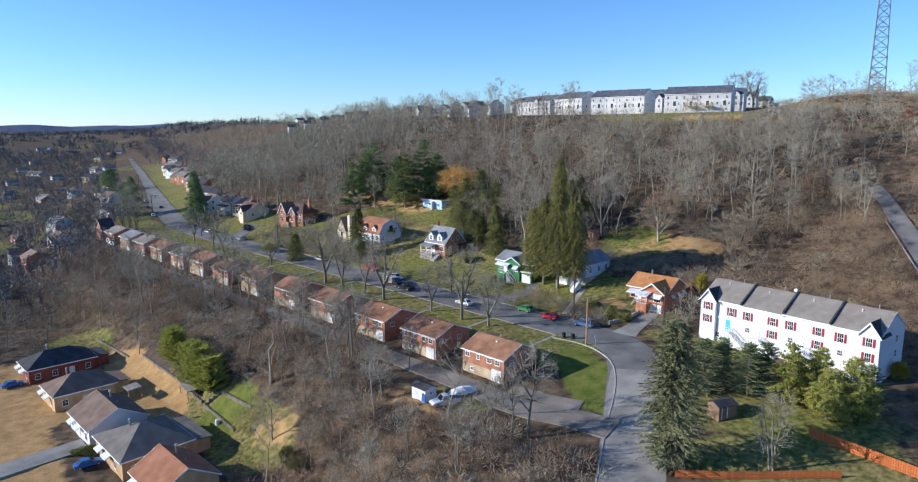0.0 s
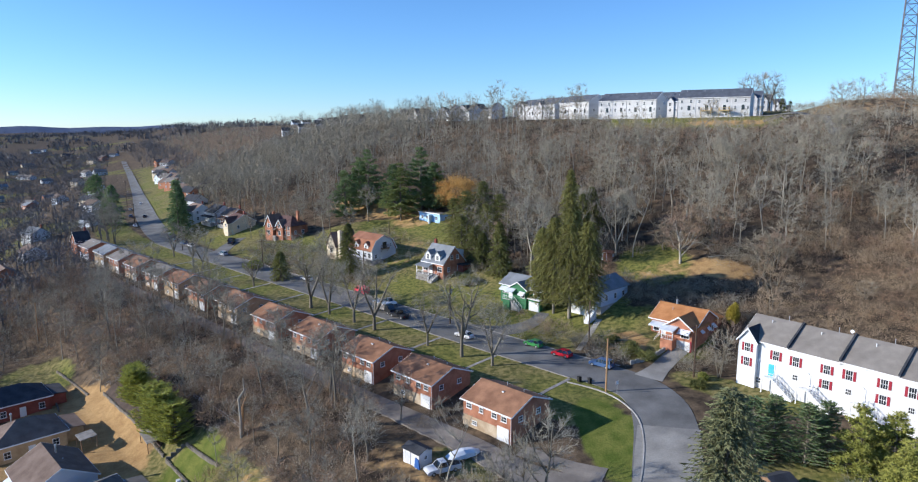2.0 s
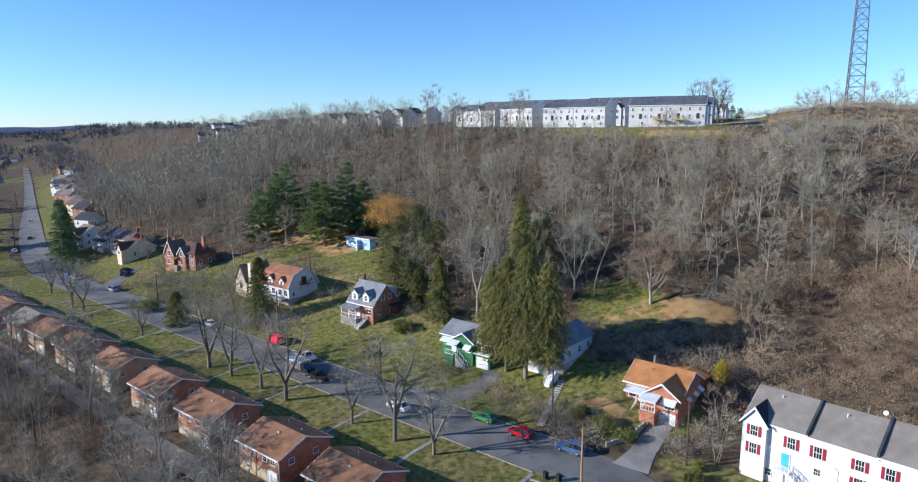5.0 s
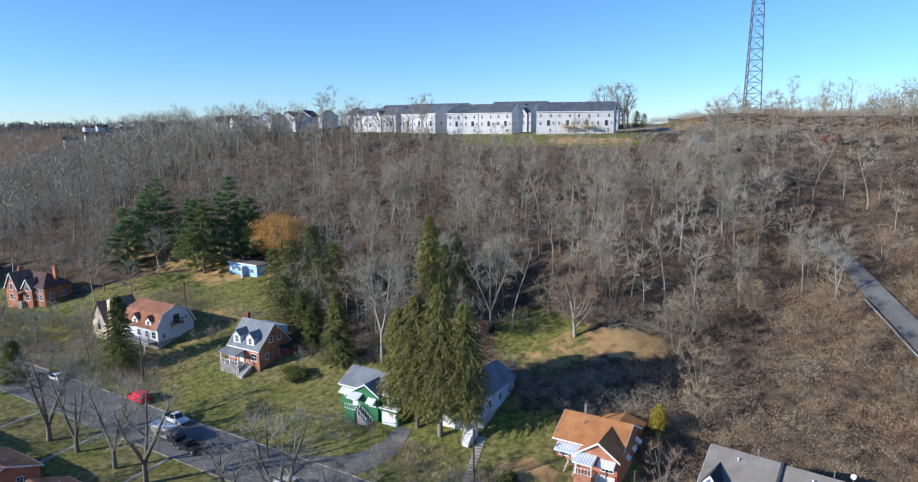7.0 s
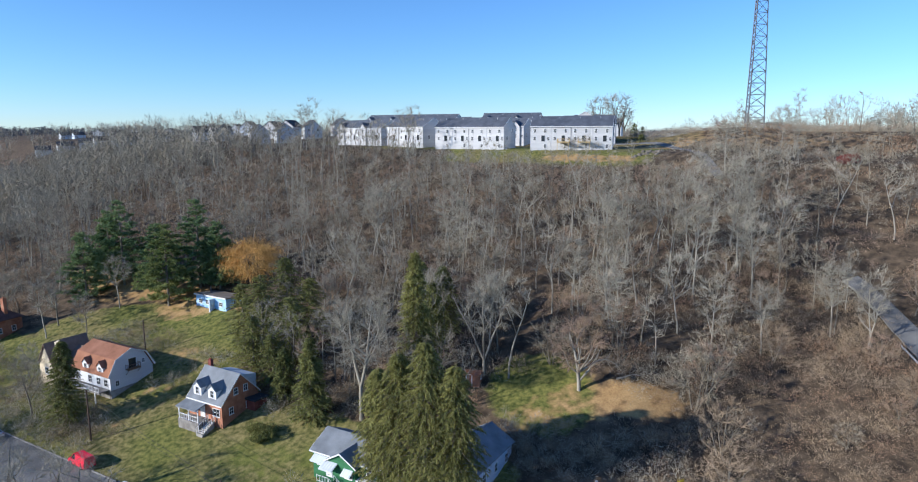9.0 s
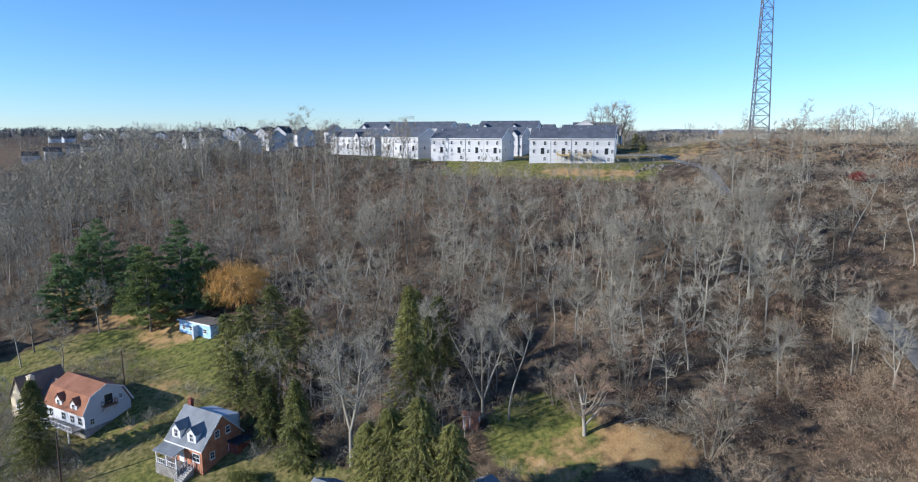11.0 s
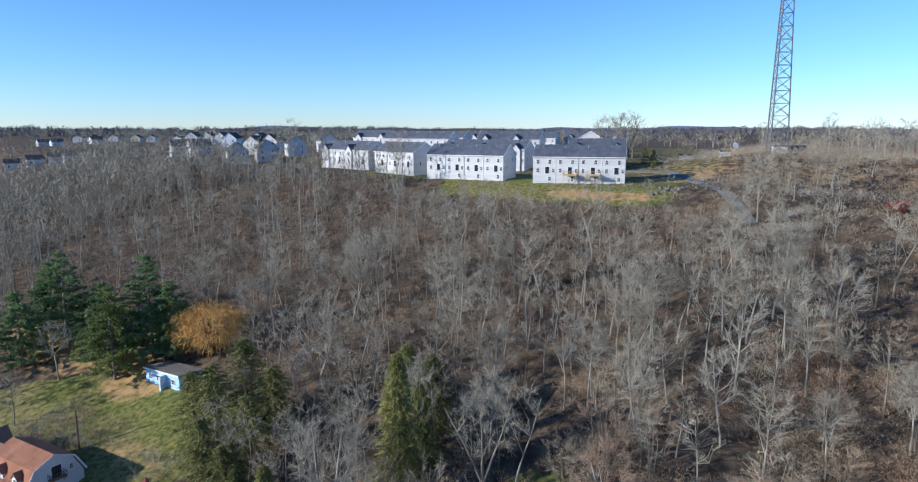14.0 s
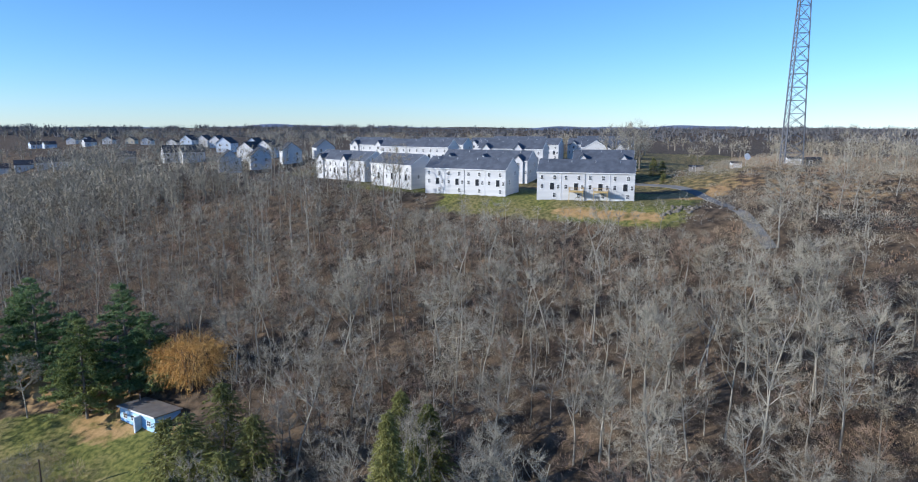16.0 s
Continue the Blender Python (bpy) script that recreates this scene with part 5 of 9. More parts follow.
for u, v, wall, turn in ((228, -48, M_BRICK, -45), (238, -36, M_WHITE, -45), (262, -46, M_WHITE, 45), (205, -66, M_CREAM, 40)):
    family_house(at_uv(u, v, None, turn), 9, 8, 3.4, 2.2, wall, M_ROOF_BROWN, "small house below the row in bare trees", group="valley houses", boards=False)

# houses with yards at the foot of the slope
VALLEY = ((106.0, -70.8, 14.4, 9.2, 45, M_BRICK_DARK, M_ROOF_DARK, "dark brick ranch house with charcoal hip roof", True),
          (84.6, -72.0, 12.0, 9.6, 45, M_BRICK_TAN, M_ROOF_BROWN, "buff brick ranch house with brown hip roof", True),
          (63.6, -72.4, 12.4, 10.6, -45, M_WHITE, M_ROOF_BROWN, "pale house with brown gable roof and awnings", False),
          (47.3, -71.4, 12.2, 14.0, 45, M_BRICK_TAN, M_ROOF_TAUPE, "buff brick house with grey hip roof", True),
          (30.8, -72.4, 11.0, 10.0, -45, M_BRICK_TAN, M_ROOF_RED, "buff brick house with red-brown roof", False))
for u, v, w, d, turn, wall, roof, lab, hip in VALLEY:
    ob = family_house(at_uv(u, v, None, turn), w, d, 3.3, 3.4 if d > 12 else 2.9, wall, roof, lab, hip=hip, group="yard houses")
    vent_pipe(ob, 1.2, 1.5, 5.0)
    if hip:
        a, b = w / 2 + 0.45, d / 2 + 0.45
        for sy in (-1, 1):
            part("eaves_board", Shape().box(-a - 0.03, a + 0.03, min(sy * b, sy * b + sy * 0.04), max(sy * b, sy * b + sy * 0.04), 3.18, 3.42), M_TRIM, ob)
        for sx in (-1, 1):
            part("eaves_board", Shape().box(min(sx * a, sx * a + sx * 0.04), max(sx * a, sx * a + sx * 0.04), -b, b, 3.18, 3.42), M_TRIM, ob)
        wing = part("side_wing", Shape().box(w / 2 - 0.2, w / 2 + 3.2, -d / 2 + 1.0, d / 2 - 1.6, -2.5, 2.9), wall, ob, "", pose(0, 0, 0) if u > 60 else pose(0, -1.0, -0.1))
        part("wing_roof", Shape().prism_y([(w / 2 - 0.2, 3.5), (w / 2 - 0.2, 3.3), (w / 2 + 3.6, 2.85), (w / 2 + 3.6, 3.02)], -d / 2 + 0.6, d / 2 - 1.2), roof, wing)
    part("flue", Shape().tube((-1.8, 1.2, 4.2), (-1.8, 1.2, 7.0), 0.16, 0.16, 8).tube((-1.8, 1.2, 7.0), (-1.8, 1.2, 7.25), 0.24, 0.2, 8), M_METAL, ob)
    side = "f" if turn < 0 else "l"
    for x0 in (-3.0, 0.8):
        awning(ob, at_side(side, w, d, x0, 2.9, 0.02), 2.4, 1.2, 0.6)
ob = empty("back_porch", at_uv(44.5, -64.6, None, -45), "sided back porch with a grey roof", "porch")
part("wall", Shape().box(-3.0, 3.0, -1.4, 1.4, -0.5, 2.6), M_BLUEGREY, ob)
part("roof", Shape().prism_x([(-1.6, 3.3), (-1.6, 3.15), (1.8, 2.6), (1.8, 2.75)][::-1], -3.3, 3.3), M_ROOF_GREY, ob)
window(ob, pose(3.0, 0, 1.0, 0, 0, 90), 1.4, 1.1, 2)
window(ob, pose(-0.6, 1.4, 1.0, 0, 0, 180), 1.4, 1.1, 2)


# ---------- plateau townhouses ----------
def plateau_block(x, y, turn, units, w=6.6, d=11.0, h=7.6, wall=M_SIDING, roof=M_ROOF_STEEL, deck=None, gables=False, lab="white three-storey townhouse block with charcoal roof"):
    ob = empty("plateau_townhouse", pose(x, y, ground(x, y) - 0.2, 0, 0, turn), lab, "townhouse", "townhouses on the plateau")
    n = len(units)
    L = n * w
    part("wall", gable_walls(L, d, h, 3.2, 2.0), wall, ob)
    part("roof", gable_roof(L, d, h, 3.2, 0.35, 0.15), roof, ob)
    fascia(ob, L, d, h, 3.2, 0.35, 0.15)
    for i, kind in enumerate(units):
        cx = -L / 2 + w * (i + 0.5)
        if i:
            part("downpipe", Shape().box(cx - w / 2 - 0.06, cx - w / 2 + 0.06, -d / 2 - 0.1, -d / 2 - 0.01, -0.5, h), M_ROOF_SLATE if i == n // 2 else M_TRIM, ob)
        for z in (0.6, 3.0, 5.5):
            for x0 in (-1.9, 1.6):
                if z == 3.0 and x0 > 0:
                    door(ob, pose(cx + 0.9, -d / 2, 2.7), 1.2, 1.9, M_GLASS)
                    window(ob, pose(cx + 2.6, -d / 2, z), 0.6, 1.1)
                elif not (z == 0.6 and x0 < 0):
                    window(ob, pose(cx + x0, -d / 2, z), 0.72, 1.15)
        if kind == "d":
            dk = part("deck", Shape().box(cx - 0.8, cx + 3.0, -d / 2 - 3.0, -d / 2 - 0.02, 2.35, 2.6), M_DECK, ob, "new timber deck on posts")
            for px in (cx - 0.7, cx + 2.9):
                part("post", Shape().box(px - 0.08, px + 0.08, -d / 2 - 2.95, -d / 2 - 2.79, -1.5, 2.35), M_DECK, dk)
            railing(dk, cx - 0.8, cx + 3.0, -d / 2 - 2.95, -d / 2 - 2.95, 2.6, 0.95, M_DECK)
            for px in (cx - 0.8, cx + 3.0):
                railing(dk, px, px, -d / 2 - 2.95, -d / 2 - 0.1, 2.6, 0.95, M_DECK)
        if kind == "g":
            g = part("front_gable", Shape().prism_y([(-1.8, -1), (1.8, -1), (1.8, h), (0, h + 2.0), (-1.8, h)], -d / 2 - 0.6, 0), wall, ob, "", pose(cx, 0, 0))
            part("gable_roof", Shape().prism_y([(-2.15, h - 0.4), (-1.95, h - 0.4), (0, h + 1.85), (1.95, h - 0.4), (2.15, h - 0.4), (0, h + 2.15)], -d / 2 - 0.9, 0), roof, g)
            for z in (3.0, 5.6):
                window(g, pose(0, -d / 2 - 0.6, z), 1.0, 1.3)
        vent_pipe(ob, cx - 0.8, -1.4, h + 2.5, 0.5)
    for side in ("l", "r"):
        for x0, z in ((-2.5, 3.2), (2.0, 5.6)):
            window(ob, at_side(side, L, d, x0, z), 0.8, 1.3)
    return ob


HB_TURN = -30.3
plateau_block(101.5, 283.0, HB_TURN, "o" "d" "d" "o")
plateau_block(74.8, 306.6, -41, "ooo" "o")
plateau_block(58.2, 331.2, -62, "ooo", w=7.2)
plateau_block(44.5, 364.0, -60, "gogo", w=7.6)
for x, y, turn, units, wall in ((92, 342, -41, "gogog", M_SIDING), (125, 318, -30, "gog", M_SIDING), (110, 366, -35, "gogo", M_SIDING), (78, 398, -40, "ooooo", M_SIDING),
                                (140, 352, 60, "gog", M_SIDING), (120, 400, -38, "gogo", M_SIDING), (158, 380, -30, "oog", M_SIDING)):
    plateau_block(x, y, turn, units, wall=wall)
for k, (x, y, turn) in enumerate(((-2, 412, 8), (10, 428, 8), (24, 440, 8), (40, 446, 8))):
    family_house(pose(x, y, ground(x, y), 0, 0, turn + 90), 11, 9, 5.8, 3.6, M_SIDING, M_ROOF_DARK, "white gabled house with dark roof on the plateau", group="plateau houses", boards=False)
for x, y, turn, wall in ((-139, 560, 20, M_SIDING), (-121, 541, 20, M_SIDING), (-103, 519, 15, M_SIDING), (-91, 503, 20, M_SIDING), (-78, 487, 15, M_SIDING), (-69, 474, 25, M_SIDING), (-59, 498, 10, M_SIDING), (-178, 749, 30, M_BLUEGREY), (-165, 740, 30, M_BLUEGREY), (-158, 782, 80, M_SIDING), (-141, 760, 80, M_SIDING), (-120, 743, 80, M_SIDING), (-103, 745, 80, M_CREAM), (-86, 720, 80, M_SIDING),
                         (-56, 652, 70, M_SIDING), (-44, 640, 70, M_BLUEGREY), (-35, 660, 70, M_SIDING), (-24, 640, 70, M_SIDING), (-51, 765, 80, M_SIDING), (-11, 540, 70, M_BLUEGREY), (5, 467, 60, M_SIDING), (14, 470, 60, M_SIDING), (-35, 492, 20, M_SIDING), (-25, 484, 20, M_SIDING), (6, 520, 70, M_BLUEGREY), (-130, 720, 30, M_SIDING)):
    low = x < -50
    family_house(pose(x, y, ground(x, y), 0, 0, turn), 9 if low else 11, 8 if low else 9, 3.6 if low else 5.6, 2.4 if low else 3.4, wall, M_ROOF_DARK if x % 2 < 1.2 else M_ROOF_SLATE, "white gabled house with dark roof on the plateau" if y < 500 else "distant white house on the plateau", group="plateau houses", boards=False)
for x, y, turn, units in ((150, 440, -38, "gogo"), (182, 430, -34, "gogog"), (128, 452, -40, "gog"), (100, 440, -42, "gogo"), (165, 505, -36, "gogog"), (62, 425, -44, "gog"), (205, 470, -32, "gogo"), (230, 520, -30, "gogog")):
    plateau_block(x, y, turn, units)
for k in range(7):
    x, y = rng.uniform(-330, -180), rng.uniform(560, 900)
    if uv(x, y)[1] - float(bend(uv(x, y)[0])) < 150:
        continue
    family_house(pose(x, y, ground(x, y), 0, 0, rng.choice((10, 100, -20))), 11, 9, 5.6, 3.2, rng.choice((M_SIDING, M_SIDING, M_BLUEGREY, M_CREAM)), rng.choice((M_ROOF_DARK, M_ROOF_SLATE)), "distant white house on the plateau", group="plateau houses", boards=False)


# ---------- paths, drives, walls ----------
tagged(part("driveway", strip([(34.2, 131.6), (37.5, 135.2), (41.0, 139.0), (43.6, 141.6)], 3.6, 0.07, 4, widths=(5.5, 3.8, 3.4, 3.2)), M_OLD_CONCRETE), "pale concrete driveway to the brick bungalow", "driveway", kind="structure")
tagged(part("driveway", strip([(19.6, 164.4), (16.0, 160.6), (10, 159.2), (3, 161.8), (-3, 165.5)], 4.6, 0.07, 4, widths=(2.8, 4.4, 5.2, 5.0, 4.4)), M_ASPHALT), "patched asphalt parking apron below the green house", "driveway", kind="structure")
tagged(part("driveway", strip(street_uv([(178, 20), (174, 13), (168, 7)]), 6, 0.09, 4), M_ASPHALT), "asphalt driveway beside the cream house", "driveway", kind="structure")
tagged(part("driveway", strip([(9.4, 111.5), (13.0, 108.8), (17.0, 106.0), (20.5, 104.0)], 3, 0.1, 4, widths=(2.6, 2.4, 2.8, 3.2)), M_GRAVEL), "gravelly garage apron at the end house", "driveway", kind="structure")
tagged(part("driveway", strip([xy(59.5, -104), xy(59.5, -90), xy(59.5, -78)], 5.4, 0.3, 4, depth=0.6), M_OLD_CONCRETE), "worn concrete driveway between the yard houses", "driveway", kind="structure")
for u_left in ROW_U[:10]:
    tagged(part("path", strip([xy(u_left - 5.4, -15.2), xy(u_left - 5.0, -9), xy(u_left - 5.2, -2.4)], 0.7, 0.05, 2), M_STONE), "narrow grey garden path across the lawn", "path", kind="structure")


def wall_run(points, high=0.5, thick=0.3, name="retaining_wall", mat=None, label="low weathered stone retaining wall"):
    """A low wall of separate blocks along a line on the land."""
    mat = mat or M_STONE_DARK
    line = smooth_line(points, 0.9)
    x, y = points[0]
    ob = empty(name, pose(x, y, ground(x, y)), label, "wall")
    base = Vector((x, y, ground(x, y)))
    rs = random.Random(len(line))
    meshes = [Shape().prism_y([(-0.44, -0.3), (0.44, -0.3), (0.44, high - 0.06 - 0.05 * k), (0.38, high), (-0.38, high), (-0.44, high - 0.06)], -thick / 2, thick / 2).mesh("block", mat) for k in range(3)]
    for a, b in zip(line, line[1:]):
        c = (a + b) / 2
        d = b - a
        part("block", meshes[rs.randrange(3)], None, ob, "", pose(c.x - base.x, c.y - base.y, ground(c.x, c.y) - base.z + rs.uniform(-0.04, 0.04), 0, 0, math.degrees(math.atan2(d.y, d.x)) + rs.uniform(-2, 2)))
    return ob


wall_run([xy(122, -57.4), xy(110, -57.0), xy(99, -56.8)])
wall_run([xy(94, -55.0), xy(84, -55.2), xy(73, -55.3), xy(57, -56.2)])
M_MULCH = material("dark_bark_mulch", (0.05, 0.036, 0.028), (0.1, 0.072, 0.055), 0.6, 0.95, 0.5, 12)
tagged(part("planting_bed", strip([xy(93.5, -53.7), xy(84, -53.9), xy(73, -54.0), xy(60, -54.8)], 2.0, 0.14), M_MULCH), "dark mulched planting bed behind the stone wall", "planting bed", kind="structure")
wall_run([xy(55.4, -56.4), xy(48, -56.7), xy(41.2, -57.0)], 0.6)
wall_run([xy(53.5, -53.3), xy(47, -53.2), xy(41.5, -53.0)], 0.6)
wall_run([xy(55.4, -56.4), xy(53.5, -53.3)], 0.6)
wall_run([(32.5, 137.6), (36.5, 138.6), (40.2, 141.2)], 0.8, 0.3, mat=M_CONCRETE, label="low concrete retaining wall beside the driveway")
wall_run([xy(112, -64), xy(104, -62.5), xy(98, -63)], 0.5, 0.3)

# flight of steps up the bank to the blue house
steps_ob = empty("garden_steps", pose(24.3, 146.0, ground(24.3, 146.0)), "long flight of grey concrete garden steps", "steps")
tread = Shape().box(-0.6, 0.6, -0.24, 0.24, -0.4, 0.1).mesh("step", M_CONCRETE)
for k in range(20):
    x, y = 24.3 + 6.2 * k / 19, 146.0 + 10.6 * k / 19
    part("step", tread, None, steps_ob, "", pose(x - 24.3, y - 146.0, ground(x, y) - ground(24.3, 146.0) + 0.05, 0, 0, -30))


# ---------- utility poles and wires ----------
def utility_pole(x, y, h, mat, label, arm=True, transformer=False, turn=45.0, lean=0.0):
    ob = empty("utility_pole", pose(x, y, ground(x, y), lean, 0, turn), label, "utility pole", "utility poles")
    part("pole", Shape().tube((0, 0, -1), (0, 0, h), 0.19, 0.12, 8), mat, ob)
    if arm:
        part("crossarm", Shape().box(-1.2, 1.2, -0.07, 0.07, h - 0.75, h - 0.6), M_POLE_DARK, ob)
        for x0 in (-1.1, -0.4, 0.4, 1.1):
            part("insulator", Shape().tube((x0, 0, h - 0.6), (x0, 0, h - 0.42), 0.05, 0.03, 6), M_TRIM, ob)
    if transformer:
        part("transformer", Shape().tube((0.38, 0, h - 2.2), (0.38, 0, h - 1.2), 0.24, 0.24, 10).tube((0.38, 0, h - 1.2), (0.38, 0, h - 1.1), 0.24, 0.1, 10), M_METAL, ob, "grey metal transformer drum")
    return ob


POLES = [(25.5, 126.4, 9.6, M_POLE, "tall tan wooden utility pole at the bend", False, False), (26.5, 147.0, 9.5, M_POLE_DARK, "dark wooden utility pole on the bank", False, False),
         (42.2, 130.8, 9.8, M_POLE_DARK, "dark wooden utility pole beside the townhouses", False, False), (-2.0, 165.5, 9.5, M_POLE_DARK, "dark wooden utility pole with transformer", False, True),
         (-27.0, 201.5, 9.5, M_POLE_DARK, "dark wooden utility pole beside the street", False, False), (-22.5, 228.8, 7.5, M_POLE_DARK, "thin dark pole standing on the lawn", False, False),
         (-64.0, 229.0, 9.5, M_POLE_DARK, "dark wooden utility pole beside the street", True, False), (-104, 262, 9.5, M_POLE_DARK, "dark wooden utility pole beside the street", True, False), (-37.5, 126.3, 8.6, M_POLE, "pale broken trunk standing like a pole", False, False),
         (-156, 332, 10, M_POLE_DARK, "far wooden utility pole beside the street", True, False), (-196, 405, 10, M_POLE_DARK, "far wooden utility pole beside the street", True, False), (-235, 482, 10, M_POLE_DARK, "far wooden utility pole beside the street", True, False),
         (-118, 196, 11, M_POLE, "pale wooden pole among valley trees", True, False), (-60.5, 158, 9, M_POLE_DARK, "dark wooden pole in the brush", False, False)]
for p in POLES:
    if "broken" not in p[4]:
        utility_pole(*p)


def wire(a, b, sag, r=0.022):
    a, b = Vector(a), Vector(b)
    s = Shape()
    for k in range(13):
        c = a.lerp(b, k / 12) - Vector((0, 0, sag * 4 * (k / 12) * (1 - k / 12)))
        s.v += [(c.x, c.y, c.z + r), (c.x + r, c.y, c.z - r), (c.x - r, c.y, c.z - r)]
    for k in range(12):
        s.f += [(3 * k + i, 3 * k + (i + 1) % 3, 3 * k + 3 + (i + 1) % 3, 3 * k + 3 + i) for i in range(3)]
    return tagged(part("overhead_wire", s, M_RUBBER), "thin black overhead wire between poles", "wire", "overhead wires")


def pole_top(k, drop=0.3):
    x, y, h = POLES[k][:3]
    return (x, y, ground(x, y) + h - drop)


for i, j in ((0, 1), (1, 3), (3, 4), (4, 6), (6, 7), (0, 2), (7, 9), (9, 10), (10, 11)):
    for drop in (0.3, 1.1):
        wire(pole_top(i, drop), pole_top(j, drop), 0.8)
wire(pole_top(1, 1.6), (30.5, 158.0, 9.5), 0.5)
wire(pole_top(3, 1.6), (12.5, 167.0, 8.6), 0.5)
wire(pole_top(2, 1.6), (44.5, 139.0, 8.0), 0.4)

# a dead trunk below the row
dead = empty("dead_tree", pose(-37.8, 126.2, ground(-37.8, 126.2)), "pale dead tree with a snapped top in brown brush", "tree")
part("trunk", Shape().tube((0, 0, -0.5), (0.25, 0.1, 5.2), 0.24, 0.18, 8).tube((0.25, 0.1, 5.1), (1.1, 0.3, 7.4), 0.18, 0.1, 8), M_POLE, dead)
part("stub", Shape().tube((0.2, 0.1, 4.6), (-0.8, 0.0, 6.1), 0.09, 0.03, 6), M_POLE, dead)


# ---------- fences and rails ----------
def board_fence(points, high=1.6):
    x0, y0 = points[0]
    base = Vector((x0, y0, ground(x0, y0)))
    ob = empty("board_fence", pose(x0, y0, base.z), "orange-stained wooden board fence around the yard", "fence")
    board = Shape().prism_y([(-0.13, 0.05), (0.13, 0.05), (0.13, high - 0.08), (0.07, high), (-0.07, high), (-0.13, high - 0.08)], -0.015, 0.015).mesh("board", M_FENCE)
    post = Shape().box(-0.06, 0.06, 0.02, 0.14, -0.4, high - 0.1).mesh("post", M_FENCE)
    for (xa, ya), (xb, yb) in zip(points, points[1:]):
        n = int(math.hypot(xb - xa, yb - ya) / 0.29)
        turn = math.degrees(math.atan2(yb - ya, xb - xa))
        for k in range(n):
            x, y = xa + (xb - xa) * (k + 0.5) / n, ya + (yb - ya) * (k + 0.5) / n
            m = pose(x - x0, y - y0, ground(x, y) - base.z, 0, 0, turn)
            part("board", board, None, ob, "", m)
            if k % 8 == 0:
                part("post", post, None, ob, "", m)
        for z in (0.4, high - 0.4):
            s = Shape()
            s.tube((xa - x0, ya - y0, ground(xa, ya) - base.z + z), (xb - x0, yb - y0, ground(xb, yb) - base.z + z), 0.05, 0.05, 4)
            part("rail", s, M_FENCE, ob)
    return ob


board_fence([(50.5, 88.8), (54, 84), (58.7, 77.7), (63, 71.5)])
board_fence([(29.5, 83.2), (36, 81.8), (43, 80.8), (50, 79.5)], 1.2)

rail_line = smooth_line([(97.8, 133), (101.0, 144), (104.6, 155.7), (106.3, 162)], 2.0)
guard = empty("guard_rail", pose(*rail_line[0][:2], ground(*rail_line[0][:2])), "galvanised steel guard rail along the hill lane", "guard rail")
gb = Vector((*rail_line[0][:2], ground(*rail_line[0][:2])))
for k, (p, q) in enumerate(zip(rail_line, rail_line[1:])):
    a = Vector((p.x, p.y, ground(p.x, p.y) + 0.75)) - gb
    b = Vector((q.x, q.y, ground(q.x, q.y) + 0.75)) - gb
    part("beam", Shape().tube(a + Vector((0, 0, 0.09)), b + Vector((0, 0, 0.09)), 0.09, 0.09, 5).tube(a - Vector((0, 0, 0.09)), b - Vector((0, 0, 0.09)), 0.09, 0.09, 5), M_METAL, guard)
    part("post", Shape().box(a.x - 0.07, a.x + 0.07, a.y - 0.07, a.y + 0.07, a.z - 1.3, a.z + 0.15), M_WOOD, guard)


# ---------- vehicles ----------
GLASS_CAR = material("tinted_car_glass", (0.012, 0.015, 0.018), (0.02, 0.024, 0.03), 1, 0.06, 0, 4, specular=0.9)
LAMP = material("clear_headlamp", (0.6, 0.6, 0.58), (0.75, 0.75, 0.72), 2, 0.15, 0, 4)
TAIL = material("red_tail_lamp", (0.25, 0.01, 0.01), (0.35, 0.02, 0.02), 2, 0.2, 0, 4)
WHEEL = Shape().tube((0, -0.11, 0), (0, 0.11, 0), 0.33, 0.33, 16).mesh("tyre", M_RUBBER)
RIM = Shape().tube((0, -0.125, 0), (0, 0.125, 0), 0.2, 0.2, 10).mesh("rim", M_METAL)

# length, width, floor to belt, roof height, then the cabin's four x-places at belt and roof
KINDS = {"suv": (4.6, 1.85, 1.02, 1.72, -2.2, 0.95, -2.0, 0.35), "sedan": (4.6, 1.8, 0.9, 1.42, -1.75, 1.05, -1.1, 0.25), "hatch": (4.1, 1.72, 0.92, 1.5, -1.95, 1.05, -1.45, 0.25),
         "van": (5.2, 1.98, 1.15, 2.05, -2.55, 1.7, -2.45, 1.0), "pickup": (5.4, 1.9, 1.02, 1.75, -0.55, 1.15, -0.4, 0.55)}


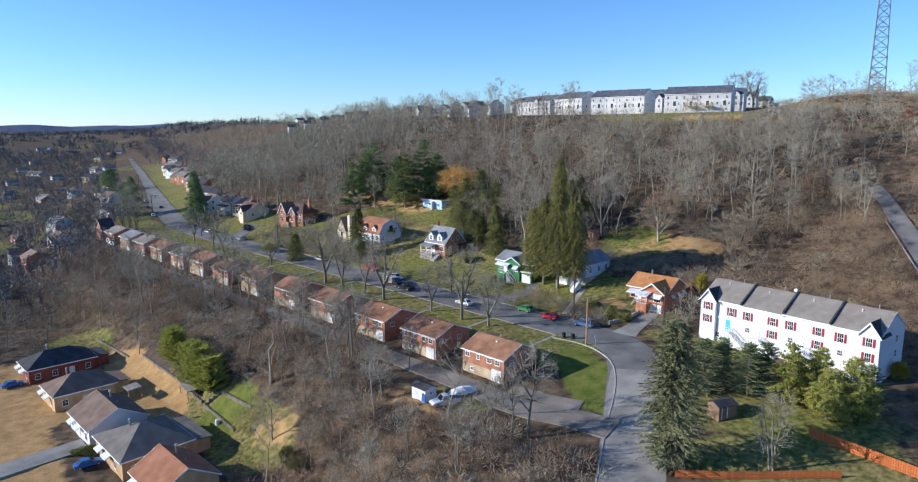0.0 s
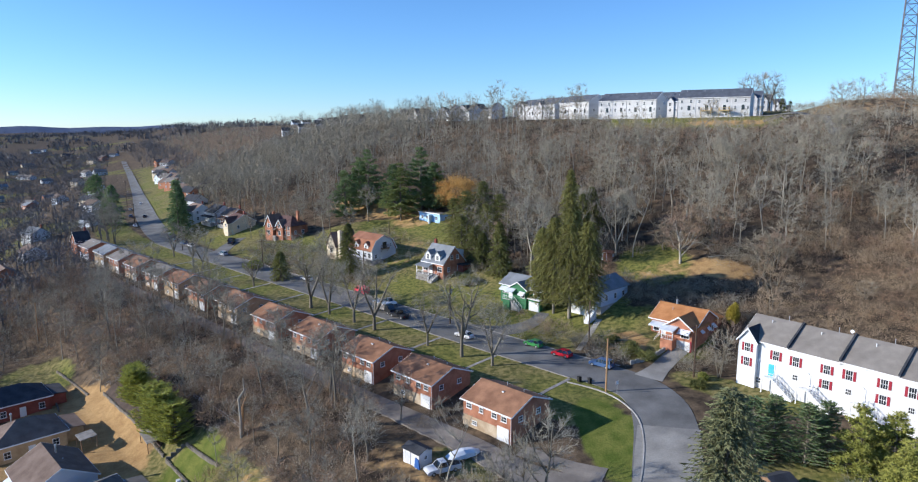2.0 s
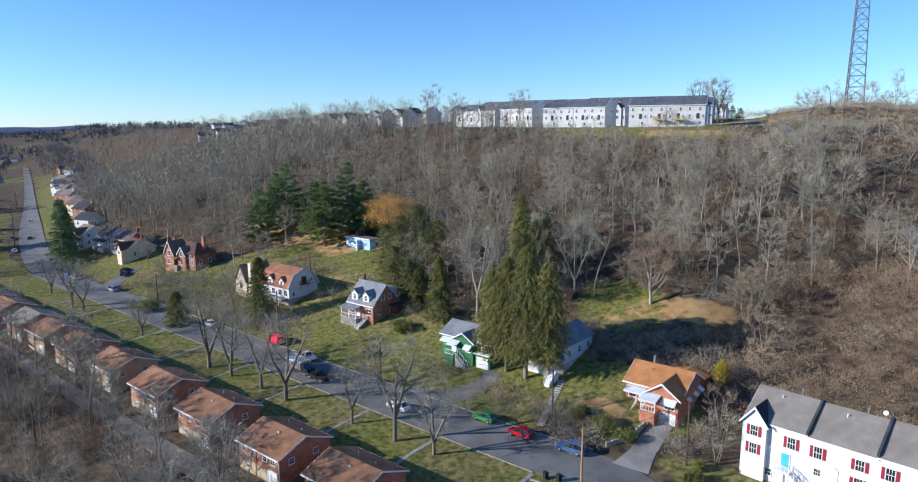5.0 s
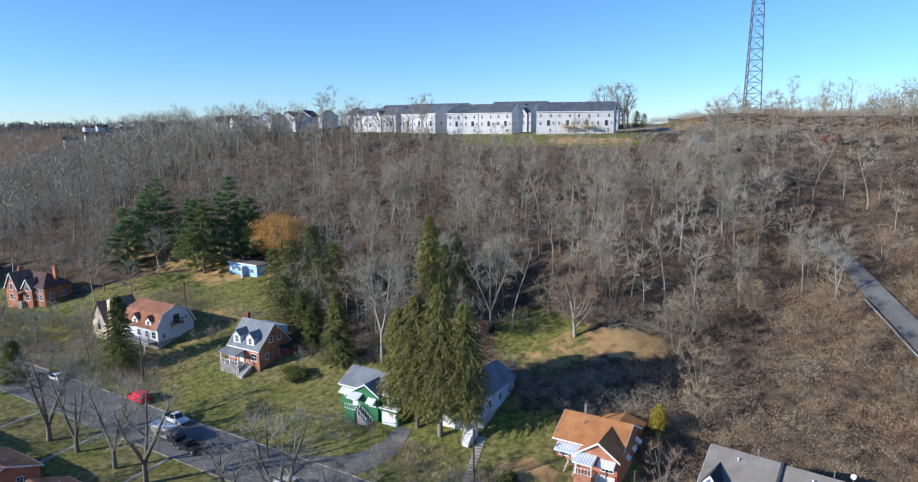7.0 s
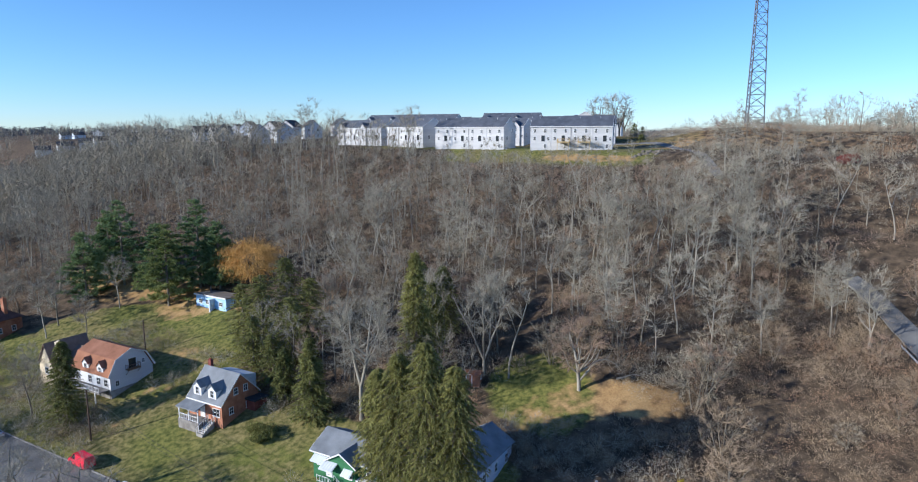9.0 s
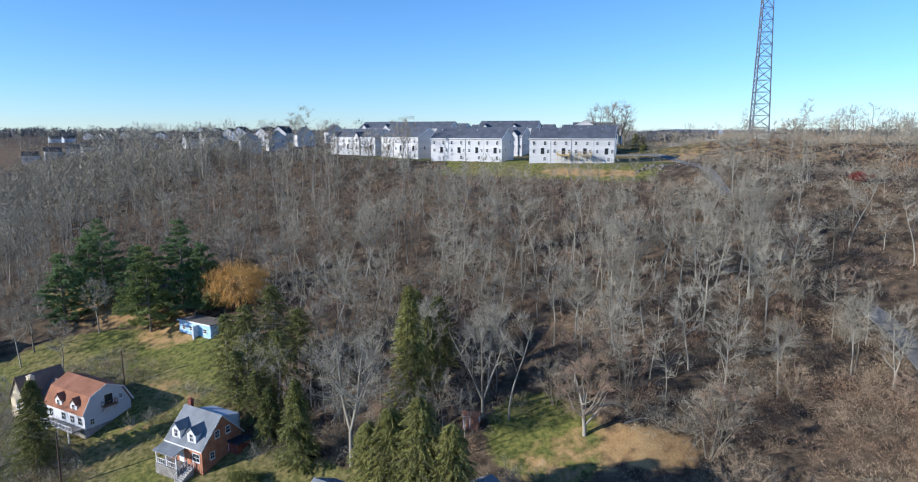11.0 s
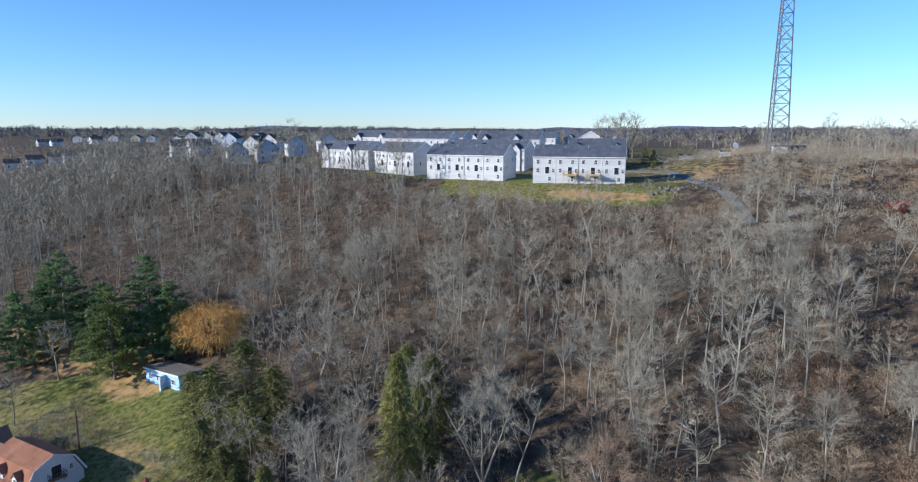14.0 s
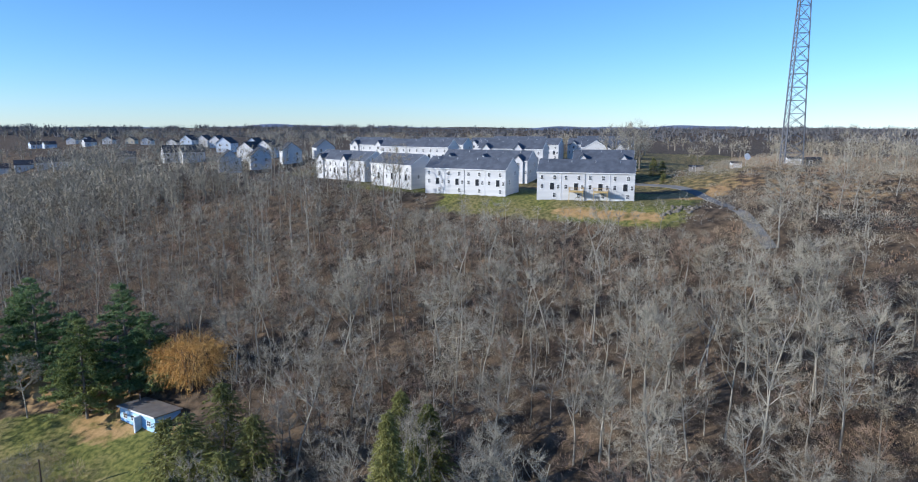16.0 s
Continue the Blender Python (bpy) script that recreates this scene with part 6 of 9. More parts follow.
def vehicle(kind, mat, x, y, turn, label, category="car"):
    L, W, belt, top, b0, b1, r0, r1 = KINDS[kind]
    name = {"van": "van", "pickup": "pickup_truck"}.get(kind, "car")
    ob = empty(name, pose(x, y, ground(x, y) + 0.08, 0, 0, turn), label, category, "parked vehicles")
    h = L / 2
    hood = belt - 0.08
    prof = [(-h, 0.32), (h - 0.1, 0.3), (h, 0.5), (h - 0.04, 0.72), (h - 0.35, hood - 0.06), (b1, belt), (b0, belt), (-h + 0.05, belt - 0.06), (-h, 0.7)]
    if kind == "pickup":
        prof[6:8] = [(b0, belt), (-h + 0.02, belt - 0.02)]
    s = Shape()
    n = len(prof)
    rings = ((-W / 2, 0.94), (-W / 2 + 0.1, 1.0), (W / 2 - 0.1, 1.0), (W / 2, 0.94))
    for yy, k in rings:
        s.v += [(px * (1 - (1 - k) * 0.3), yy, 0.32 + (pz - 0.32) * k) for px, pz in prof]
    for r in range(3):
        s.f += [(r * n + (i + 1) % n, r * n + i, (r + 1) * n + i, (r + 1) * n + (i + 1) % n) for i in range(n)]
    s.f += [tuple(range(n)), tuple(reversed(range(3 * n, 4 * n)))]
    body = part("body", s, mat, ob)
    wb, wt = W / 2 - 0.07, W / 2 - 0.25
    lo = [(b0, -wb, belt - 0.02), (b1, -wb, belt - 0.02), (b1, wb, belt - 0.02), (b0, wb, belt - 0.02)]
    up = [(r0, -wt, top - 0.06), (r1, -wt, top - 0.06), (r1, wt, top - 0.06), (r0, wt, top - 0.06)]
    for i, pane in enumerate(("side_window", "windscreen", "side_window", "rear_window")):
        j = (i + 1) % 4
        inner = [(x0 * 0.96, y0 * 0.94, z0) for x0, y0, z0 in (lo[i], lo[j], up[j], up[i])]
        outer = [lo[i], lo[j], up[j], up[i]]
        g = Shape().poly(*outer).poly(*reversed(inner))
        for e in range(4):
            g.poly(outer[(e + 1) % 4], outer[e], inner[e], inner[(e + 1) % 4])
        part(pane, g, GLASS_CAR, ob, "dark tinted car glass")
    rf = Shape()
    rf.box(r0 - 0.02, r1 + 0.02, -wt - 0.02, wt + 0.02, top - 0.06, top - 0.02).box(r0 + 0.12, r1 - 0.12, -wt + 0.1, wt - 0.1, top - 0.02, top)
    part("roof", rf, mat, ob)
    for i in range(4):
        part("pillar", Shape().tube(lo[i], up[i], 0.05, 0.05, 5), mat, ob)
    if kind in ("suv", "sedan", "hatch", "van"):
        for sy in (-1, 1):
            part("pillar", Shape().tube(((b0 + b1) / 2, sy * wb, belt), ((r0 + r1) / 2, sy * wt, top - 0.06), 0.05, 0.05, 5), mat, ob)
    if kind == "van":
        part("side_panel", Shape().prism_x([(-wb - 0.03, belt), (wb + 0.03, belt), (wt + 0.03, top - 0.04), (-wt - 0.03, top - 0.04)], b0 - 0.02, 0.35), mat, ob)
    if kind == "pickup":
        part("cargo_bed", Shape().box(-h + 0.12, b0 - 0.1, -W / 2 + 0.14, W / 2 - 0.14, belt - 0.1, belt + 0.02), M_RUBBER, ob, "dark open cargo bed")
    for sx in (-h * 0.62, h * 0.64):
        for sy in (-1, 1):
            w = part("wheel", WHEEL, None, ob, "", pose(sx, sy * (W / 2 - 0.1), 0.33))
            part("rim", RIM, None, w)
    for sy in (-1, 1):
        part("headlight", Shape().box(h - 0.22, h - 0.02, sy * (W / 2 - 0.32) - 0.16, sy * (W / 2 - 0.32) + 0.16, 0.62, 0.76), LAMP, ob)
        part("tail_light", Shape().box(-h - 0.02, -h + 0.08, sy * (W / 2 - 0.2) - 0.1, sy * (W / 2 - 0.2) + 0.1, 0.68, 0.9), TAIL, ob)
        part("mirror", Shape().box(b1 - 0.35, b1 - 0.2, sy * W / 2 - 0.08 if sy < 0 else W / 2 - 0.06, sy * W / 2 + 0.06 if sy < 0 else W / 2 + 0.1, belt, belt + 0.14), mat, ob)
    part("bumper", Shape().box(h - 0.12, h + 0.03, -W / 2 + 0.1, W / 2 - 0.1, 0.36, 0.52), M_RUBBER, ob)
    return ob


P_BLUE = paint("steel_blue_paint", (0.07, 0.135, 0.28))
P_RED = paint("bright_red_paint", (0.55, 0.012, 0.03))
P_VANRED = paint("signal_red_paint", (0.78, 0.008, 0.045))
P_GREEN = paint("lime_green_paint", (0.06, 0.28, 0.07))
P_WHITE = paint("white_car_paint", (0.72, 0.72, 0.72))
P_BLACK = paint("black_car_paint", (0.02, 0.022, 0.028))
P_SILVER = paint("silver_car_paint", (0.42, 0.43, 0.45))
P_SKY = paint("mid_blue_paint", (0.05, 0.14, 0.42))
along = 135.0
for kind, mat, u, v, turn, lab in (("suv", P_BLUE, 4.6, 6.1, 140, "steel blue estate car parked at the kerb"), ("hatch", P_RED, 13.4, 5.6, 139, "bright red hatchback parked at the kerb"), ("hatch", P_GREEN, 21.2, 6.4, 136, "lime green hatchback parked at the kerb"),
                                   ("sedan", P_WHITE, 36.0, 1.0, 135, "white saloon on the street"), ("pickup", P_WHITE, 68.6, 6.2, -46, "white pickup truck parked beside the street"),
                                   ("van", P_VANRED, 82.6, 8.2, 131, "bright red van parked on the verge"), ("sedan", P_WHITE, 107.5, 6.4, 135, "white saloon parked beside the street"),
                                   ("suv", P_SILVER, 163.5, 6.6, 135, "silver estate car parked up the street"), ("sedan", P_BLACK, 175, 15.5, 90, "black car on the driveway"), ("sedan", P_BLACK, 178.5, 17.0, 90, "black car on the driveway"), ("sedan", P_WHITE, 190, 5.5, 135, "white car far up the street"), ("hatch", P_BLUE, 197, 5.5, 135, "blue car far up the street"), ("suv", P_BLACK, 206, 5.0, 135, "black car far up the street")):
    vv = v + float(bend(u))
    x, y = xy(u, vv)
    vehicle(kind, mat, x, y, turn, lab, {"van": "van", "pickup": "truck"}.get(kind, "car"))
for k, (u, v, m) in enumerate(((262, 1.2, P_WHITE), (290, 8.5, P_BLACK), (300, 2.2, P_BLUE), (330, 3.0, P_SILVER), (352, 9.5, P_WHITE))):
    x, y = xy(u, v + float(bend(u)))
    vehicle("sedan", m, x, y, 118, "distant parked car on the street")
vehicle("sedan", P_SKY, -104.4, 145.9, 45, "blue saloon parked in front of a yard house")
vehicle("sedan", P_SKY, -66.2, 109.0, 40, "blue saloon parked beside the hedge")
vehicle("pickup", P_WHITE, -2.4, 107.2, 205, "old white pickup truck in the back yard", "truck")


def box_trailer():
    x, y = xy(65.0, 1.4)
    ob = empty("box_trailer", pose(x, y, ground(x, y) + 0.1, 0, 0, 135), "grey box truck with a pale roof on the street", "truck", "parked vehicles")
    part("cargo_box", Shape().prism_x([(-1.15, 0.9), (1.15, 0.9), (1.15, 2.3), (-1.15, 2.3)], -2.2, 2.6), M_STONE, ob)
    part("box_roof", Shape().prism_x([(-1.18, 2.3), (1.18, 2.3), (1.0, 2.42), (-1.0, 2.42)], -2.25, 2.65), M_ALU, ob, "pale metal box roof")
    part("cab", Shape().prism_y([(-4.2, 0.45), (-2.3, 0.45), (-2.3, 2.2), (-3.0, 2.2), (-3.5, 1.4), (-4.2, 1.25)], -1.0, 1.0), P_BLACK, ob, "dark truck cab")
    part("windscreen", Shape().prism_y([(-3.56, 1.4), (-3.46, 1.4), (-3.02, 2.1), (-3.1, 2.1)], -0.85, 0.85), GLASS_CAR, ob)
    part("chassis", Shape().box(-2.3, 2.5, -0.5, 0.5, 0.5, 0.9), M_RUBBER, ob)
    for sx in (-3.3, 1.5):
        for sy in (-0.95, 0.95):
            w = part("wheel", WHEEL, None, ob, "", pose(sx, sy, 0.33))
            part("rim", RIM, None, w)
    return ob


box_trailer()
x, y = xy(58.0, 1.0)
ob = vehicle("pickup", P_BLACK, x, y, 135, "dark pickup truck parked behind the box truck", "truck")

# covered boat trailer and shed behind the end house
boat = empty("covered_boat", pose(0.6, 110.2, ground(0.6, 110.2), 0, 0, 25), "boat under a silver tarpaulin on a trailer", "boat")
hull = Shape()
sec = [(-2.6, 0.75, 0.75), (-1.6, 1.05, 1.35), (0.0, 1.1, 1.6), (1.6, 0.95, 1.4), (2.7, 0.25, 1.0)]
for px, hw, hz in sec:
    hull.v += [(px, -hw, 0.55), (px, -hw * 0.95, hz * 0.75), (px, -hw * 0.35, hz), (px, hw * 0.35, hz), (px, hw * 0.95, hz * 0.75), (px, hw, 0.55)]
for r in range(4):
    hull.f += [(r * 6 + i, r * 6 + (i + 1) % 6, r * 6 + 6 + (i + 1) % 6, r * 6 + 6 + i) for i in range(6)]
hull.f += [(5, 4, 3, 2, 1, 0), tuple(range(24, 30))]
part("tarpaulin", hull, M_ALU, boat, "wrinkled silver tarpaulin")
part("trailer", Shape().box(-2.4, 3.4, -0.08, 0.08, 0.38, 0.5).box(-1.0, 0.4, -0.9, 0.9, 0.35, 0.45), M_METAL, boat)
for sy in (-0.95, 0.95):
    part("wheel", WHEEL, None, boat, "", pose(-0.4, sy, 0.3))


def shed(x, y, w, d, h, turn, wall, roof, label, tarp=False):
    ob = empty("garden_shed", pose(x, y, ground(x, y), 0, 0, turn), label, "shed")
    part("wall", gable_walls(w, d, h, 0.5, 0.8), wall, ob)
    part("roof", gable_roof(w, d, h, 0.5, 0.2, 0.2, 0.08), roof, ob)
    door(ob, at_side("f", w, d, -w / 5, 0.0), 0.9, 1.85, wall)
    window(ob, at_side("r", w, d, 0.0, 1.0), 0.5, 0.5)
    if tarp:
        part("tarpaulin", Shape().prism_y([(w / 2 - 0.8, 0.0), (w / 2 + 0.35, -0.1), (w / 2 + 0.1, 1.3), (w / 2 - 0.6, 1.5)], -d / 2 - 0.25, -d / 2 - 0.05), P_SKY, ob, "blue tarpaulin leaning on the wall")
    return ob


shed(-6.2, 110.4, 3.6, 2.6, 2.1, -45, M_WHITE, M_ROOF_DARK, "white garden shed with dark roof in the brush", True)
shed(41.0, 96.6, 3.4, 2.6, 2.0, 20, M_WOOD, M_ROOF_DARK, "small brown wooden garden shed with dark roof under conifers")
shed(38.4, 184.5, 2.6, 2.2, 1.9, -30, M_BRICK, M_ROOF_RED, "small red brick outbuilding on the clearing")
shed(-53.0, 120.2, 2.2, 1.6, 1.6, -45, M_WHITE, M_METAL, "small pale garden shed behind a yard house")



def shelter(x, y, w, d, h, turn, roof, label):
    """A flat roof on four posts."""
    ob = empty("garden_shelter", pose(x, y, ground(x, y), 0, 0, turn), label, "shelter")
    part("roof", Shape().prism_x([(-d / 2, h), (d / 2, h + 0.25), (d / 2, h + 0.37), (-d / 2, h + 0.12)], -w / 2, w / 2), roof, ob)
    for sx in (-w / 2 + 0.15, w / 2 - 0.15):
        for sy in (-d / 2 + 0.15, d / 2 - 0.15):
            part("post", Shape().box(sx - 0.06, sx + 0.06, sy - 0.06, sy + 0.06, -0.5, h + 0.02), M_WOOD, ob)
    return ob


shelter(-58.6, 135.4, 6.0, 2.6, 1.5, -52, M_STONE, "low grey lean-to roof beside the yard wall")
shelter(-72.6, 138.4, 3.6, 3.0, 2.3, -45, M_STONE, "grey flat patio roof behind a yard house")


def pipe_fence(points, high=1.1):
    """Posts with two rails."""
    x0, y0 = points[0]
    base = Vector((x0, y0, ground(x0, y0)))
    ob = empty("pipe_fence", pose(x0, y0, base.z), "thin grey pipe fence along the brushy bank", "fence", "pipe fences")
    line = smooth_line(points, 2.4)
    tops = [Vector((p.x, p.y, ground(p.x, p.y) + high)) - base for p in line]
    for t in tops:
        part("post", Shape().tube(t - Vector((0, 0, high + 0.3)), t, 0.045, 0.045, 6), M_METAL, ob)
    for a, b in zip(tops, tops[1:]):
        for drop in (0.05, 0.6):
            part("rail", Shape().tube(a - Vector((0, 0, drop)), b - Vector((0, 0, drop)), 0.035, 0.035, 5), M_METAL, ob)
    return ob


pipe_fence([xy(63, -47.5), xy(51, -47.4), xy(41, -47.6)])
pipe_fence([xy(95, -54.2), xy(93.5, -52.4), xy(88, -51.8)])
barrel_at = xy(47, -57.6)
ob = empty("garden_barrel", pose(*barrel_at, ground(*barrel_at)), "white plastic barrel beside the terrace wall", "barrel")
part("drum", Shape().tube((0, 0, -0.1), (0, 0, 0.5), 0.4, 0.46, 12).tube((0, 0, 0.5), (0, 0, 1.0), 0.46, 0.38, 12), M_TRIM, ob)
part("lid", Shape().tube((0, 0, 1.0), (0, 0, 1.06), 0.4, 0.36, 12), M_ALU, ob)

# wheelie bins and a sign at the kerb
for bx, by in ((21.7, 130.9), (23.4, 130.0)):
    ob = empty("wheelie_bin", pose(bx, by, ground(bx, by) + 0.02, 0, 0, 25), "black plastic wheelie bin at the kerb", "bin", "bins at the kerb")
    part("tub", Shape().prism_y([(-0.24, 0.08), (0.24, 0.08), (0.3, 0.95), (-0.3, 0.95)], -0.3, 0.3), M_RUBBER, ob)
    part("lid", Shape().prism_y([(-0.34, 0.95), (0.34, 0.95), (0.3, 1.03), (-0.3, 1.05)], -0.33, 0.33), M_RUBBER, ob)
    for sx in (-0.2, 0.2):
        part("wheel", Shape().tube((sx - 0.03, 0.3, 0.1), (sx + 0.03, 0.3, 0.1), 0.1, 0.1, 8), M_RUBBER, ob)
ob = empty("street_sign", pose(27.2, 125.6, ground(27.2, 125.6), 0, 0, 20), "small square street sign on a metal post", "sign")
part("post", Shape().tube((0, 0, -0.3), (0, 0, 2.3), 0.035, 0.035, 6), M_METAL, ob)
part("plate", Shape().box(-0.3, 0.3, -0.04, -0.01, 1.7, 2.3), M_TRIM, ob)


# ---------- mast and huts on the plateau ----------
M_MAST = material("weathered_grey_mast_paint", (0.10, 0.105, 0.12), (0.17, 0.175, 0.19), 0.5, 0.7, 0.05, 8)


def lattice_mast(x, y, h=78.0, wide=5.6):
    z0 = ground(x, y)
    ob = empty("lattice_mast", pose(x, y, z0), "tall grey three-legged lattice radio mast", "mast")
    feet = [Vector((math.cos(radians(a)), math.sin(radians(a)), 0)) * wide / math.sqrt(3) for a in (90, 210, 330)]
    n = 18
    for k, f in enumerate(feet):
        part("leg", Shape().tube(f - Vector((0, 0, 1)), f * 0.35 + Vector((0, 0, h)), 0.26, 0.16, 6), M_MAST, ob)
    for k in range(n):
        f0, f1 = 1 - 0.65 * k / n, 1 - 0.65 * (k + 1) / n
        za, zb = h * k / n, h * (k + 1) / n
        for i in range(3):
            a, b = feet[i] * f0 + Vector((0, 0, za)), feet[(i + 1) % 3] * f1 + Vector((0, 0, zb))
            c, d = feet[(i + 1) % 3] * f0 + Vector((0, 0, za)), feet[i] * f1 + Vector((0, 0, zb))
            for e0, e1 in ((a, b), (c, d), (d, b)):
                part("brace", Shape().tube(e0, e1, 0.09, 0.09, 4), M_MAST, ob)
    return ob


lattice_mast(185.0, 300.0, 78.0, 7.6)
for x, y, w, d, h, wall, lab in ((194, 308, 4.5, 3, 2.2, M_WHITE, "small white equipment hut beside the radio mast"), (198, 303.5, 5, 3, 2.4, M_ROOF_DARK, "dark equipment hut beside the radio mast"), (180.5, 321, 3.6, 2.6, 1.9, M_WHITE, "low white hut beside the dish antenna"), (168, 327, 5, 2.4, 1.7, M_STONE, "low pale storage hut on the plateau")):
    shed(x, y, w, d, h, -25, wall, M_ROOF_DARK, lab)
ob = empty("dish_antenna", pose(183.5, 319.5, ground(183.5, 319.5)), "white dish antenna on a short mast", "antenna")
part("mast", Shape().tube((0, 0, -0.3), (0, 0, 3.5), 0.1, 0.1, 6), M_METAL, ob)
part("dish", Shape().tube((0, -0.2, 3.6), (0, -0.7, 3.8), 0.2, 1.3, 16), M_TRIM, ob)

# heap of rubble at the plateau's edge
rs_ = random.Random(3)
for k in range(40):
    x, y = 114.5 + rs_.gauss(0, 4.6), 256.6 + rs_.gauss(0, 1.7)
    s, r = Shape(), rs_.uniform(0.3, 0.9)
    q = [(rs_.uniform(0.7, 1.1) * r * math.cos(a), rs_.uniform(0.7, 1.1) * r * math.sin(a)) for a in np.linspace(0, 2 * np.pi, 7)[:-1]]
    n = len(s.v)
    s.v += [(px, py, -0.2) for px, py in q] + [(px * 0.6, py * 0.6, r * rs_.uniform(0.5, 0.9)) for px, py in q]
    s.f += [(i, (i + 1) % 6, 6 + (i + 1) % 6, 6 + i) for i in range(6)] + [tuple(range(6, 12)), tuple(reversed(range(6)))]
    tagged(part("boulder", s, M_STONE_DARK, None, "", pose(x, y, ground(x, y), 0, 0, rs_.uniform(0, 360))), "broken grey boulder in a rubble heap", "boulder", "rubble heap")


# ---------- trees and brush ----------
def tubes(segs, sides):
    """Tapered tubes for rows of p0, p1, r0, r1."""
    a = np.array([s[0] for s in segs], float)
    b = np.array([s[1] for s in segs], float)
    r = np.array([(s[2], s[3]) for s in segs], float)
    d = b - a
    d /= np.linalg.norm(d, axis=1, keepdims=True) + 1e-9
    ref = np.where(np.abs(d[:, 2:3]) > 0.9, (1.0, 0, 0), (0, 0, 1.0))
    s = np.cross(d, ref)
    s /= np.linalg.norm(s, axis=1, keepdims=True)
    t = np.cross(d, s)
    ang = np.arange(sides) * 2 * np.pi / sides
    ring = np.cos(ang)[None, :, None] * s[:, None] + np.sin(ang)[None, :, None] * t[:, None]
    v = np.stack([a[:, None] + ring * r[:, 0, None, None], b[:, None] + ring * r[:, 1, None, None]], 1).reshape(-1, 3)
    k = np.arange(sides)
    f = np.concatenate([np.stack([k, (k + 1) % sides, sides + (k + 1) % sides], 1), np.stack([k, sides + (k + 1) % sides, sides + k], 1)])
    return v, (np.arange(len(segs))[:, None, None] * sides * 2 + f[None]).reshape(-1, 3)


def slivers(a, b, width, rs):
    """One slender triangle for every twig or needle spray from a to b."""
    a, b = np.asarray(a, float), np.asarray(b, float)
    d = b - a
    side = np.cross(d, rs.normal(size=a.shape))
    side *= np.asarray(width).reshape(-1, 1) / (np.linalg.norm(side, axis=1, keepdims=True) + 1e-9) / 2
    v = np.stack([a - side, a + side, b], 1).reshape(-1, 3)
    return v, np.arange(len(v)).reshape(-1, 3)


def join(*pieces):
    vs, fs, n = [], [], 0
    for v, f in pieces:
        vs.append(v)
        fs.append(f + n)
        n += len(v)
    return np.concatenate(vs), np.concatenate(fs)


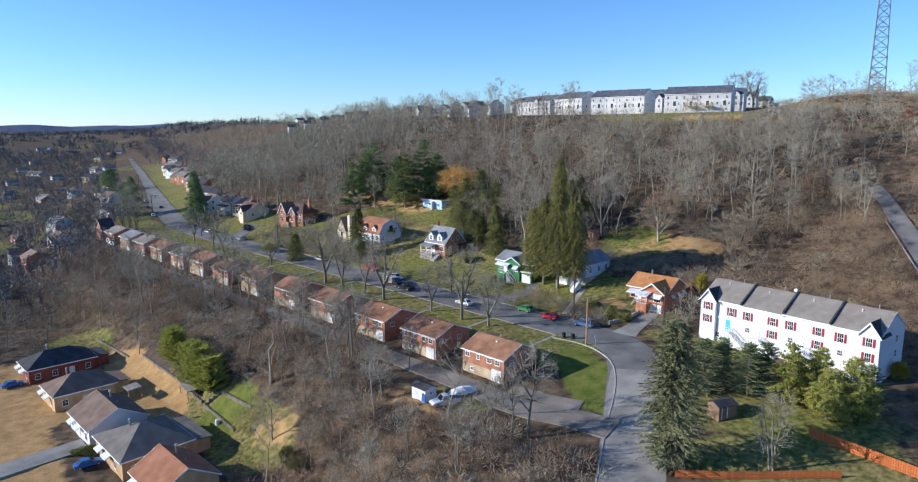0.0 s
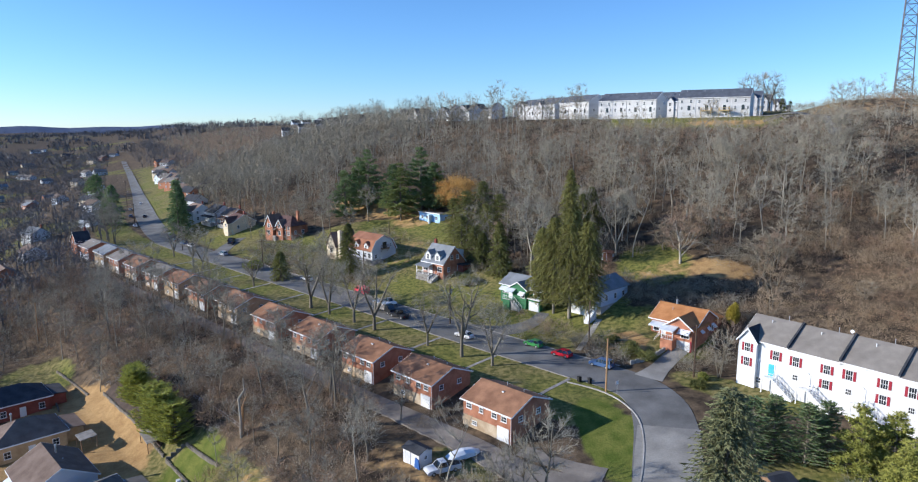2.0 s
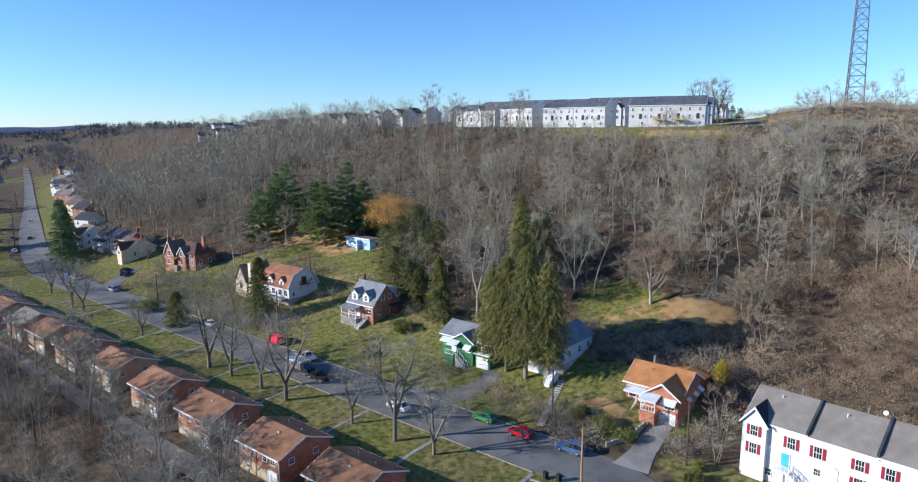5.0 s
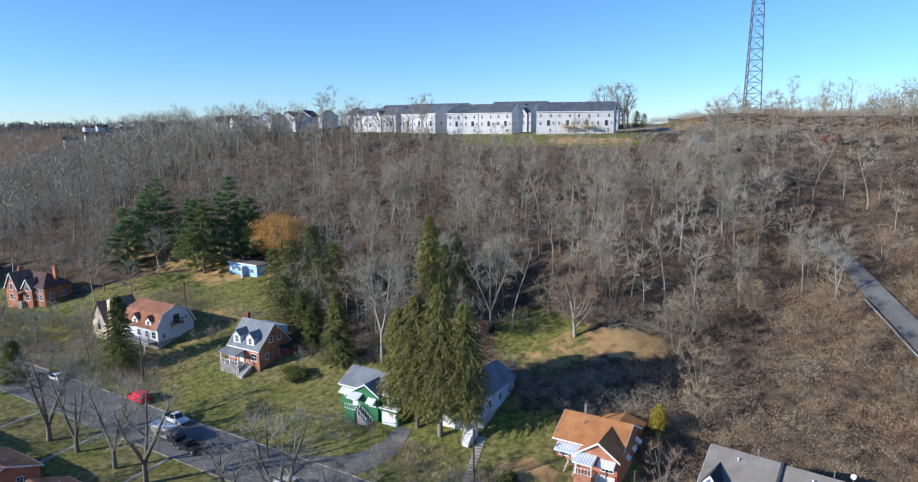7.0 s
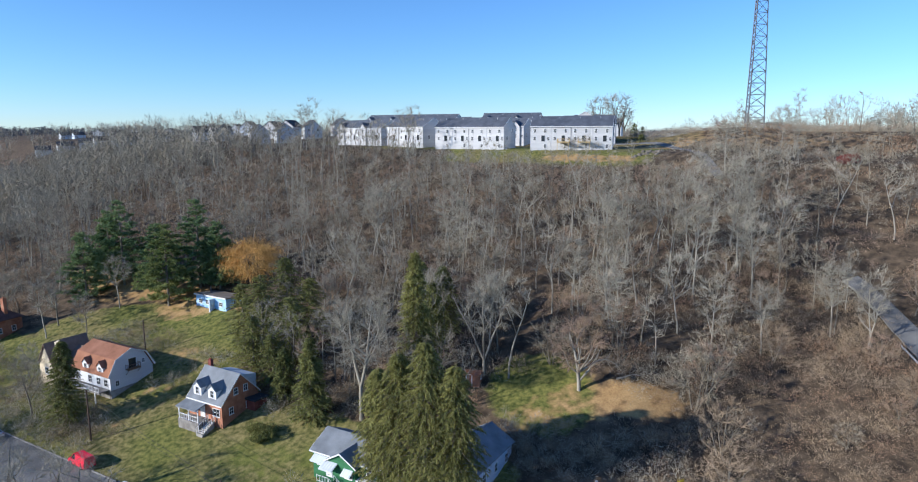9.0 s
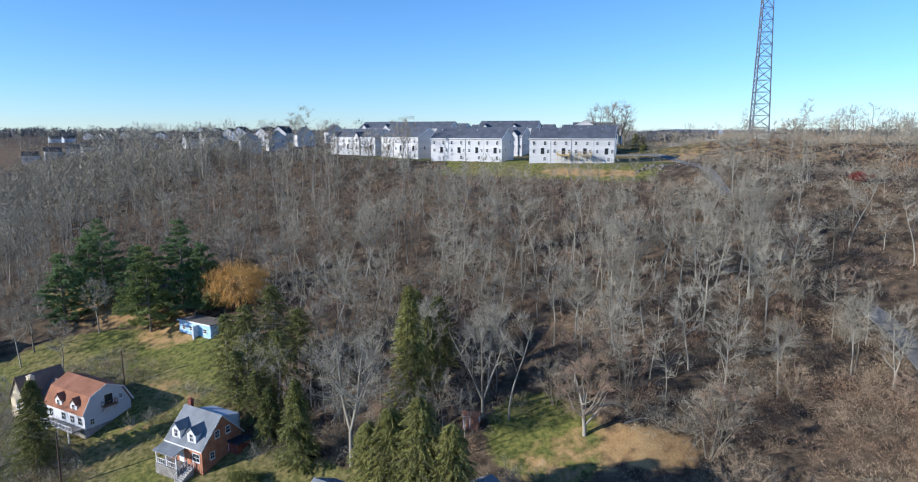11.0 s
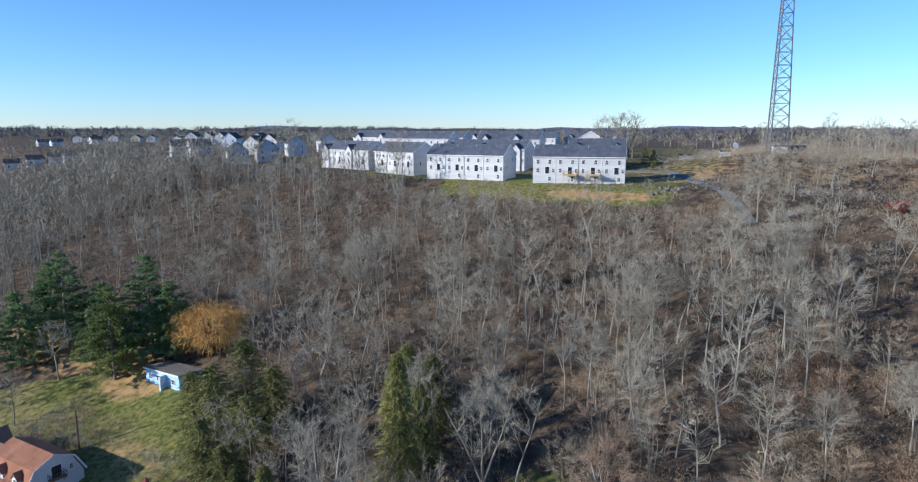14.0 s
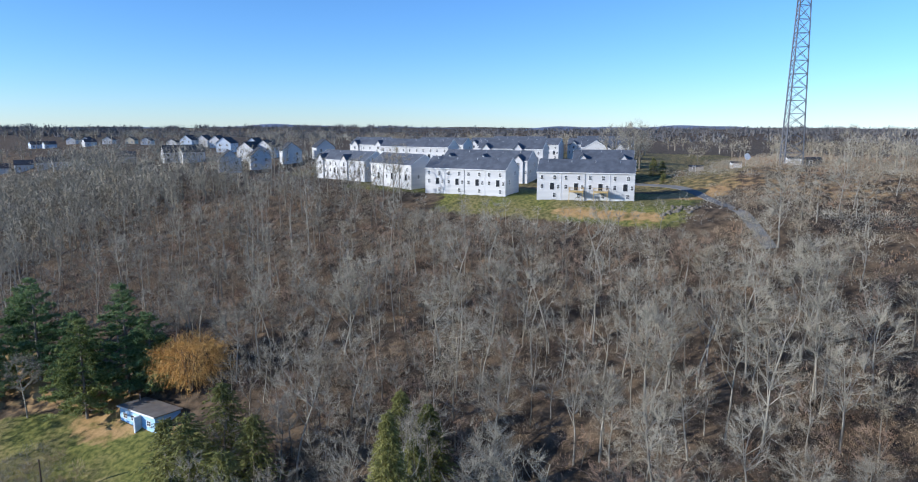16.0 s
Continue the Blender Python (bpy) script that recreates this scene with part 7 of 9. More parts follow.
def dome_tree(seed, H, R, low=0.4, limbs=7, boughs=26, twigs=230, width=0.036, girth=0.0105, stems=1, up=0.5, length=0.062, bole=0.0):
    """A leafless wood tree: slender stem, ascending limbs that fork within a rounded crown, and fine twigs at its rim."""
    rs = np.random.RandomState(seed)
    wood, nodes = [], []
    centre, radii = np.array([0, 0, H * (low + 1) / 2]), np.array([R, R, H * (1 - low) / 2])
    if bole:
        wood.append(((0, 0, -0.6), (0, 0, bole), H * girth * 1.35, H * girth))
    for k in range(stems):
        p, r = np.array([rs.uniform(-0.3, 0.3) * (stems > 1), rs.uniform(-0.3, 0.3) * (stems > 1), -0.6]), H * girth * (1 if stems == 1 else 0.75)
        d = np.array([*(rs.normal(size=2) * (0.04 if stems == 1 else 0.2)), 1.0])
        if bole:
            ang = 6.283 * (k + rs.uniform(0, 0.5)) / stems
            p, d = np.array([0, 0, bole - 0.15]), np.array([math.cos(ang) * rs.uniform(0.3, 0.5), math.sin(ang) * rs.uniform(0.3, 0.5), 1.0])
        for j in range(6):
            q = p + d / np.linalg.norm(d) * (H - bole) * 0.14 * rs.uniform(0.9, 1.1)
            r1 = H * girth * (1 - (j + 1) / 6.5) ** 0.9 + 0.015
            wood.append((p, q, r, r1))
            if j >= 1:
                nodes.append((q, r1))
            p, r = q, r1
            d = d + rs.normal(size=3) * (0.07, 0.07, 0)
    stem = np.array([n[0] for n in nodes])
    ends = []
    for k in range(limbs):
        ang = 6.283 * (k + rs.uniform(0, 0.8)) / limbs
        e = centre + radii * (math.cos(ang) * rs.uniform(0.3, 0.62), math.sin(ang) * rs.uniform(0.3, 0.62), rs.uniform(-0.35, 0.6))
        out = np.hypot(e[0] - stem[:, 0], e[1] - stem[:, 1])
        i = int(np.argmin(np.abs(e[2] - stem[:, 2] - out * rs.uniform(0.9, 1.6) - 0.5) + out * 0.2))
        a, r0 = nodes[i]
        mid = a + (e - a) * 0.5 + np.array([math.cos(ang), math.sin(ang), -0.25]) * np.linalg.norm(e - a) * 0.1 + rs.normal(size=3) * 0.25
        r0 = max(0.03, r0 * 0.6)
        wood += [(a, mid, r0, r0 * 0.7), (mid, e, r0 * 0.7, r0 * 0.3)]
        ends += [mid, e]
    knots = np.concatenate([np.array(ends), stem[-3:]])
    d = rs.normal(size=(boughs, 3)) + (0, 0, 0.3)
    d /= np.linalg.norm(d, axis=1, keepdims=True)
    tips = centre + d * radii * rs.uniform(0.6, 0.98, (boughs, 1))
    gap = np.linalg.norm(tips[:, None] - knots[None], axis=2) + 2.2 * np.maximum(0, knots[None, :, 2] - tips[:, None, 2] + 0.4)
    base = knots[np.argmin(gap, 1)]
    bend_ = (base + tips) / 2 + rs.normal(size=base.shape) * 0.22 - (0, 0, 0.15)
    fork = slivers(np.concatenate([base, bend_ - (tips - base) * 0.06]), np.concatenate([bend_ + (tips - base) * 0.1, tips]), np.concatenate([np.full(boughs, 0.085), np.full(boughs, 0.055)]), rs)
    k = rs.randint(0, boughs, twigs)
    t = rs.uniform(0.15, 1.0, (twigs, 1))
    a = base[k] + (tips[k] - base[k]) * t
    way = (tips[k] - base[k]) / (np.linalg.norm(tips[k] - base[k], axis=1, keepdims=True) + 1e-6)
    way = way * 0.6 + d[k] * 0.4 + rs.normal(size=(twigs, 3)) * 0.72 + (0, 0, up * 0.8)
    way /= np.linalg.norm(way, axis=1, keepdims=True)
    crown = slivers(a, a + way * rs.uniform(0.5, 1.3, (twigs, 1)) * H * length, width, rs)
    return tubes(wood, 4), join(fork, crown)


def spruce(seed, H, R, whorl=0.5, per=8, sprays=9, droop=0.5, bottom=0.06, spray=0.75, width=0.24, ragged=0.25, power=0.85, tuck=0.2):
    """A conifer: trunk, boughs in whorls, and needle sprays hanging from them."""
    rs = np.random.RandomState(seed)
    wood = [((0, 0, -0.6), (0, 0, H * 0.5), H * 0.016 + 0.06, H * 0.01 + 0.03), ((0, 0, H * 0.5), (0, 0, H), H * 0.01 + 0.03, 0.02)]
    a, b, w = [], [], []
    z = H * bottom
    while z < H - 0.3:
        f = (z - H * bottom) / (H * (1 - bottom))
        reach = R * (1 - f) ** power * (1 - tuck + tuck * min(1, f * (8 if tuck < 0.3 else 3.2))) + 0.15
        for k in range(per):
            ang = rs.uniform(0, 2 * math.pi)
            L = reach * rs.uniform(1 - ragged * 1.6, 1 + ragged * 0.5)
            out = np.array([math.cos(ang), math.sin(ang), 0])
            tip = out * L + (0, 0, z - droop * L * 0.55 + 0.12 * L)
            base = np.array([0, 0, z + rs.uniform(-0.1, 0.1)])
            wood.append((base, tip, 0.035, 0.012))
            m = max(3, int(sprays * (0.35 + L / R * 0.75)))
            t = rs.uniform(0.18, 1.05, m)[:, None]
            p = base + (tip - base) * t
            p[:, 2] += 0.16 * np.sin(t[:, 0] * 3.1) * L * droop
            side = np.cross(out, (0, 0, 1.0))
            d = out * rs.uniform(0.25, 1.0, m)[:, None] + side * rs.normal(size=m)[:, None] * 0.7 + np.array([0, 0, -1.0]) * (rs.uniform(0.1, 1.0, m) * droop * 1.5)[:, None]
            d /= np.linalg.norm(d, axis=1, keepdims=True)
            ln = rs.uniform(0.6, 1.25, m)[:, None] * spray
            a.append(p)
            b.append(p + d * ln)
            w.append(rs.uniform(0.7, 1.3, m) * width)
        z += whorl * rs.uniform(0.75, 1.25) * (0.6 + 0.6 * (1 - f))
    a.append(np.array([[0, 0, H - 0.5]] * 6) + rs.normal(size=(6, 3)) * 0.06)
    b.append(np.array([[0, 0, H + 0.3]] * 6) + rs.normal(size=(6, 3)) * 0.16)
    w.append(np.full(6, width * 0.6))
    return tubes(wood, 4), slivers(np.concatenate(a), np.concatenate(b), np.concatenate(w), rs)


def pine(seed, H, R, layers=15, per=7, clumps=13, needles=16, bottom=0.12, size=0.75, taper=1.4, thick=1.0):
    """A white pine: long level boughs in ragged tiers that carry tufts of needles."""
    rs = np.random.RandomState(seed)
    wood = [((0, 0, -0.6), (0, 0, H * 0.55), H * 0.017, H * 0.011), ((0, 0, H * 0.55), (0, 0, H), H * 0.011, 0.03)]
    a, b = [], []
    for i in range(layers):
        f = i / (layers - 1)
        z = H * (bottom + (0.97 - bottom) * f)
        reach = R * (1 - 0.82 * f ** taper) * (0.75 + 0.25 * math.sin(min(1, f * 4 + 0.3) * 1.57))
        for k in range(per):
            ang = rs.uniform(0, 2 * math.pi)
            L = reach * rs.uniform(0.55, 1.15)
            out = np.array([math.cos(ang), math.sin(ang), 0])
            base = np.array([0, 0, z + rs.uniform(-0.3, 0.3)])
            tip = base + out * L + (0, 0, L * rs.uniform(-0.08, 0.28))
            wood.append((base, tip, 0.06, 0.015))
            for c in range(max(2, int(clumps * L / R))):
                t = rs.uniform(0.35, 1.05)
                q = base + (tip - base) * t + rs.normal(size=3) * (0.35, 0.35, 0.14)
                d = rs.normal(size=(needles, 3)) * (1, 1, 0.6) + (0, 0, 0.35) + out * 0.35
                d /= np.linalg.norm(d, axis=1, keepdims=True)
                a.append(q + d * 0.05 + np.zeros((needles, 3)))
                b.append(q + d * rs.uniform(0.6, 1.2, needles)[:, None] * size)
    a, b = np.concatenate(a), np.concatenate(b)
    return tubes(wood, 5), slivers(a, b, rs.uniform(0.16, 0.34, len(a)) * thick, rs)


def shrub(seed, rx, ry, h, n, length=0.45, width=0.14, up=0.4, lumps=7):
    """A leafy bush of many sprays over lumpy swellings."""
    rs = np.random.RandomState(seed)
    c = np.stack([rs.uniform(-0.6, 0.6, lumps) * rx, rs.uniform(-0.6, 0.6, lumps) * ry, rs.uniform(0.25, 0.75, lumps) * h], 1)
    s = np.stack([np.full(lumps, rx * 0.5), np.full(lumps, ry * 0.5), np.full(lumps, h * 0.36)], 1) * rs.uniform(0.75, 1.15, (lumps, 1))
    k = rs.randint(0, lumps, n)
    d = rs.normal(size=(n, 3))
    d /= np.linalg.norm(d, axis=1, keepdims=True)
    p = c[k] + d * s[k] * rs.uniform(0.75, 1.0, (n, 1))
    p[:, 2] = np.maximum(p[:, 2], 0.03)
    e = d * 0.45 + rs.normal(size=(n, 3)) * 0.8 + (0, 0, up)
    e /= np.linalg.norm(e, axis=1, keepdims=True)
    stems = [((0, 0, -0.3), tuple(x), 0.05, 0.02) for x in c]
    return tubes(stems, 4), slivers(p, p + e * length * rs.uniform(0.6, 1.3, (n, 1)), width * rs.uniform(0.6, 1.3, n), rs)


def bramble(seed, r, h, n, width=0.04):
    """Leafless brush: stems fanning out of the ground, with side twigs."""
    rs = np.random.RandomState(seed)
    base = np.stack([rs.normal(size=n) * r * 0.45, rs.normal(size=n) * r * 0.45, np.full(n, -0.15)], 1)
    d = np.stack([rs.normal(size=n) * 0.38, rs.normal(size=n) * 0.38, np.ones(n)], 1)
    tip = base + d * (rs.uniform(0.45, 1.05, n) * h)[:, None]
    m = n * 3
    k = rs.randint(0, n, m)
    f = rs.uniform(0.3, 0.95, m)[:, None]
    p = base[k] + (tip[k] - base[k]) * f
    q = p + (rs.normal(size=(m, 3)) * (0.6, 0.6, 0.35) + (0, 0, 0.35)) * (h * 0.28)
    return slivers(np.concatenate([base, p]), np.concatenate([tip, q]), np.concatenate([np.full(n, width * 1.3), np.full(m, width)]), rs)


def willow(seed, H, R):
    """A broad golden crown: shoots fan up and out from the limbs and hang over in strands at the rim."""
    rs = np.random.RandomState(seed)
    trunk, _ = dome_tree(seed, H * 0.92, R * 0.9, 0.25, 10, 40, 40, 0.05, 0.022, 2)
    n = 3600
    d = rs.normal(size=(n, 3)) + (0, 0, 0.35)
    d /= np.linalg.norm(d, axis=1, keepdims=True)
    lump = 1 + 0.22 * np.sin(d[:, 0] * 5 + 1) * np.sin(d[:, 1] * 6) + 0.14 * np.sin(d[:, 2] * 9 + d[:, 0] * 4)
    p = np.array([0, 0, H * 0.56]) + d * (R, R, H * 0.42) * (lump * rs.uniform(0.45, 0.9, n))[:, None]
    e = d * (0.8, 0.8, 0.7) + rs.normal(size=(n, 3)) * 0.25
    e /= np.linalg.norm(e, axis=1, keepdims=True)
    q = p + e * rs.uniform(0.6, 1.5, (n, 1))
    a, b = [p], [q]
    for k in range(3):
        step_down = d * (0.42 - 0.1 * k) + rs.normal(size=(n, 3)) * 0.3 + (0, 0, -0.22 - 0.3 * k)
        r = q + step_down * rs.uniform(0.5, 1.1, (n, 1))
        a.append(q - step_down * 0.1)
        b.append(r)
        q = r
    a, b = np.concatenate(a), np.concatenate(b)
    keep = b[:, 2] > 1.0
    return trunk, slivers(a[keep], b[keep], 0.07, rs)


def tree_thing(name, made, mats, x, y, label, category="tree", group="", turn=0.0, size=1.0, crown="crown", z=None):
    """A tree as a thing of its own: trunk and crown."""
    ob = empty(name, pose(x, y, ground(x, y) if z is None else z, 0, 0, turn), label, category, group)
    ob.scale = (size,) * 3
    (tv, tf), (cv, cf) = made
    part("trunk", triangles("trunk", tv, tf, [mats[0]]), None, ob)
    part(crown, triangles(crown, cv, cf, [mats[1]]), None, ob)
    return ob


def place_copy(ob, x, y, turn, size, label=""):
    """A copy of a tree elsewhere, turned and scaled."""
    keep = ob.scale.copy()
    ob.scale = (size,) * 3
    c = copy_thing(ob, pose(x, y, ground(x, y), 0, 0, turn))
    ob.scale = keep
    return tagged(c, label)


# street trees on the lawns
street_tree = [tree_thing("street_tree", dome_tree(40 + k, 17.5, 7.0, 0.2, 12, 120, 2500, 0.032, 0.021, 3, 0.3, 0.08, 2.6 + 0.5 * k), (M_BARK, M_TWIG_GREY), *p, "leafless grey street tree on the lawn", group="street trees", turn=k * 70, size=sz)
               for k, (p, sz) in enumerate((((-38.0, 182.4), 1.0), ((-19.3, 163.5), 1.0), ((0.6, 145.2), 1.05)))]
for k, (x, y, sz) in enumerate(((-32.2, 176.7, 0.85), (-24.9, 169.5, 0.92), (-6.6, 152.2, 0.7), (6.5, 140.0, 0.72), (-84, 230, 0.8), (-89.2, 235, 0.85), (-103, 252, 0.75), (-60, 206, 0.6))):
    place_copy(street_tree[k % 3], x, y, 40 + k * 97, sz)

# single trees
near_tree = [tree_thing("bare_tree", dome_tree(60 + k, H, H * 0.3, f, 11, 100, 1800, 0.031, 0.0155, 1, 0.45, 0.075), (M_BARK, M_TWIG_GREY), x, y, "tall leafless tree standing in brown brush", group="bare trees below the row", turn=k * 50)
             for k, (x, y, H, f) in enumerate(((-25, 122, 17, 0.35), (-30.7, 131.3, 13, 0.4), (-23.5, 133, 15, 0.3), (8.1, 95.8, 13, 0.3)))]
for k, (x, y, sz) in enumerate(((-22.1, 129.1, 1.0), (-29.0, 117, 0.7), (-14, 112, 0.7), (-52, 165, 1.0), (-64, 181, 1.1), (-78, 193, 1.0), (-92, 210, 1.1), (-105, 224, 1.1), (-147.8, 291, 1.35), (-141, 284, 1.3), (-17.1, 121.9, 0.7), (-0.1, 89.0, 0.9), (10.8, 95.9, 0.95), (5.5, 97, 0.8), (-9.7, 122.8, 0.6), (-38, 150, 0.9), (-48, 158, 0.8), (-60, 176, 1.0), (-70, 190, 0.9), (-85, 200, 1.0), (-20, 104, 0.6), (-46, 138, 0.8), (-34, 112, 0.7), (-23.4, 114.5, 0.75), (-37.2, 136.6, 0.8), (-27.5, 141, 0.85), (-36, 146.5, 1.0), (-45, 153, 0.9), (-55, 166, 1.0), (-67, 174, 0.9), (-80, 186, 1.0), (-74, 168, 0.9), (-88, 178, 1.0), (-97, 190, 0.9), (-84, 165, 0.8), (-104, 202, 1.0))):
    place_copy(near_tree[k % 4], x, y, 30 + k * 131, sz)
for k, (u, v, sz) in enumerate(((108, 13.5, 0.75), (118, 19, 0.8), (128, 13, 0.7), (125, 35, 0.9), (140, 37, 0.9), (150, 16, 0.7), (172, 22, 0.75), (134, 20, 0.6), (205, 22, 0.8), (60, 38, 0.7), (183, 36, 1.0))):
    place_copy(near_tree[k % 4], *xy(u, v + float(bend(u))), k * 57, sz, "leafless tree on the bank above the street")
place_copy(near_tree[2], 140.7, 329.5, 20, 1.25)
for k, (x, y, sz) in enumerate(((135, 331, 1.05), (146, 333, 1.1), (152, 340, 0.8))):
    place_copy(street_tree[k % 3], x, y, k * 110, sz, "tall leafless tree on the plateau behind the townhouses")
shrub_tree = [tree_thing("bare_tree", dome_tree(66 + k, 8.5, 4.6, 0.03, 11, 110, 2500, 0.03, 0.012, 4, 0.4, 0.085), (M_BARK, (M_TWIG, M_BRUSH, M_TWIG_RED)[k]), x, y, "rounded leafless tree among brown brush", group="rounded trees on the slope", turn=k * 50, size=sz)
              for k, (x, y, sz) in enumerate(((69.0, 164.5, 1.4), (68.0, 156.5, 1.15), (64.5, 180.5, 1.2)))]
for k, (x, y, sz) in enumerate(((76.5, 169.5, 1.3), (64.5, 150.0, 0.9), (72.5, 166.5, 1.2), (52.0, 182.5, 1.1), (56.5, 179.5, 1.1), (58.5, 185, 1.25), (95, 141, 0.6), (98, 152, 0.7), (101, 161, 0.7), (104.5, 176, 0.8), (60, 182.5, 0.9), (93, 150, 0.6), (84, 150, 0.55), (88, 170, 0.9), (18.3, 231.9, 0.9), (25, 235, 1.0), (29.6, 226, 1.1), (22, 222, 0.9), (15.2, 240.6, 0.9), (36, 230, 1.0), (38, 219, 0.9), (30.5, 218, 0.8))):
    place_copy(shrub_tree[k % 3], x, y, k * 67, sz)
for k, (x, y, sz) in enumerate(((-145, 287, 1.15), (-150, 296, 1.1), (-139, 281, 0.95), (-156, 283, 1.0))):
    place_copy(near_tree[k % 4], x, y, k * 80, sz)
tree_thing("bare_tree", dome_tree(71, 12.5, 3.4, 0.08, 13, 110, 1800, 0.024, 0.014, 3, 0.9, 0.08), (M_BARK, M_TWIG_GREY), 42.4, 82.8, "slender upright leafless tree in a yard")
gnarled = tree_thing("old_tree", dome_tree(77, 13.0, 6.6, 0.18, 11, 120, 2600, 0.032, 0.03, 1, 0.1, 0.09), (M_BARK_PALE, M_TWIG_RED), 53.6, 174.2, "gnarled pale leafless tree on the clearing")
reach_ = [(0.0, 0.0, 1.6), (1.3, -0.5, 3.4), (2.6, -0.7, 5.0), (4.2, -1.0, 5.3), (5.8, -1.4, 4.5), (6.8, -1.6, 3.2)]
limb = [(a, b, 0.2 - 0.03 * k, 0.17 - 0.03 * k) for k, (a, b) in enumerate(zip(reach_, reach_[1:]))]
limb += [(reach_[2], (3.4, -0.2, 6.6), 0.08, 0.03), (reach_[3], (5.6, -0.4, 6.4), 0.07, 0.03), (reach_[4], (7.4, -1.0, 4.9), 0.05, 0.02), (reach_[3], (4.8, -1.9, 3.9), 0.06, 0.02), (reach_[4], (6.0, -2.4, 3.2), 0.05, 0.02)]
part("limb", triangles("limb", *tubes(limb, 6), [M_BARK_PALE]), None, gnarled)
rs_ = np.random.RandomState(78)
k = rs_.randint(2, 6, 260)
root = np.array(reach_)[k] + rs_.normal(size=(260, 3)) * 0.45
way = rs_.normal(size=(260, 3)) * 0.8 + (0.5, -0.2, 0.1)
part("twigs", triangles("twigs", *slivers(root, root + way, 0.035, rs_), [M_TWIG_GREY]), None, gnarled)
tree_thing("bare_tree", dome_tree(73, 22, 7.8, 0.34, 14, 190, 5600, 0.034, 0.0145, 3, 0.45, 0.07, 6.0), (M_BARK_PALE, M_TWIG_GREY), 18.8, 184.5, "large pale leafless tree behind the green house")
tree_thing("bare_tree", dome_tree(74, 18, 5.6, 0.36, 12, 120, 2800, 0.032, 0.013, 3, 0.5, 0.08, 3.0), (M_BARK_PALE, M_TWIG_GREY), 40.6, 185.5, "pale leafless tree beside the clearing")
tree_thing("bare_tree", dome_tree(75, 8.5, 3.4, 0.15, 10, 70, 900, 0.026, 0.013, 3, 0.7, 0.1), (M_BARK, M_TWIG_RED), 50.5, 137.5, "reddish leafless ornamental tree beside the brick bungalow")
tree_thing("bare_tree", dome_tree(76, 9.5, 3.6, 0.1, 10, 80, 1500, 0.026, 0.012, 3, 0.6, 0.09), (M_BARK, M_TWIG_GREY), 46.5, 130.0, "dense grey leafless tree beside the townhouses")

fallen = [((0, 0, 0.25), (1.8, 0.5, 0.5), 0.16, 0.12), ((1.8, 0.5, 0.5), (3.6, 0.4, 0.35), 0.12, 0.07), ((3.6, 0.4, 0.35), (5.4, 0.9, 0.3), 0.07, 0.03), ((1.2, 0.3, 0.4), (2.0, 1.8, 0.7), 0.07, 0.04), ((2.0, 1.8, 0.7), (3.2, 2.6, 0.5), 0.04, 0.02), ((2.4, 0.5, 0.45), (3.4, -0.9, 0.7), 0.06, 0.02), ((-1.1, -0.3, 0.2), (0, 0, 0.25), 0.18, 0.16)]
ob = empty("fallen_tree", pose(61.0, 173.2, ground(61.0, 173.2), 0, 0, -10), "pale fallen tree lying on dry grass", "fallen tree")
for k, piece in enumerate(fallen):
    part("trunk" if k == 0 else "branch", triangles("branch", *tubes([piece], 6), [M_BARK_PALE]), None, ob)

snag = [((0, 0, -0.3), (0.1, 0.1, 3.2), 0.26, 0.22), ((0.1, 0.1, 3.2), (-0.1, 0, 7.0), 0.22, 0.18), ((-0.1, 0, 7.0), (0.9, 0.2, 8.3), 0.19, 0.17), ((0.9, 0.2, 8.3), (0.8, 0.3, 10.6), 0.15, 0.06), ((0.1, 0.1, 3.6), (-1.2, 0.4, 5.2), 0.08, 0.03), ((0.9, 0.2, 8.3), (1.9, 0.5, 8.8), 0.08, 0.03)]
ob = empty("dead_tree", pose(-37.9, 125.7, ground(-37.9, 125.7), 0, 0, 15), "pale crooked dead tree trunk standing in brush", "dead tree")
for k, piece in enumerate(snag):
    part("trunk" if k < 4 else "branch", triangles("trunk" if k < 4 else "branch", *tubes([piece], 8), [M_BARK_PALE]), None, ob)

# tall pale trees of the hillside wood that stand out singly
PALE = ((75.8, 180.3, 16), (78.8, 174.6, 15), (71.5, 199.5, 20), (78, 204, 18), (99.7, 170.1, 14), (102.4, 164.8, 12), (98.3, 194.2, 18), (105.8, 190, 17), (102.2, 201.5, 19), (120.9, 229.8, 17), (148.5, 241.8, 15), (49.2, 206.8, 18), (56.5, 230.8, 18), (46.5, 232.7, 17), (30.5, 245.3, 17), (7.7, 246, 16), (66, 188, 16), (84, 188, 19), (91, 201, 18), (87, 172, 14), (95, 185, 17), (110, 207, 18), (-33, 256, 14), (-48, 250, 15), (-60, 262, 15), (-52, 276, 16), (44, 193, 15), (33, 200, 16), (62, 196, 16))
pale_tree = [tree_thing("bare_tree", dome_tree(180 + k, 18, 5.2, 0.36, 12, 100, 2600, 0.03, 0.012, 1, 0.5, 0.085), (M_BARK_PALE, M_TWIG_GREY), *PALE[k][:2], "tall pale leafless tree on the wooded slope", group="pale trees of the wood", turn=k * 77, size=PALE[k][2] / 18) for k in range(4)]
for k, (x, y, H) in enumerate(PALE[4:]):
    place_copy(pale_tree[k % 4], x, y, 50 + k * 113, H / 18)

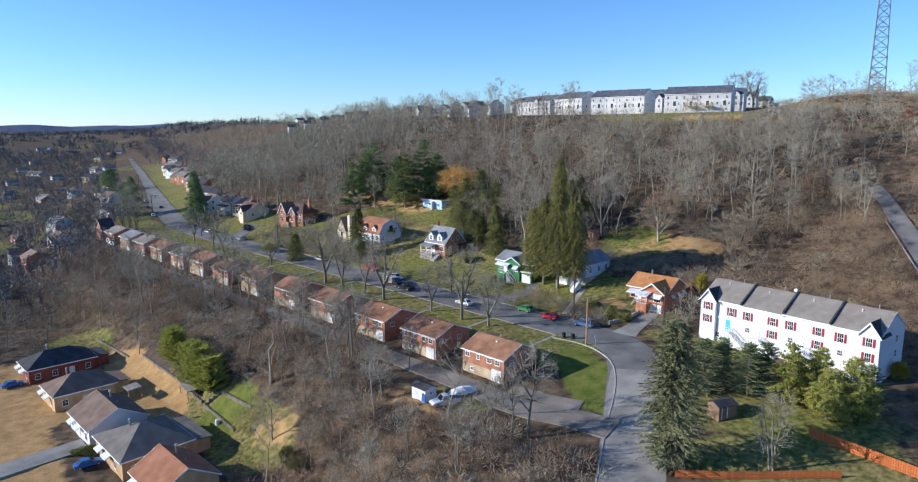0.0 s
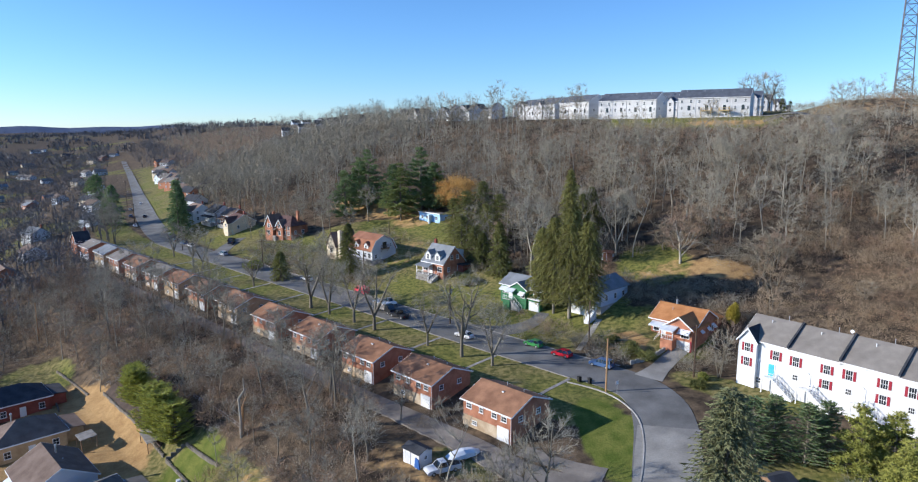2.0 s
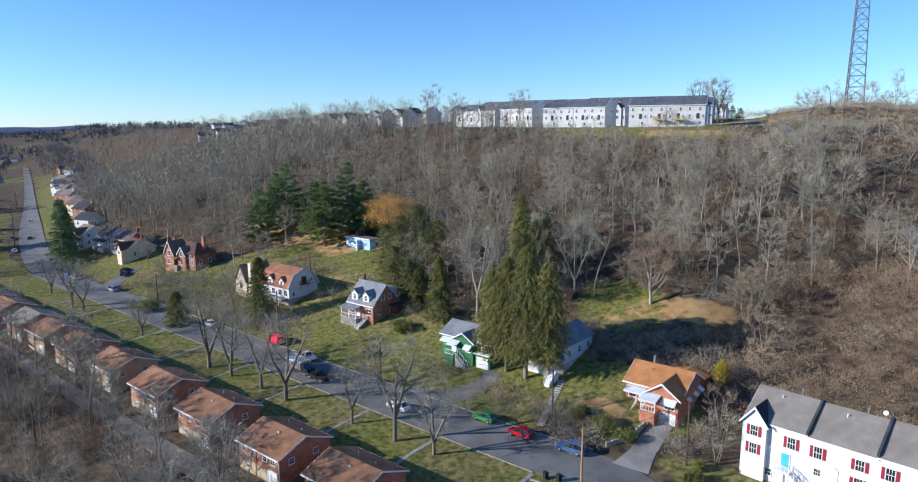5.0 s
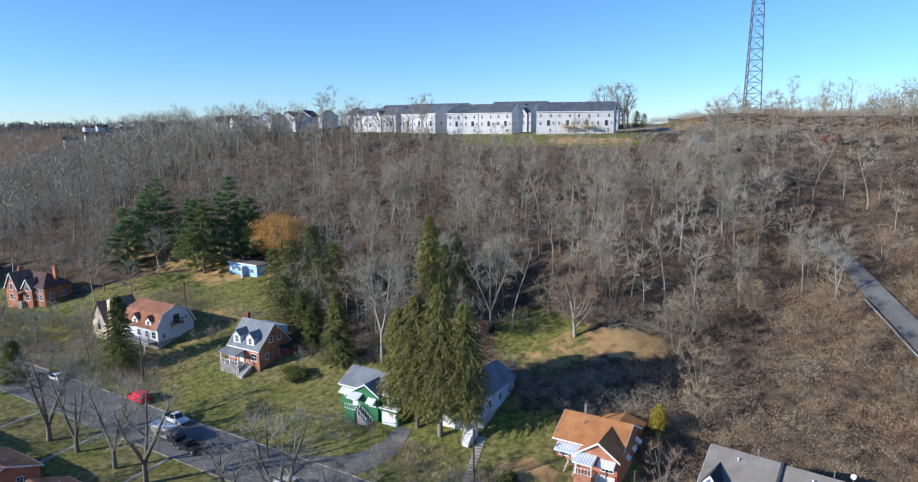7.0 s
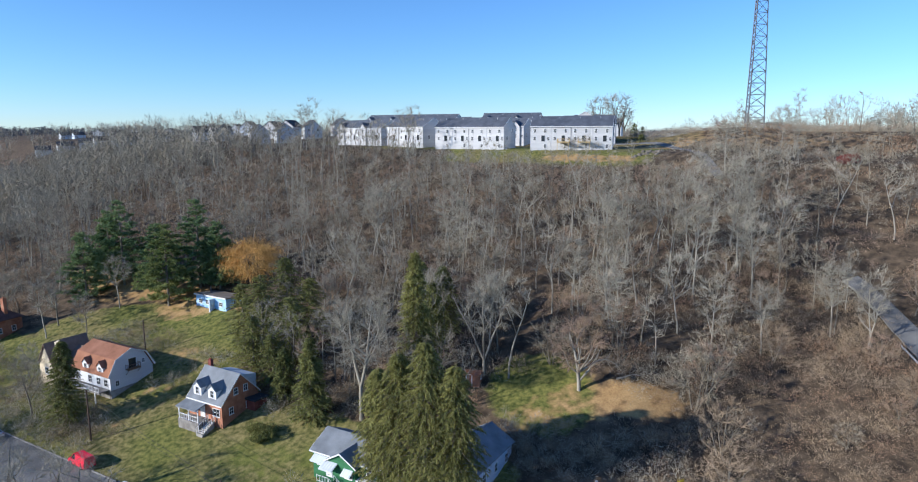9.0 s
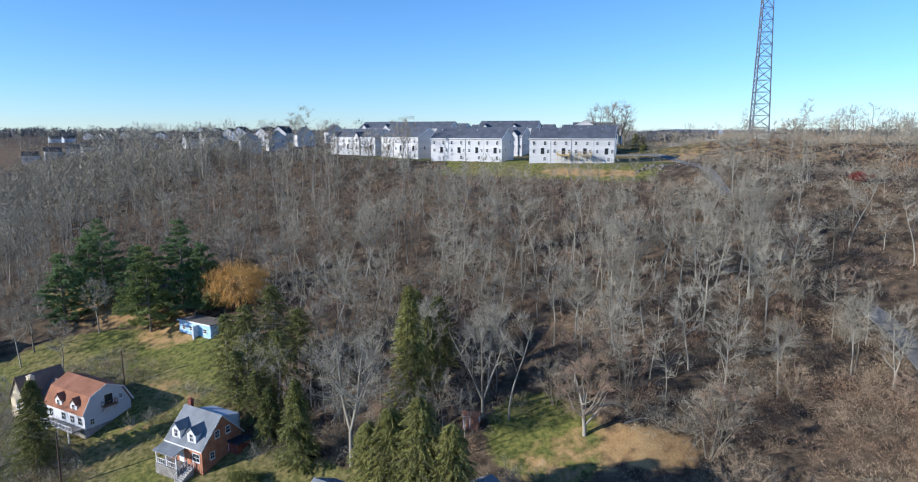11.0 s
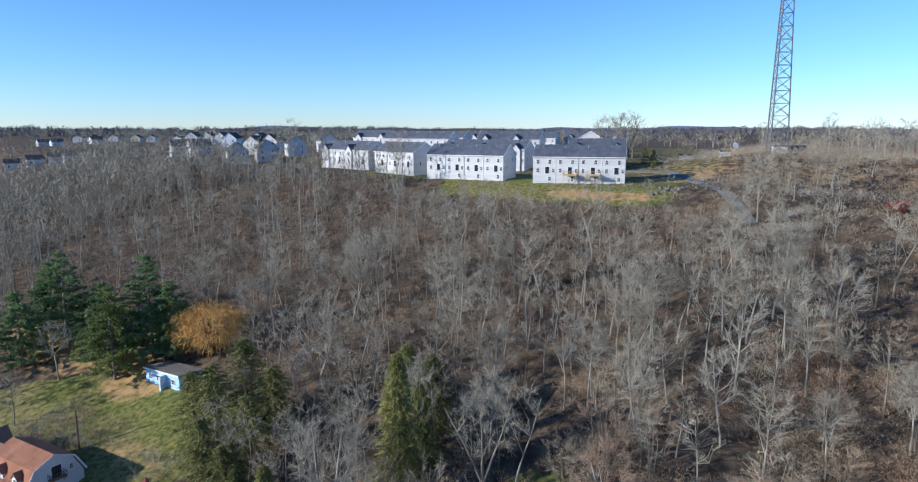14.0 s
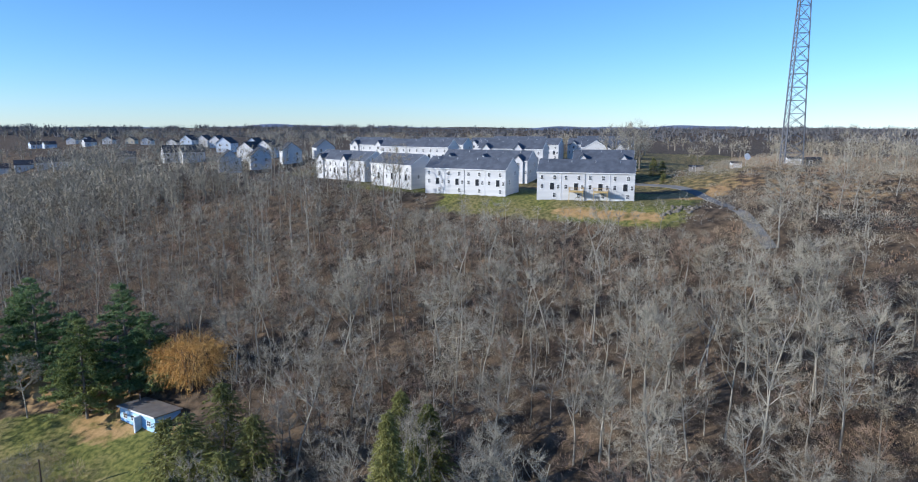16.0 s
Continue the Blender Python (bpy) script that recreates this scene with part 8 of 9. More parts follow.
# conifers
big = [tree_thing("spruce", spruce(80 + k, H, R, 0.46, 15, 46, 0.8, bt, 0.55, 0.125, 0.3, 0.5, 0.5), (M_BARK, M_SPRUCE_OLIVE), x, y, "tall drooping olive-green spruce before the houses", "spruce", "spruces above the street", k * 60)
       for k, (x, y, H, R, bt) in enumerate(((24.6, 160.0, 25.0, 5.6, 0.17), (28.0, 157.2, 22.5, 4.8, 0.17), (21.6, 163.6, 22.5, 5.2, 0.15), (19.2, 166.5, 19.5, 4.4, 0.1)))]
tree_thing("spruce", spruce(84, 21.4, 5.2, 0.36, 15, 42, 0.3, 0.02, 0.55, 0.13, 0.36, 0.42, 0.35), (M_BARK, M_SPRUCE_BLUE), 29.6, 86.0, "large blue-green spruce beside the street", "spruce")
# The two evergreens above the gully are added to cast shade into it.
for k, (x, y, H, R, lab) in enumerate(((10.8, 188.6, 15, 3.8, "narrow dark spruce at the wood's edge"), (29.3, 190.0, 24.0, 4.6, "tall pointed green spruce standing in the bare wood"), (-32.4, 208.6, 16.5, 4.5, "dark spruce in front of the barn-roofed house"), (-53.8, 212.5, 9.0, 3.8, "dark rounded evergreen beside the street"), (6.5, 196.5, 10, 3.0, "ragged dark evergreen at the wood's edge"), (33.6, 195.5, 15, 3.6, "dark green spruce beside the taller spruce"), (37.5, 203.5, 13.5, 5.0, "dense evergreen added above the gully to shade it"), (34.5, 209.5, 12.5, 4.6, "dense evergreen added above the gully to shade it"))):
    tree_thing("spruce", spruce(90 + k, H, R, 0.42, 13, 30, 0.5, 0.03, 0.6, 0.17, 0.2, 0.7), (M_BARK, M_SPRUCE_OLIVE if k == 1 else M_SPRUCE), x, y, lab, "spruce", turn=k * 40)
for k, (x, y, H, R) in enumerate(((2.5, 214, 17, 5.8), (7.5, 219, 17, 6.0), (0.8, 208, 12, 4.6), (8, 207, 14, 5.0), (4.5, 202.5, 10, 4.2), (12, 213, 14, 5.0), (-1.5, 219, 14, 5.0))):
    tree_thing("evergreen", spruce(100 + k, H, R, 0.46, 10, 24, 0.4, 0.04, 0.65, 0.18, 0.5, 0.5), (M_BARK, M_SPRUCE), x, y, "ragged dark evergreen among bare trees", "evergreen tree", "evergreens by the cottage")
for k, (x, y, H, R) in enumerate(((-43, 266.5, 19, 6.4), (-34.5, 270, 24, 7.0), (-39, 276, 20, 6), (-20.5, 249.5, 21, 7.2), (-13.5, 254, 24, 7.0), (-24, 258, 19, 6), (-8.5, 250.5, 18, 5.2))):
    tree_thing("pine", pine(110 + k, H * 0.95, R * 1.05, 15, 8, 17, 17, 0.08, 0.75, 1.5), (M_BARK, M_PINE if k != 3 else M_PINE_LIGHT), x, y, "tall dark green pine above the lawn" if k != 3 else "yellow-green pine at the lawn's edge", "pine", "pines above the lawn", k * 50)
for k, (u, v, H, R) in enumerate(((217, 10.5, 24, 5.6), (222, 13, 20, 5), (276, -7, 20, 6), (283, -9, 17, 5), (228, 15, 16, 4), (430, -16, 17, 9), (446, -20, 15, 8), (300, -74, 11, 5))):
    x, y = xy(u, v + float(bend(u)))
    tree_thing("spruce", spruce(120 + k, H, R, 0.7, 9, 10, 0.4, 0.06, 1.3, 0.55, 0.25, 0.6), (M_BARK, M_PINE), x, y, "dense dark conifer beside the street", "spruce", "street conifers")
tree_thing("willow", willow(130, 11.2, 7.6), (M_BARK, M_WILLOW), -0.6, 247.6, "golden weeping willow beside the cottage", "willow")

for k, (x, y, H) in enumerate(((145.4, 319.7, 6.5), (149.5, 320.5, 5.0), (137, 300, 3.2))):
    tree_thing("spruce", spruce(170 + k, H, H * 0.28, 0.5, 9, 12, 0.2, 0.05, 0.6, 0.3, 0.2, 0.7), (M_BARK, M_SPRUCE), x, y, "small dark conifer beside the plateau townhouses", "spruce", "small conifers on the plateau")

# young pines in front of the townhouses
for k, (x, y, H, R, c) in enumerate(((40.5, 103.5, 8.5, 2.8, 0), (44, 104.5, 8, 2.6, 0), (47, 101.5, 8.2, 2.8, 0), (50.5, 103, 7.5, 2.6, 0), (52.5, 98.5, 8.5, 3.2, 1), (56.3, 97.5, 8, 3.2, 1), (58.5, 92, 8.5, 3.4, 1), (55, 92.5, 7, 3, 1), (62.5, 95.0, 6.5, 2.6, 0), (37.5, 106, 6, 2.2, 0))):
    made = pine(140 + k, H * 1.12, R * 1.12, 13, 8, 17, 18, 0.08, 0.5, 1.4, 0.42) if c else spruce(140 + k, H * 1.1, R * 1.25, 0.4, 12, 26, -0.2, 0.03, 0.5, 0.12, 0.4, 0.55)
    tree_thing("pine", made, (M_BARK, M_YEW if c else M_PINE), x, y, "young yellow-green pine before the townhouses" if c else "young dark pine before the townhouses", "pine", "pines at the townhouses", k * 33)


# feathery yellow-green evergreens at the foot of the bank
for k, (x, y, H, R) in enumerate(((-66.0, 147.0, 9.0, 3.8), (-58.8, 138.6, 9.5, 4.2), (-55.6, 134.8, 10, 4.4), (-52.4, 132.2, 8.5, 3.8), (-68.2, 150.0, 8, 3.0))):
    tree_thing("evergreen", spruce(150 + k, H * 0.92, R, 0.34, 15, 28, -0.5, 0.02, 0.7, 0.14, 0.25, 0.34), (M_BARK, M_FEATHER), x, y, "feathery yellow-green evergreen at the foot of the bank", "evergreen tree", "evergreens beside the yards", k * 71)


def bush(name, seed, rx, ry, h, n, mat, x, y, label, group="", turn=0.0, **kw):
    (sv, sf), (lv, lf) = shrub(seed, rx, ry, h, n, **kw)
    ob = empty(name, pose(x, y, ground(x, y), 0, 0, turn), label, "bush", group)
    part("stems", triangles("stems", sv, sf, [M_BARK]), None, ob)
    part("foliage", triangles("foliage", lv, lf, [mat]), None, ob)
    return ob


for k, (x, y, rx, ry, h, m, lab) in enumerate(((56.3, 149.0, 1.7, 1.7, 4.6, M_ARBOR, "rounded golden arborvitae beside the bungalow"), (73.5, 104.5, 1.3, 1.3, 3.0, M_ARBOR, "small golden arborvitae beside the townhouse"),
                                              (33.0, 141.5, 2.6, 2.2, 2.2, M_SPRUCE, "dark evergreen shrub above the kerb"), (35.8, 138.5, 2.2, 1.8, 1.6, M_SPRUCE, "dark evergreen shrub beside the driveway"), (31.0, 145.5, 2.2, 1.8, 2.0, M_SPRUCE, "dark evergreen shrub on the bank"),
                                              (41.5, 126.5, 1.3, 1.3, 1.6, M_SPRUCE, "clipped dark shrub beside the driveway"), (43.2, 129.4, 0.8, 0.8, 1.5, M_YEW, "small clipped shrub beside the driveway"), (-38, 94, 1.6, 1.6, 2.8, M_SPRUCE, "dark evergreen shrub in the yard"), (-34.5, 93, 1.6, 1.4, 1.9, M_SPRUCE, "dark evergreen shrub in the yard"), (-29.5, 106, 1.5, 1.4, 2.6, M_SPRUCE, "dark evergreen shrub behind the yards"), (-27.3, 103.8, 2.0, 1.6, 2.0, M_SPRUCE, "low dark evergreen shrub behind the yards"), (-68.5, 113.5, 4.2, 1.2, 1.5, M_SPRUCE, "clipped dark hedge beside the lane"),
                                              (149.2, 218.3, 3.2, 2.6, 2.6, M_REDLEAF, "dark red leafy shrub on the brown slope"), (-66, 226, 3.4, 2.6, 2.8, M_YEW, "spreading green shrub above the street"), (2.5, 187.5, 2.5, 2.2, 2.5, M_SPRUCE, "dark shrub beside the brick house"))):
    bush("evergreen_bush", 160 + k, rx, ry, h, int(700 + 420 * rx * h), m, x, y, lab, length=0.5, width=0.13, up=0.8, lumps=11)


# ---------- woods and brush as masses ----------
def mass(name, label, spots, templates, mats, sizes, seed, category, grown=None):
    """Many plants from a few templates, joined into one object."""
    rs = np.random.RandomState(seed)
    vs, fs, ms, n = [], [], [], 0
    zz = height(spots[:, 0], spots[:, 1])
    grown = np.ones(len(spots)) if grown is None else grown
    for (x, y), z, g in zip(spots, zz, grown):
        pieces = templates[rs.randint(len(templates))]
        ang, s = rs.uniform(0, 6.283), rs.uniform(*sizes) * g
        c, q = math.cos(ang) * s, math.sin(ang) * s
        rot = np.array([[c, q, 0], [-q, c, 0], [0, 0, s * rs.uniform(0.85, 1.15)]])
        for v, f, mi in pieces:
            vs.append((v @ rot + (x, y, z - 0.1)).astype(np.float32))
            fs.append(f + n)
            ms.append(np.full(len(f), mi, np.int32))
            n += len(v)
    me = triangles(name, np.concatenate(vs), np.concatenate(fs), mats, np.concatenate(ms))
    return tagged(new(name, me), label, category, kind="stuff")


def scatter(x0, x1, y0, y1, gap, seed, keep):
    """Jittered grid of plan points for which keep(x, y) is above a random draw."""
    rs = np.random.RandomState(seed)
    X, Y = np.meshgrid(np.arange(x0, x1, gap), np.arange(y0, y1, gap))
    p = np.stack([X.ravel(), Y.ravel()], 1) + rs.uniform(-0.5, 0.5, (X.size, 2)) * gap
    return p[rs.uniform(size=len(p)) < keep(p[:, 0], p[:, 1])]


def veff(x, y):
    u, v = uv(x, y)
    return u, v - bend(u)


def off_road(x, y, line, clear):
    p = np.array([(q.x, q.y) for q in smooth_line(line, 4)])
    d = np.min(np.hypot(x[:, None] - p[None, :, 0], y[:, None] - p[None, :, 1]), 1)
    return (d > clear).astype(float)


def open_land(x, y):
    """1 where neither lawn nor clearing keeps the trees away."""
    lawn, dry, fresh = zones(x, y)
    return (np.maximum(np.maximum(lawn, dry), fresh) < 0.25).astype(float)


def gully_floor(x, y):
    return oval(x, y, 50, 204, 10, 4.5, -12, 0.25)


def hill_wood(x, y):
    u, v = veff(x, y)
    k = band(v, 49, 138, 2) * open_land(x, y) * band(u, 4, 420, 3)
    k = np.maximum(k, band(v, 130, 152, 2) * band(u, 106, 420, 3) * 0.9)
    k = np.maximum(k, band(v, 78, 168, 3) * band(u, -90, 6, 4) * (0.65 - 0.3 * step(-6, -26, u)) * (1 - 0.45 * step(122, 140, v)) * open_land(x, y))
    k = np.maximum(k, band(v, 36, 52, 2) * band(u, 26, 78, 3) * 0.8)
    k = np.maximum(k, band(v, 34, 50, 2) * band(u, 120, 420, 5) * 0.7)
    k = np.maximum(k, band(v, 150, 330, 4) * band(u, -120, 12, 4) * (0.1 + 0.1 * step(-20, -50, u)) * (np.hypot(x - 184, y - 310) > 18))
    k = k * (1 - oval(x, y, 2, 244, 9, 11, 0, 0.1)) * (1 - oval(x, y, -28, 256, 24, 14, -20, 0.15)) * (1 - oval(x, y, 51, 195, 6, 13, 0, 0.1))
    return k * (1 - gully_floor(x, y)) * off_road(x, y, HILL_ROAD, 3.6) * off_road(x, y, UPPER_LANE, 2.2)


def hill_under(x, y):
    """Undergrowth: all through the wood, and over the open slope and plateau edge beside the lane."""
    u, v = veff(x, y)
    k = np.maximum(hill_wood(x, y), band(v, 70, 122, 4) * band(u, -110, 10, 4) * 0.9 * open_land(x, y)) * (1 - step(118, 130, v) * step(8, 2, u))
    k = np.maximum(k, oval(u, v, 15, 57, 24, 6) * 0.8)
    k = np.maximum(k, oval(u, v, 36, 46, 9, 8) * 0.7)
    patch = np.sin(x / 7.3 + 2 * np.sin(y / 11)) * np.sin(y / 6.1 + 1.7 * np.sin(x / 13)) + 0.5 * np.sin((x + 2 * y) / 9.7)
    k = k * (0.3 + 0.35 * band(u, 45, 100, 8) + 0.7 * step(-0.6, 0.1, patch)) * (1 - gully_floor(x, y)) * (1 - 0.9 * oval(x, y, 51, 194, 5, 12, 0, 0.1)) * (1 - oval(x, y, -28, 253, 22, 11, -20, 0.15))
    return k * off_road(x, y, HILL_ROAD, 3.2) * off_road(x, y, UPPER_LANE, 4) * (1 - oval(x, y, 112, 262, 24, 10, -30))


def wood_templates(seed, shapes, **kw):
    """Trees of a stand: (height, crown radius, crown base, bark slot, twig slot) for each."""
    return [[(*trunk, bark), (*crown, twig)] for (trunk, crown), bark, twig in ((dome_tree(seed + k, H, R, low, **kw), bark, twig) for k, (H, R, low, bark, twig) in enumerate(shapes))]


# bark slots 0 grey, 2 pale; twig slots 1 brown, 3 grey, 4 reddish
STAND = ((18, 3.6, 0.45, 2, 3), (15, 3.4, 0.4, 0, 1), (20, 4.0, 0.5, 2, 3), (12, 3.6, 0.3, 0, 4), (16, 3.0, 0.45, 2, 1), (17, 4.4, 0.42, 0, 3), (13, 3.2, 0.35, 2, 3), (10, 3.2, 0.2, 0, 4), (15, 4.2, 0.35, 0, 3))
WOOD = wood_templates(200, STAND, limbs=9, boughs=60, twigs=800, width=0.031, length=0.07, girth=0.0105, up=0.85)
WOOD_MATS = [M_BARK, M_TWIG, M_BARK_PALE, M_TWIG_GREY, M_TWIG_RED]


def far_tree(seed, H, R, n, width=0.27, length=1.9):
    """A leafless tree seen from afar: a stem and a lumpy rounded haze of twigs."""
    rs = np.random.RandomState(seed)
    lump = rs.normal(size=(7, 3)) * (R * 0.42, R * 0.42, H * 0.13) + (0, 0, H * 0.6)
    d = rs.normal(size=(n, 3)) + (0, 0, 0.3)
    d /= np.linalg.norm(d, axis=1, keepdims=True)
    p = lump[rs.randint(0, 7, n)] + d * (R * 0.6, R * 0.6, H * 0.22) * rs.uniform(0.5, 1.0, (n, 1))
    e = d * 0.7 + rs.normal(size=(n, 3)) * 0.6 + (0, 0, 0.45)
    e /= np.linalg.norm(e, axis=1, keepdims=True)
    a, b = p - e * length * 0.3, p + e * length * rs.uniform(0.4, 1.0, (n, 1))
    foot, top = np.array([[0, 0, -0.5]] * 3), np.array([[0, 0, H * 0.75]] * 3) + rs.normal(size=(3, 3)) * 0.8
    return slivers(np.concatenate([foot, a]), np.concatenate([top, b]), np.concatenate([np.full(3, 0.45), np.full(n, width)]), rs)


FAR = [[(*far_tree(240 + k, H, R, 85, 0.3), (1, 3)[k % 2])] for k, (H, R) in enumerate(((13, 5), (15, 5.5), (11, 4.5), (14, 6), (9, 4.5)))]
# Aerial haze over the valley is carried by these greyer twig tones.
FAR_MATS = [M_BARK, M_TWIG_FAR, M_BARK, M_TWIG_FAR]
hill_spots = scatter(-330, 300, 150, 470, 5.0, 1, hill_wood)
reach = np.hypot(hill_spots[:, 0] - 25, hill_spots[:, 1] - 120)
LITE = wood_templates(220, STAND, limbs=6, boughs=30, twigs=340, width=0.056, length=0.08, girth=0.0105, up=0.8)
THIN = [[(*far_tree(230 + k, H, R, 155, 0.18, 1.9), (1, 3, 3)[k % 3])] for k, (H, R) in enumerate(((15, 4.4), (13, 4), (17, 4.8), (11, 4), (14, 4.5), (9, 3.6)))]


def stature(spots):
    """Lower growth towards the plateau's edge before the townhouses and on the open plateau."""
    u, v = veff(spots[:, 0], spots[:, 1])
    return 1 - 0.5 * step(112, 136, v) * band(u, 8, 98, 8) - 0.12 * step(140, 165, v) * (u < 12)


for near, far, label, kinds, mats, sizes, seed in (
        (0, 150, "leafless grey-brown hillside wood", WOOD, WOOD_MATS, (0.65, 1.08), 2),
        (150, 235, "leafless grey-brown wood along the far hillside", LITE, WOOD_MATS, (0.65, 1.05), 3),
        (235, 900, "leafless grey-brown wood receding over the hill", THIN, WOOD_MATS, (0.75, 1.1), 15)):
    here = hill_spots[(reach >= near) & (reach < far)]
    mass("wood", label, here, kinds, mats, sizes, seed, "woods", stature(here))


def lower_wood(x, y):
    u, v = veff(x, y)
    k = band(v, -55, -31, 1.5) * band(u, 14, 230, 3) * (0.4 + 0.45 * step(60, 110, u))
    k = np.maximum(k, band(v, -140, -52, 3) * band(u, 122, 330, 4) * 0.8 * open_land(x, y))
    k = np.maximum(k, band(v, -60, -12, 3) * band(u, 244, 330, 4) * 0.6)
    k = np.maximum(k, band(v, -60, -38, 2) * band(u, -10, 28, 3) * 0.45)
    return k


low_spots = scatter(-330, 20, 75, 420, 6.0, 3, lower_wood)
low_reach = np.hypot(low_spots[:, 0], low_spots[:, 1] - 60)
mass("wood", "leafless trees and scrub in the valley", low_spots[(low_reach < 200) & (low_reach > 105)], LITE, WOOD_MATS, (0.5, 0.95), 4, "woods")
mass("wood", "leafless trees in the brush below the row", low_spots[low_reach <= 105], WOOD, [M_BARK, M_TWIG_GREY, M_BARK_PALE, M_TWIG_GREY, M_TWIG], (0.5, 0.9), 20, "woods")
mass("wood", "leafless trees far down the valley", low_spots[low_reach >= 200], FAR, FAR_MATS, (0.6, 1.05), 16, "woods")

def thicket(seed, r, h, n, width, reach=0.3):
    """A dense leafless bush: short twigs bristling from a lumpy dome."""
    rs = np.random.RandomState(seed)
    lump = rs.normal(size=(5, 3)) * (r * 0.5, r * 0.5, h * 0.12) + (0, 0, h * 0.32)
    k = rs.randint(0, 5, n)
    d = rs.normal(size=(n, 3)) + (0, 0, 0.45)
    d /= np.linalg.norm(d, axis=1, keepdims=True)
    p = lump[k] + d * rs.uniform(0.1, 0.85, (n, 1)) * (r * 0.75, r * 0.75, h * 0.5)
    p[:, 2] = np.maximum(p[:, 2], -0.05)
    e = d + rs.normal(size=(n, 3)) * 0.4 + (0, 0, 0.35)
    e /= np.linalg.norm(e, axis=1, keepdims=True)
    return slivers(p, p + e * rs.uniform(0.35, 1.0, (n, 1)) * h * reach, width, rs)


BRUSH = [[(*thicket(300 + k, 2.2, 3.2, 260, 0.045, 0.34), k % 4)] for k in range(8)]
FUZZ = [[(*thicket(340 + k, 2.8, 3.1, 430, 0.032, 0.17), k % 4)] for k in range(8)]
UNDER = [[(*thicket(320 + k, 3.3, 4.2, 270, 0.058, 0.24), k % 4)] for k in range(8)]


def hill_brush(x, y):
    u, v = veff(x, y)
    k = band(v, 24, 100, 3) * band(u, -80, -3, 4) * open_land(x, y)
    k = k * (1 - oval(x, y, 62, 119, 21, 11, -52)) * (1 - oval(x, y, 48, 145, 9, 8)) * (1 - oval(x, y, 75.5, 157.5, 9, 4, 40, 0.25))
    return k * off_road(x, y, HILL_ROAD, 4.3)


brush_spots = scatter(30, 180, 80, 290, 2.75, 5, hill_brush)
mass("brush", "brown leafless brush on the slope", brush_spots, FUZZ, [M_BRUSH, M_BRUSH_TAN, M_RUST, M_BRUSH], (0.45, 1.75), 6, "brush")
mass("brush", "tall saplings and brush under the hillside wood", scatter(-150, 215, 140, 330, 4.1, 13, hill_under), UNDER, [M_TWIG_RED, M_TWIG, M_RUST, M_BRUSH], (0.4, 1.2), 14, "brush")


def moor_brush(x, y):
    """Soft mounds of scrub on the open slope and plateau beside the lane."""
    u, v = veff(x, y)
    k = np.maximum(band(v, 118, 330, 5) * band(u, -130, 9, 4) * 0.95, np.maximum(band(v, 140, 215, 4) * band(u, 8, 24, 3), band(v, 195, 330, 5) * band(u, 6, 36, 3)) * 0.9)
    return k * off_road(x, y, UPPER_LANE, 1.9) * (np.hypot(x - 185, y - 300) > 6) * (1 - oval(x, y, 114, 257, 9, 4)) * (1 - oval(x, y, 184, 318, 9, 6))


MOOR = [[(*thicket(360 + k, 3.7, 3.0, 180, 0.086, 0.24), k % 6)] for k in range(12)]
MOOR_MATS = [M_TWIG_GREY, M_TWIG, M_BRUSH, M_TWIG_GREY, M_RUST, M_TWIG]
mass("brush", "soft grey-brown scrub mounds on the open slope", scatter(70, 300, 150, 400, 5.0, 27, moor_brush), MOOR, MOOR_MATS, (0.75, 1.5), 28, "brush")


def bank_mounds(x, y):
    """Dense grey mounds of scrub between the back alley and the yards."""
    u, v = veff(x, y)
    k = band(v, -55, -31.5, 1) * band(u, 16, 196, 3) * 0.72
    k = np.maximum(k, band(v, -62, -48, 2) * band(u, 96, 130, 3) * 0.85)
    return k * open_land(x, y) * off_road(x, y, STREET, 7)


BANK = [[(*thicket(380 + k, 3.4, 4.2, 330, 0.038, 0.2), k % 4)] for k in range(8)]
mound_spots = scatter(-170, 30, 70, 300, 3.9, 29, bank_mounds)
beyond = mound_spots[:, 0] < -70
mass("brush", "dense grey scrub on the bank below the brick houses", mound_spots[~beyond], BANK, [M_TWIG_GREY, M_TWIG, M_TWIG_GREY, M_BRUSH], (0.5, 1.15), 30, "brush")
# Beyond, the shade under the trees is painted into the scrub's twigs.
mass("brush", "scrub along the bank towards the valley, greyed darker for shade", mound_spots[beyond], BANK, [M_TWIG_FAR, M_TWIG_FAR, M_TWIG, M_TWIG_FAR], (0.7, 1.3), 31, "brush")


def low_brush(x, y):
    u, v = veff(x, y)
    patch = np.sin(x / 5.1 + 2 * np.sin(y / 7)) * np.sin(y / 4.7 + 1.7 * np.sin(x / 9))
    k = band(v, -57, -30, 1.5) * band(u, 12, 200, 3) * (0.25 + 0.75 * step(-0.4, 0.2, patch))
    k = np.maximum(k, band(v, -66, -36, 2) * band(u, -44, 30, 3) * 0.85)
    k = k * (1 - oval(u, v, 6, -34, 9, 4)) * open_land(x, y)
    k = np.maximum(k, oval(u, v, 39.3, -55.5, 1.4, 5))
    return k * off_road(x, y, STREET, 6.5)


def valley_brush(x, y):
    """Dull scrub under the valley trees beside the yards."""
    u, v = veff(x, y)
    return (band(v, -125, -54, 3) * band(u, 116, 235, 4) * open_land(x, y) + band(v, -56, -30, 2) * band(u, 196, 260, 4)) * 0.8


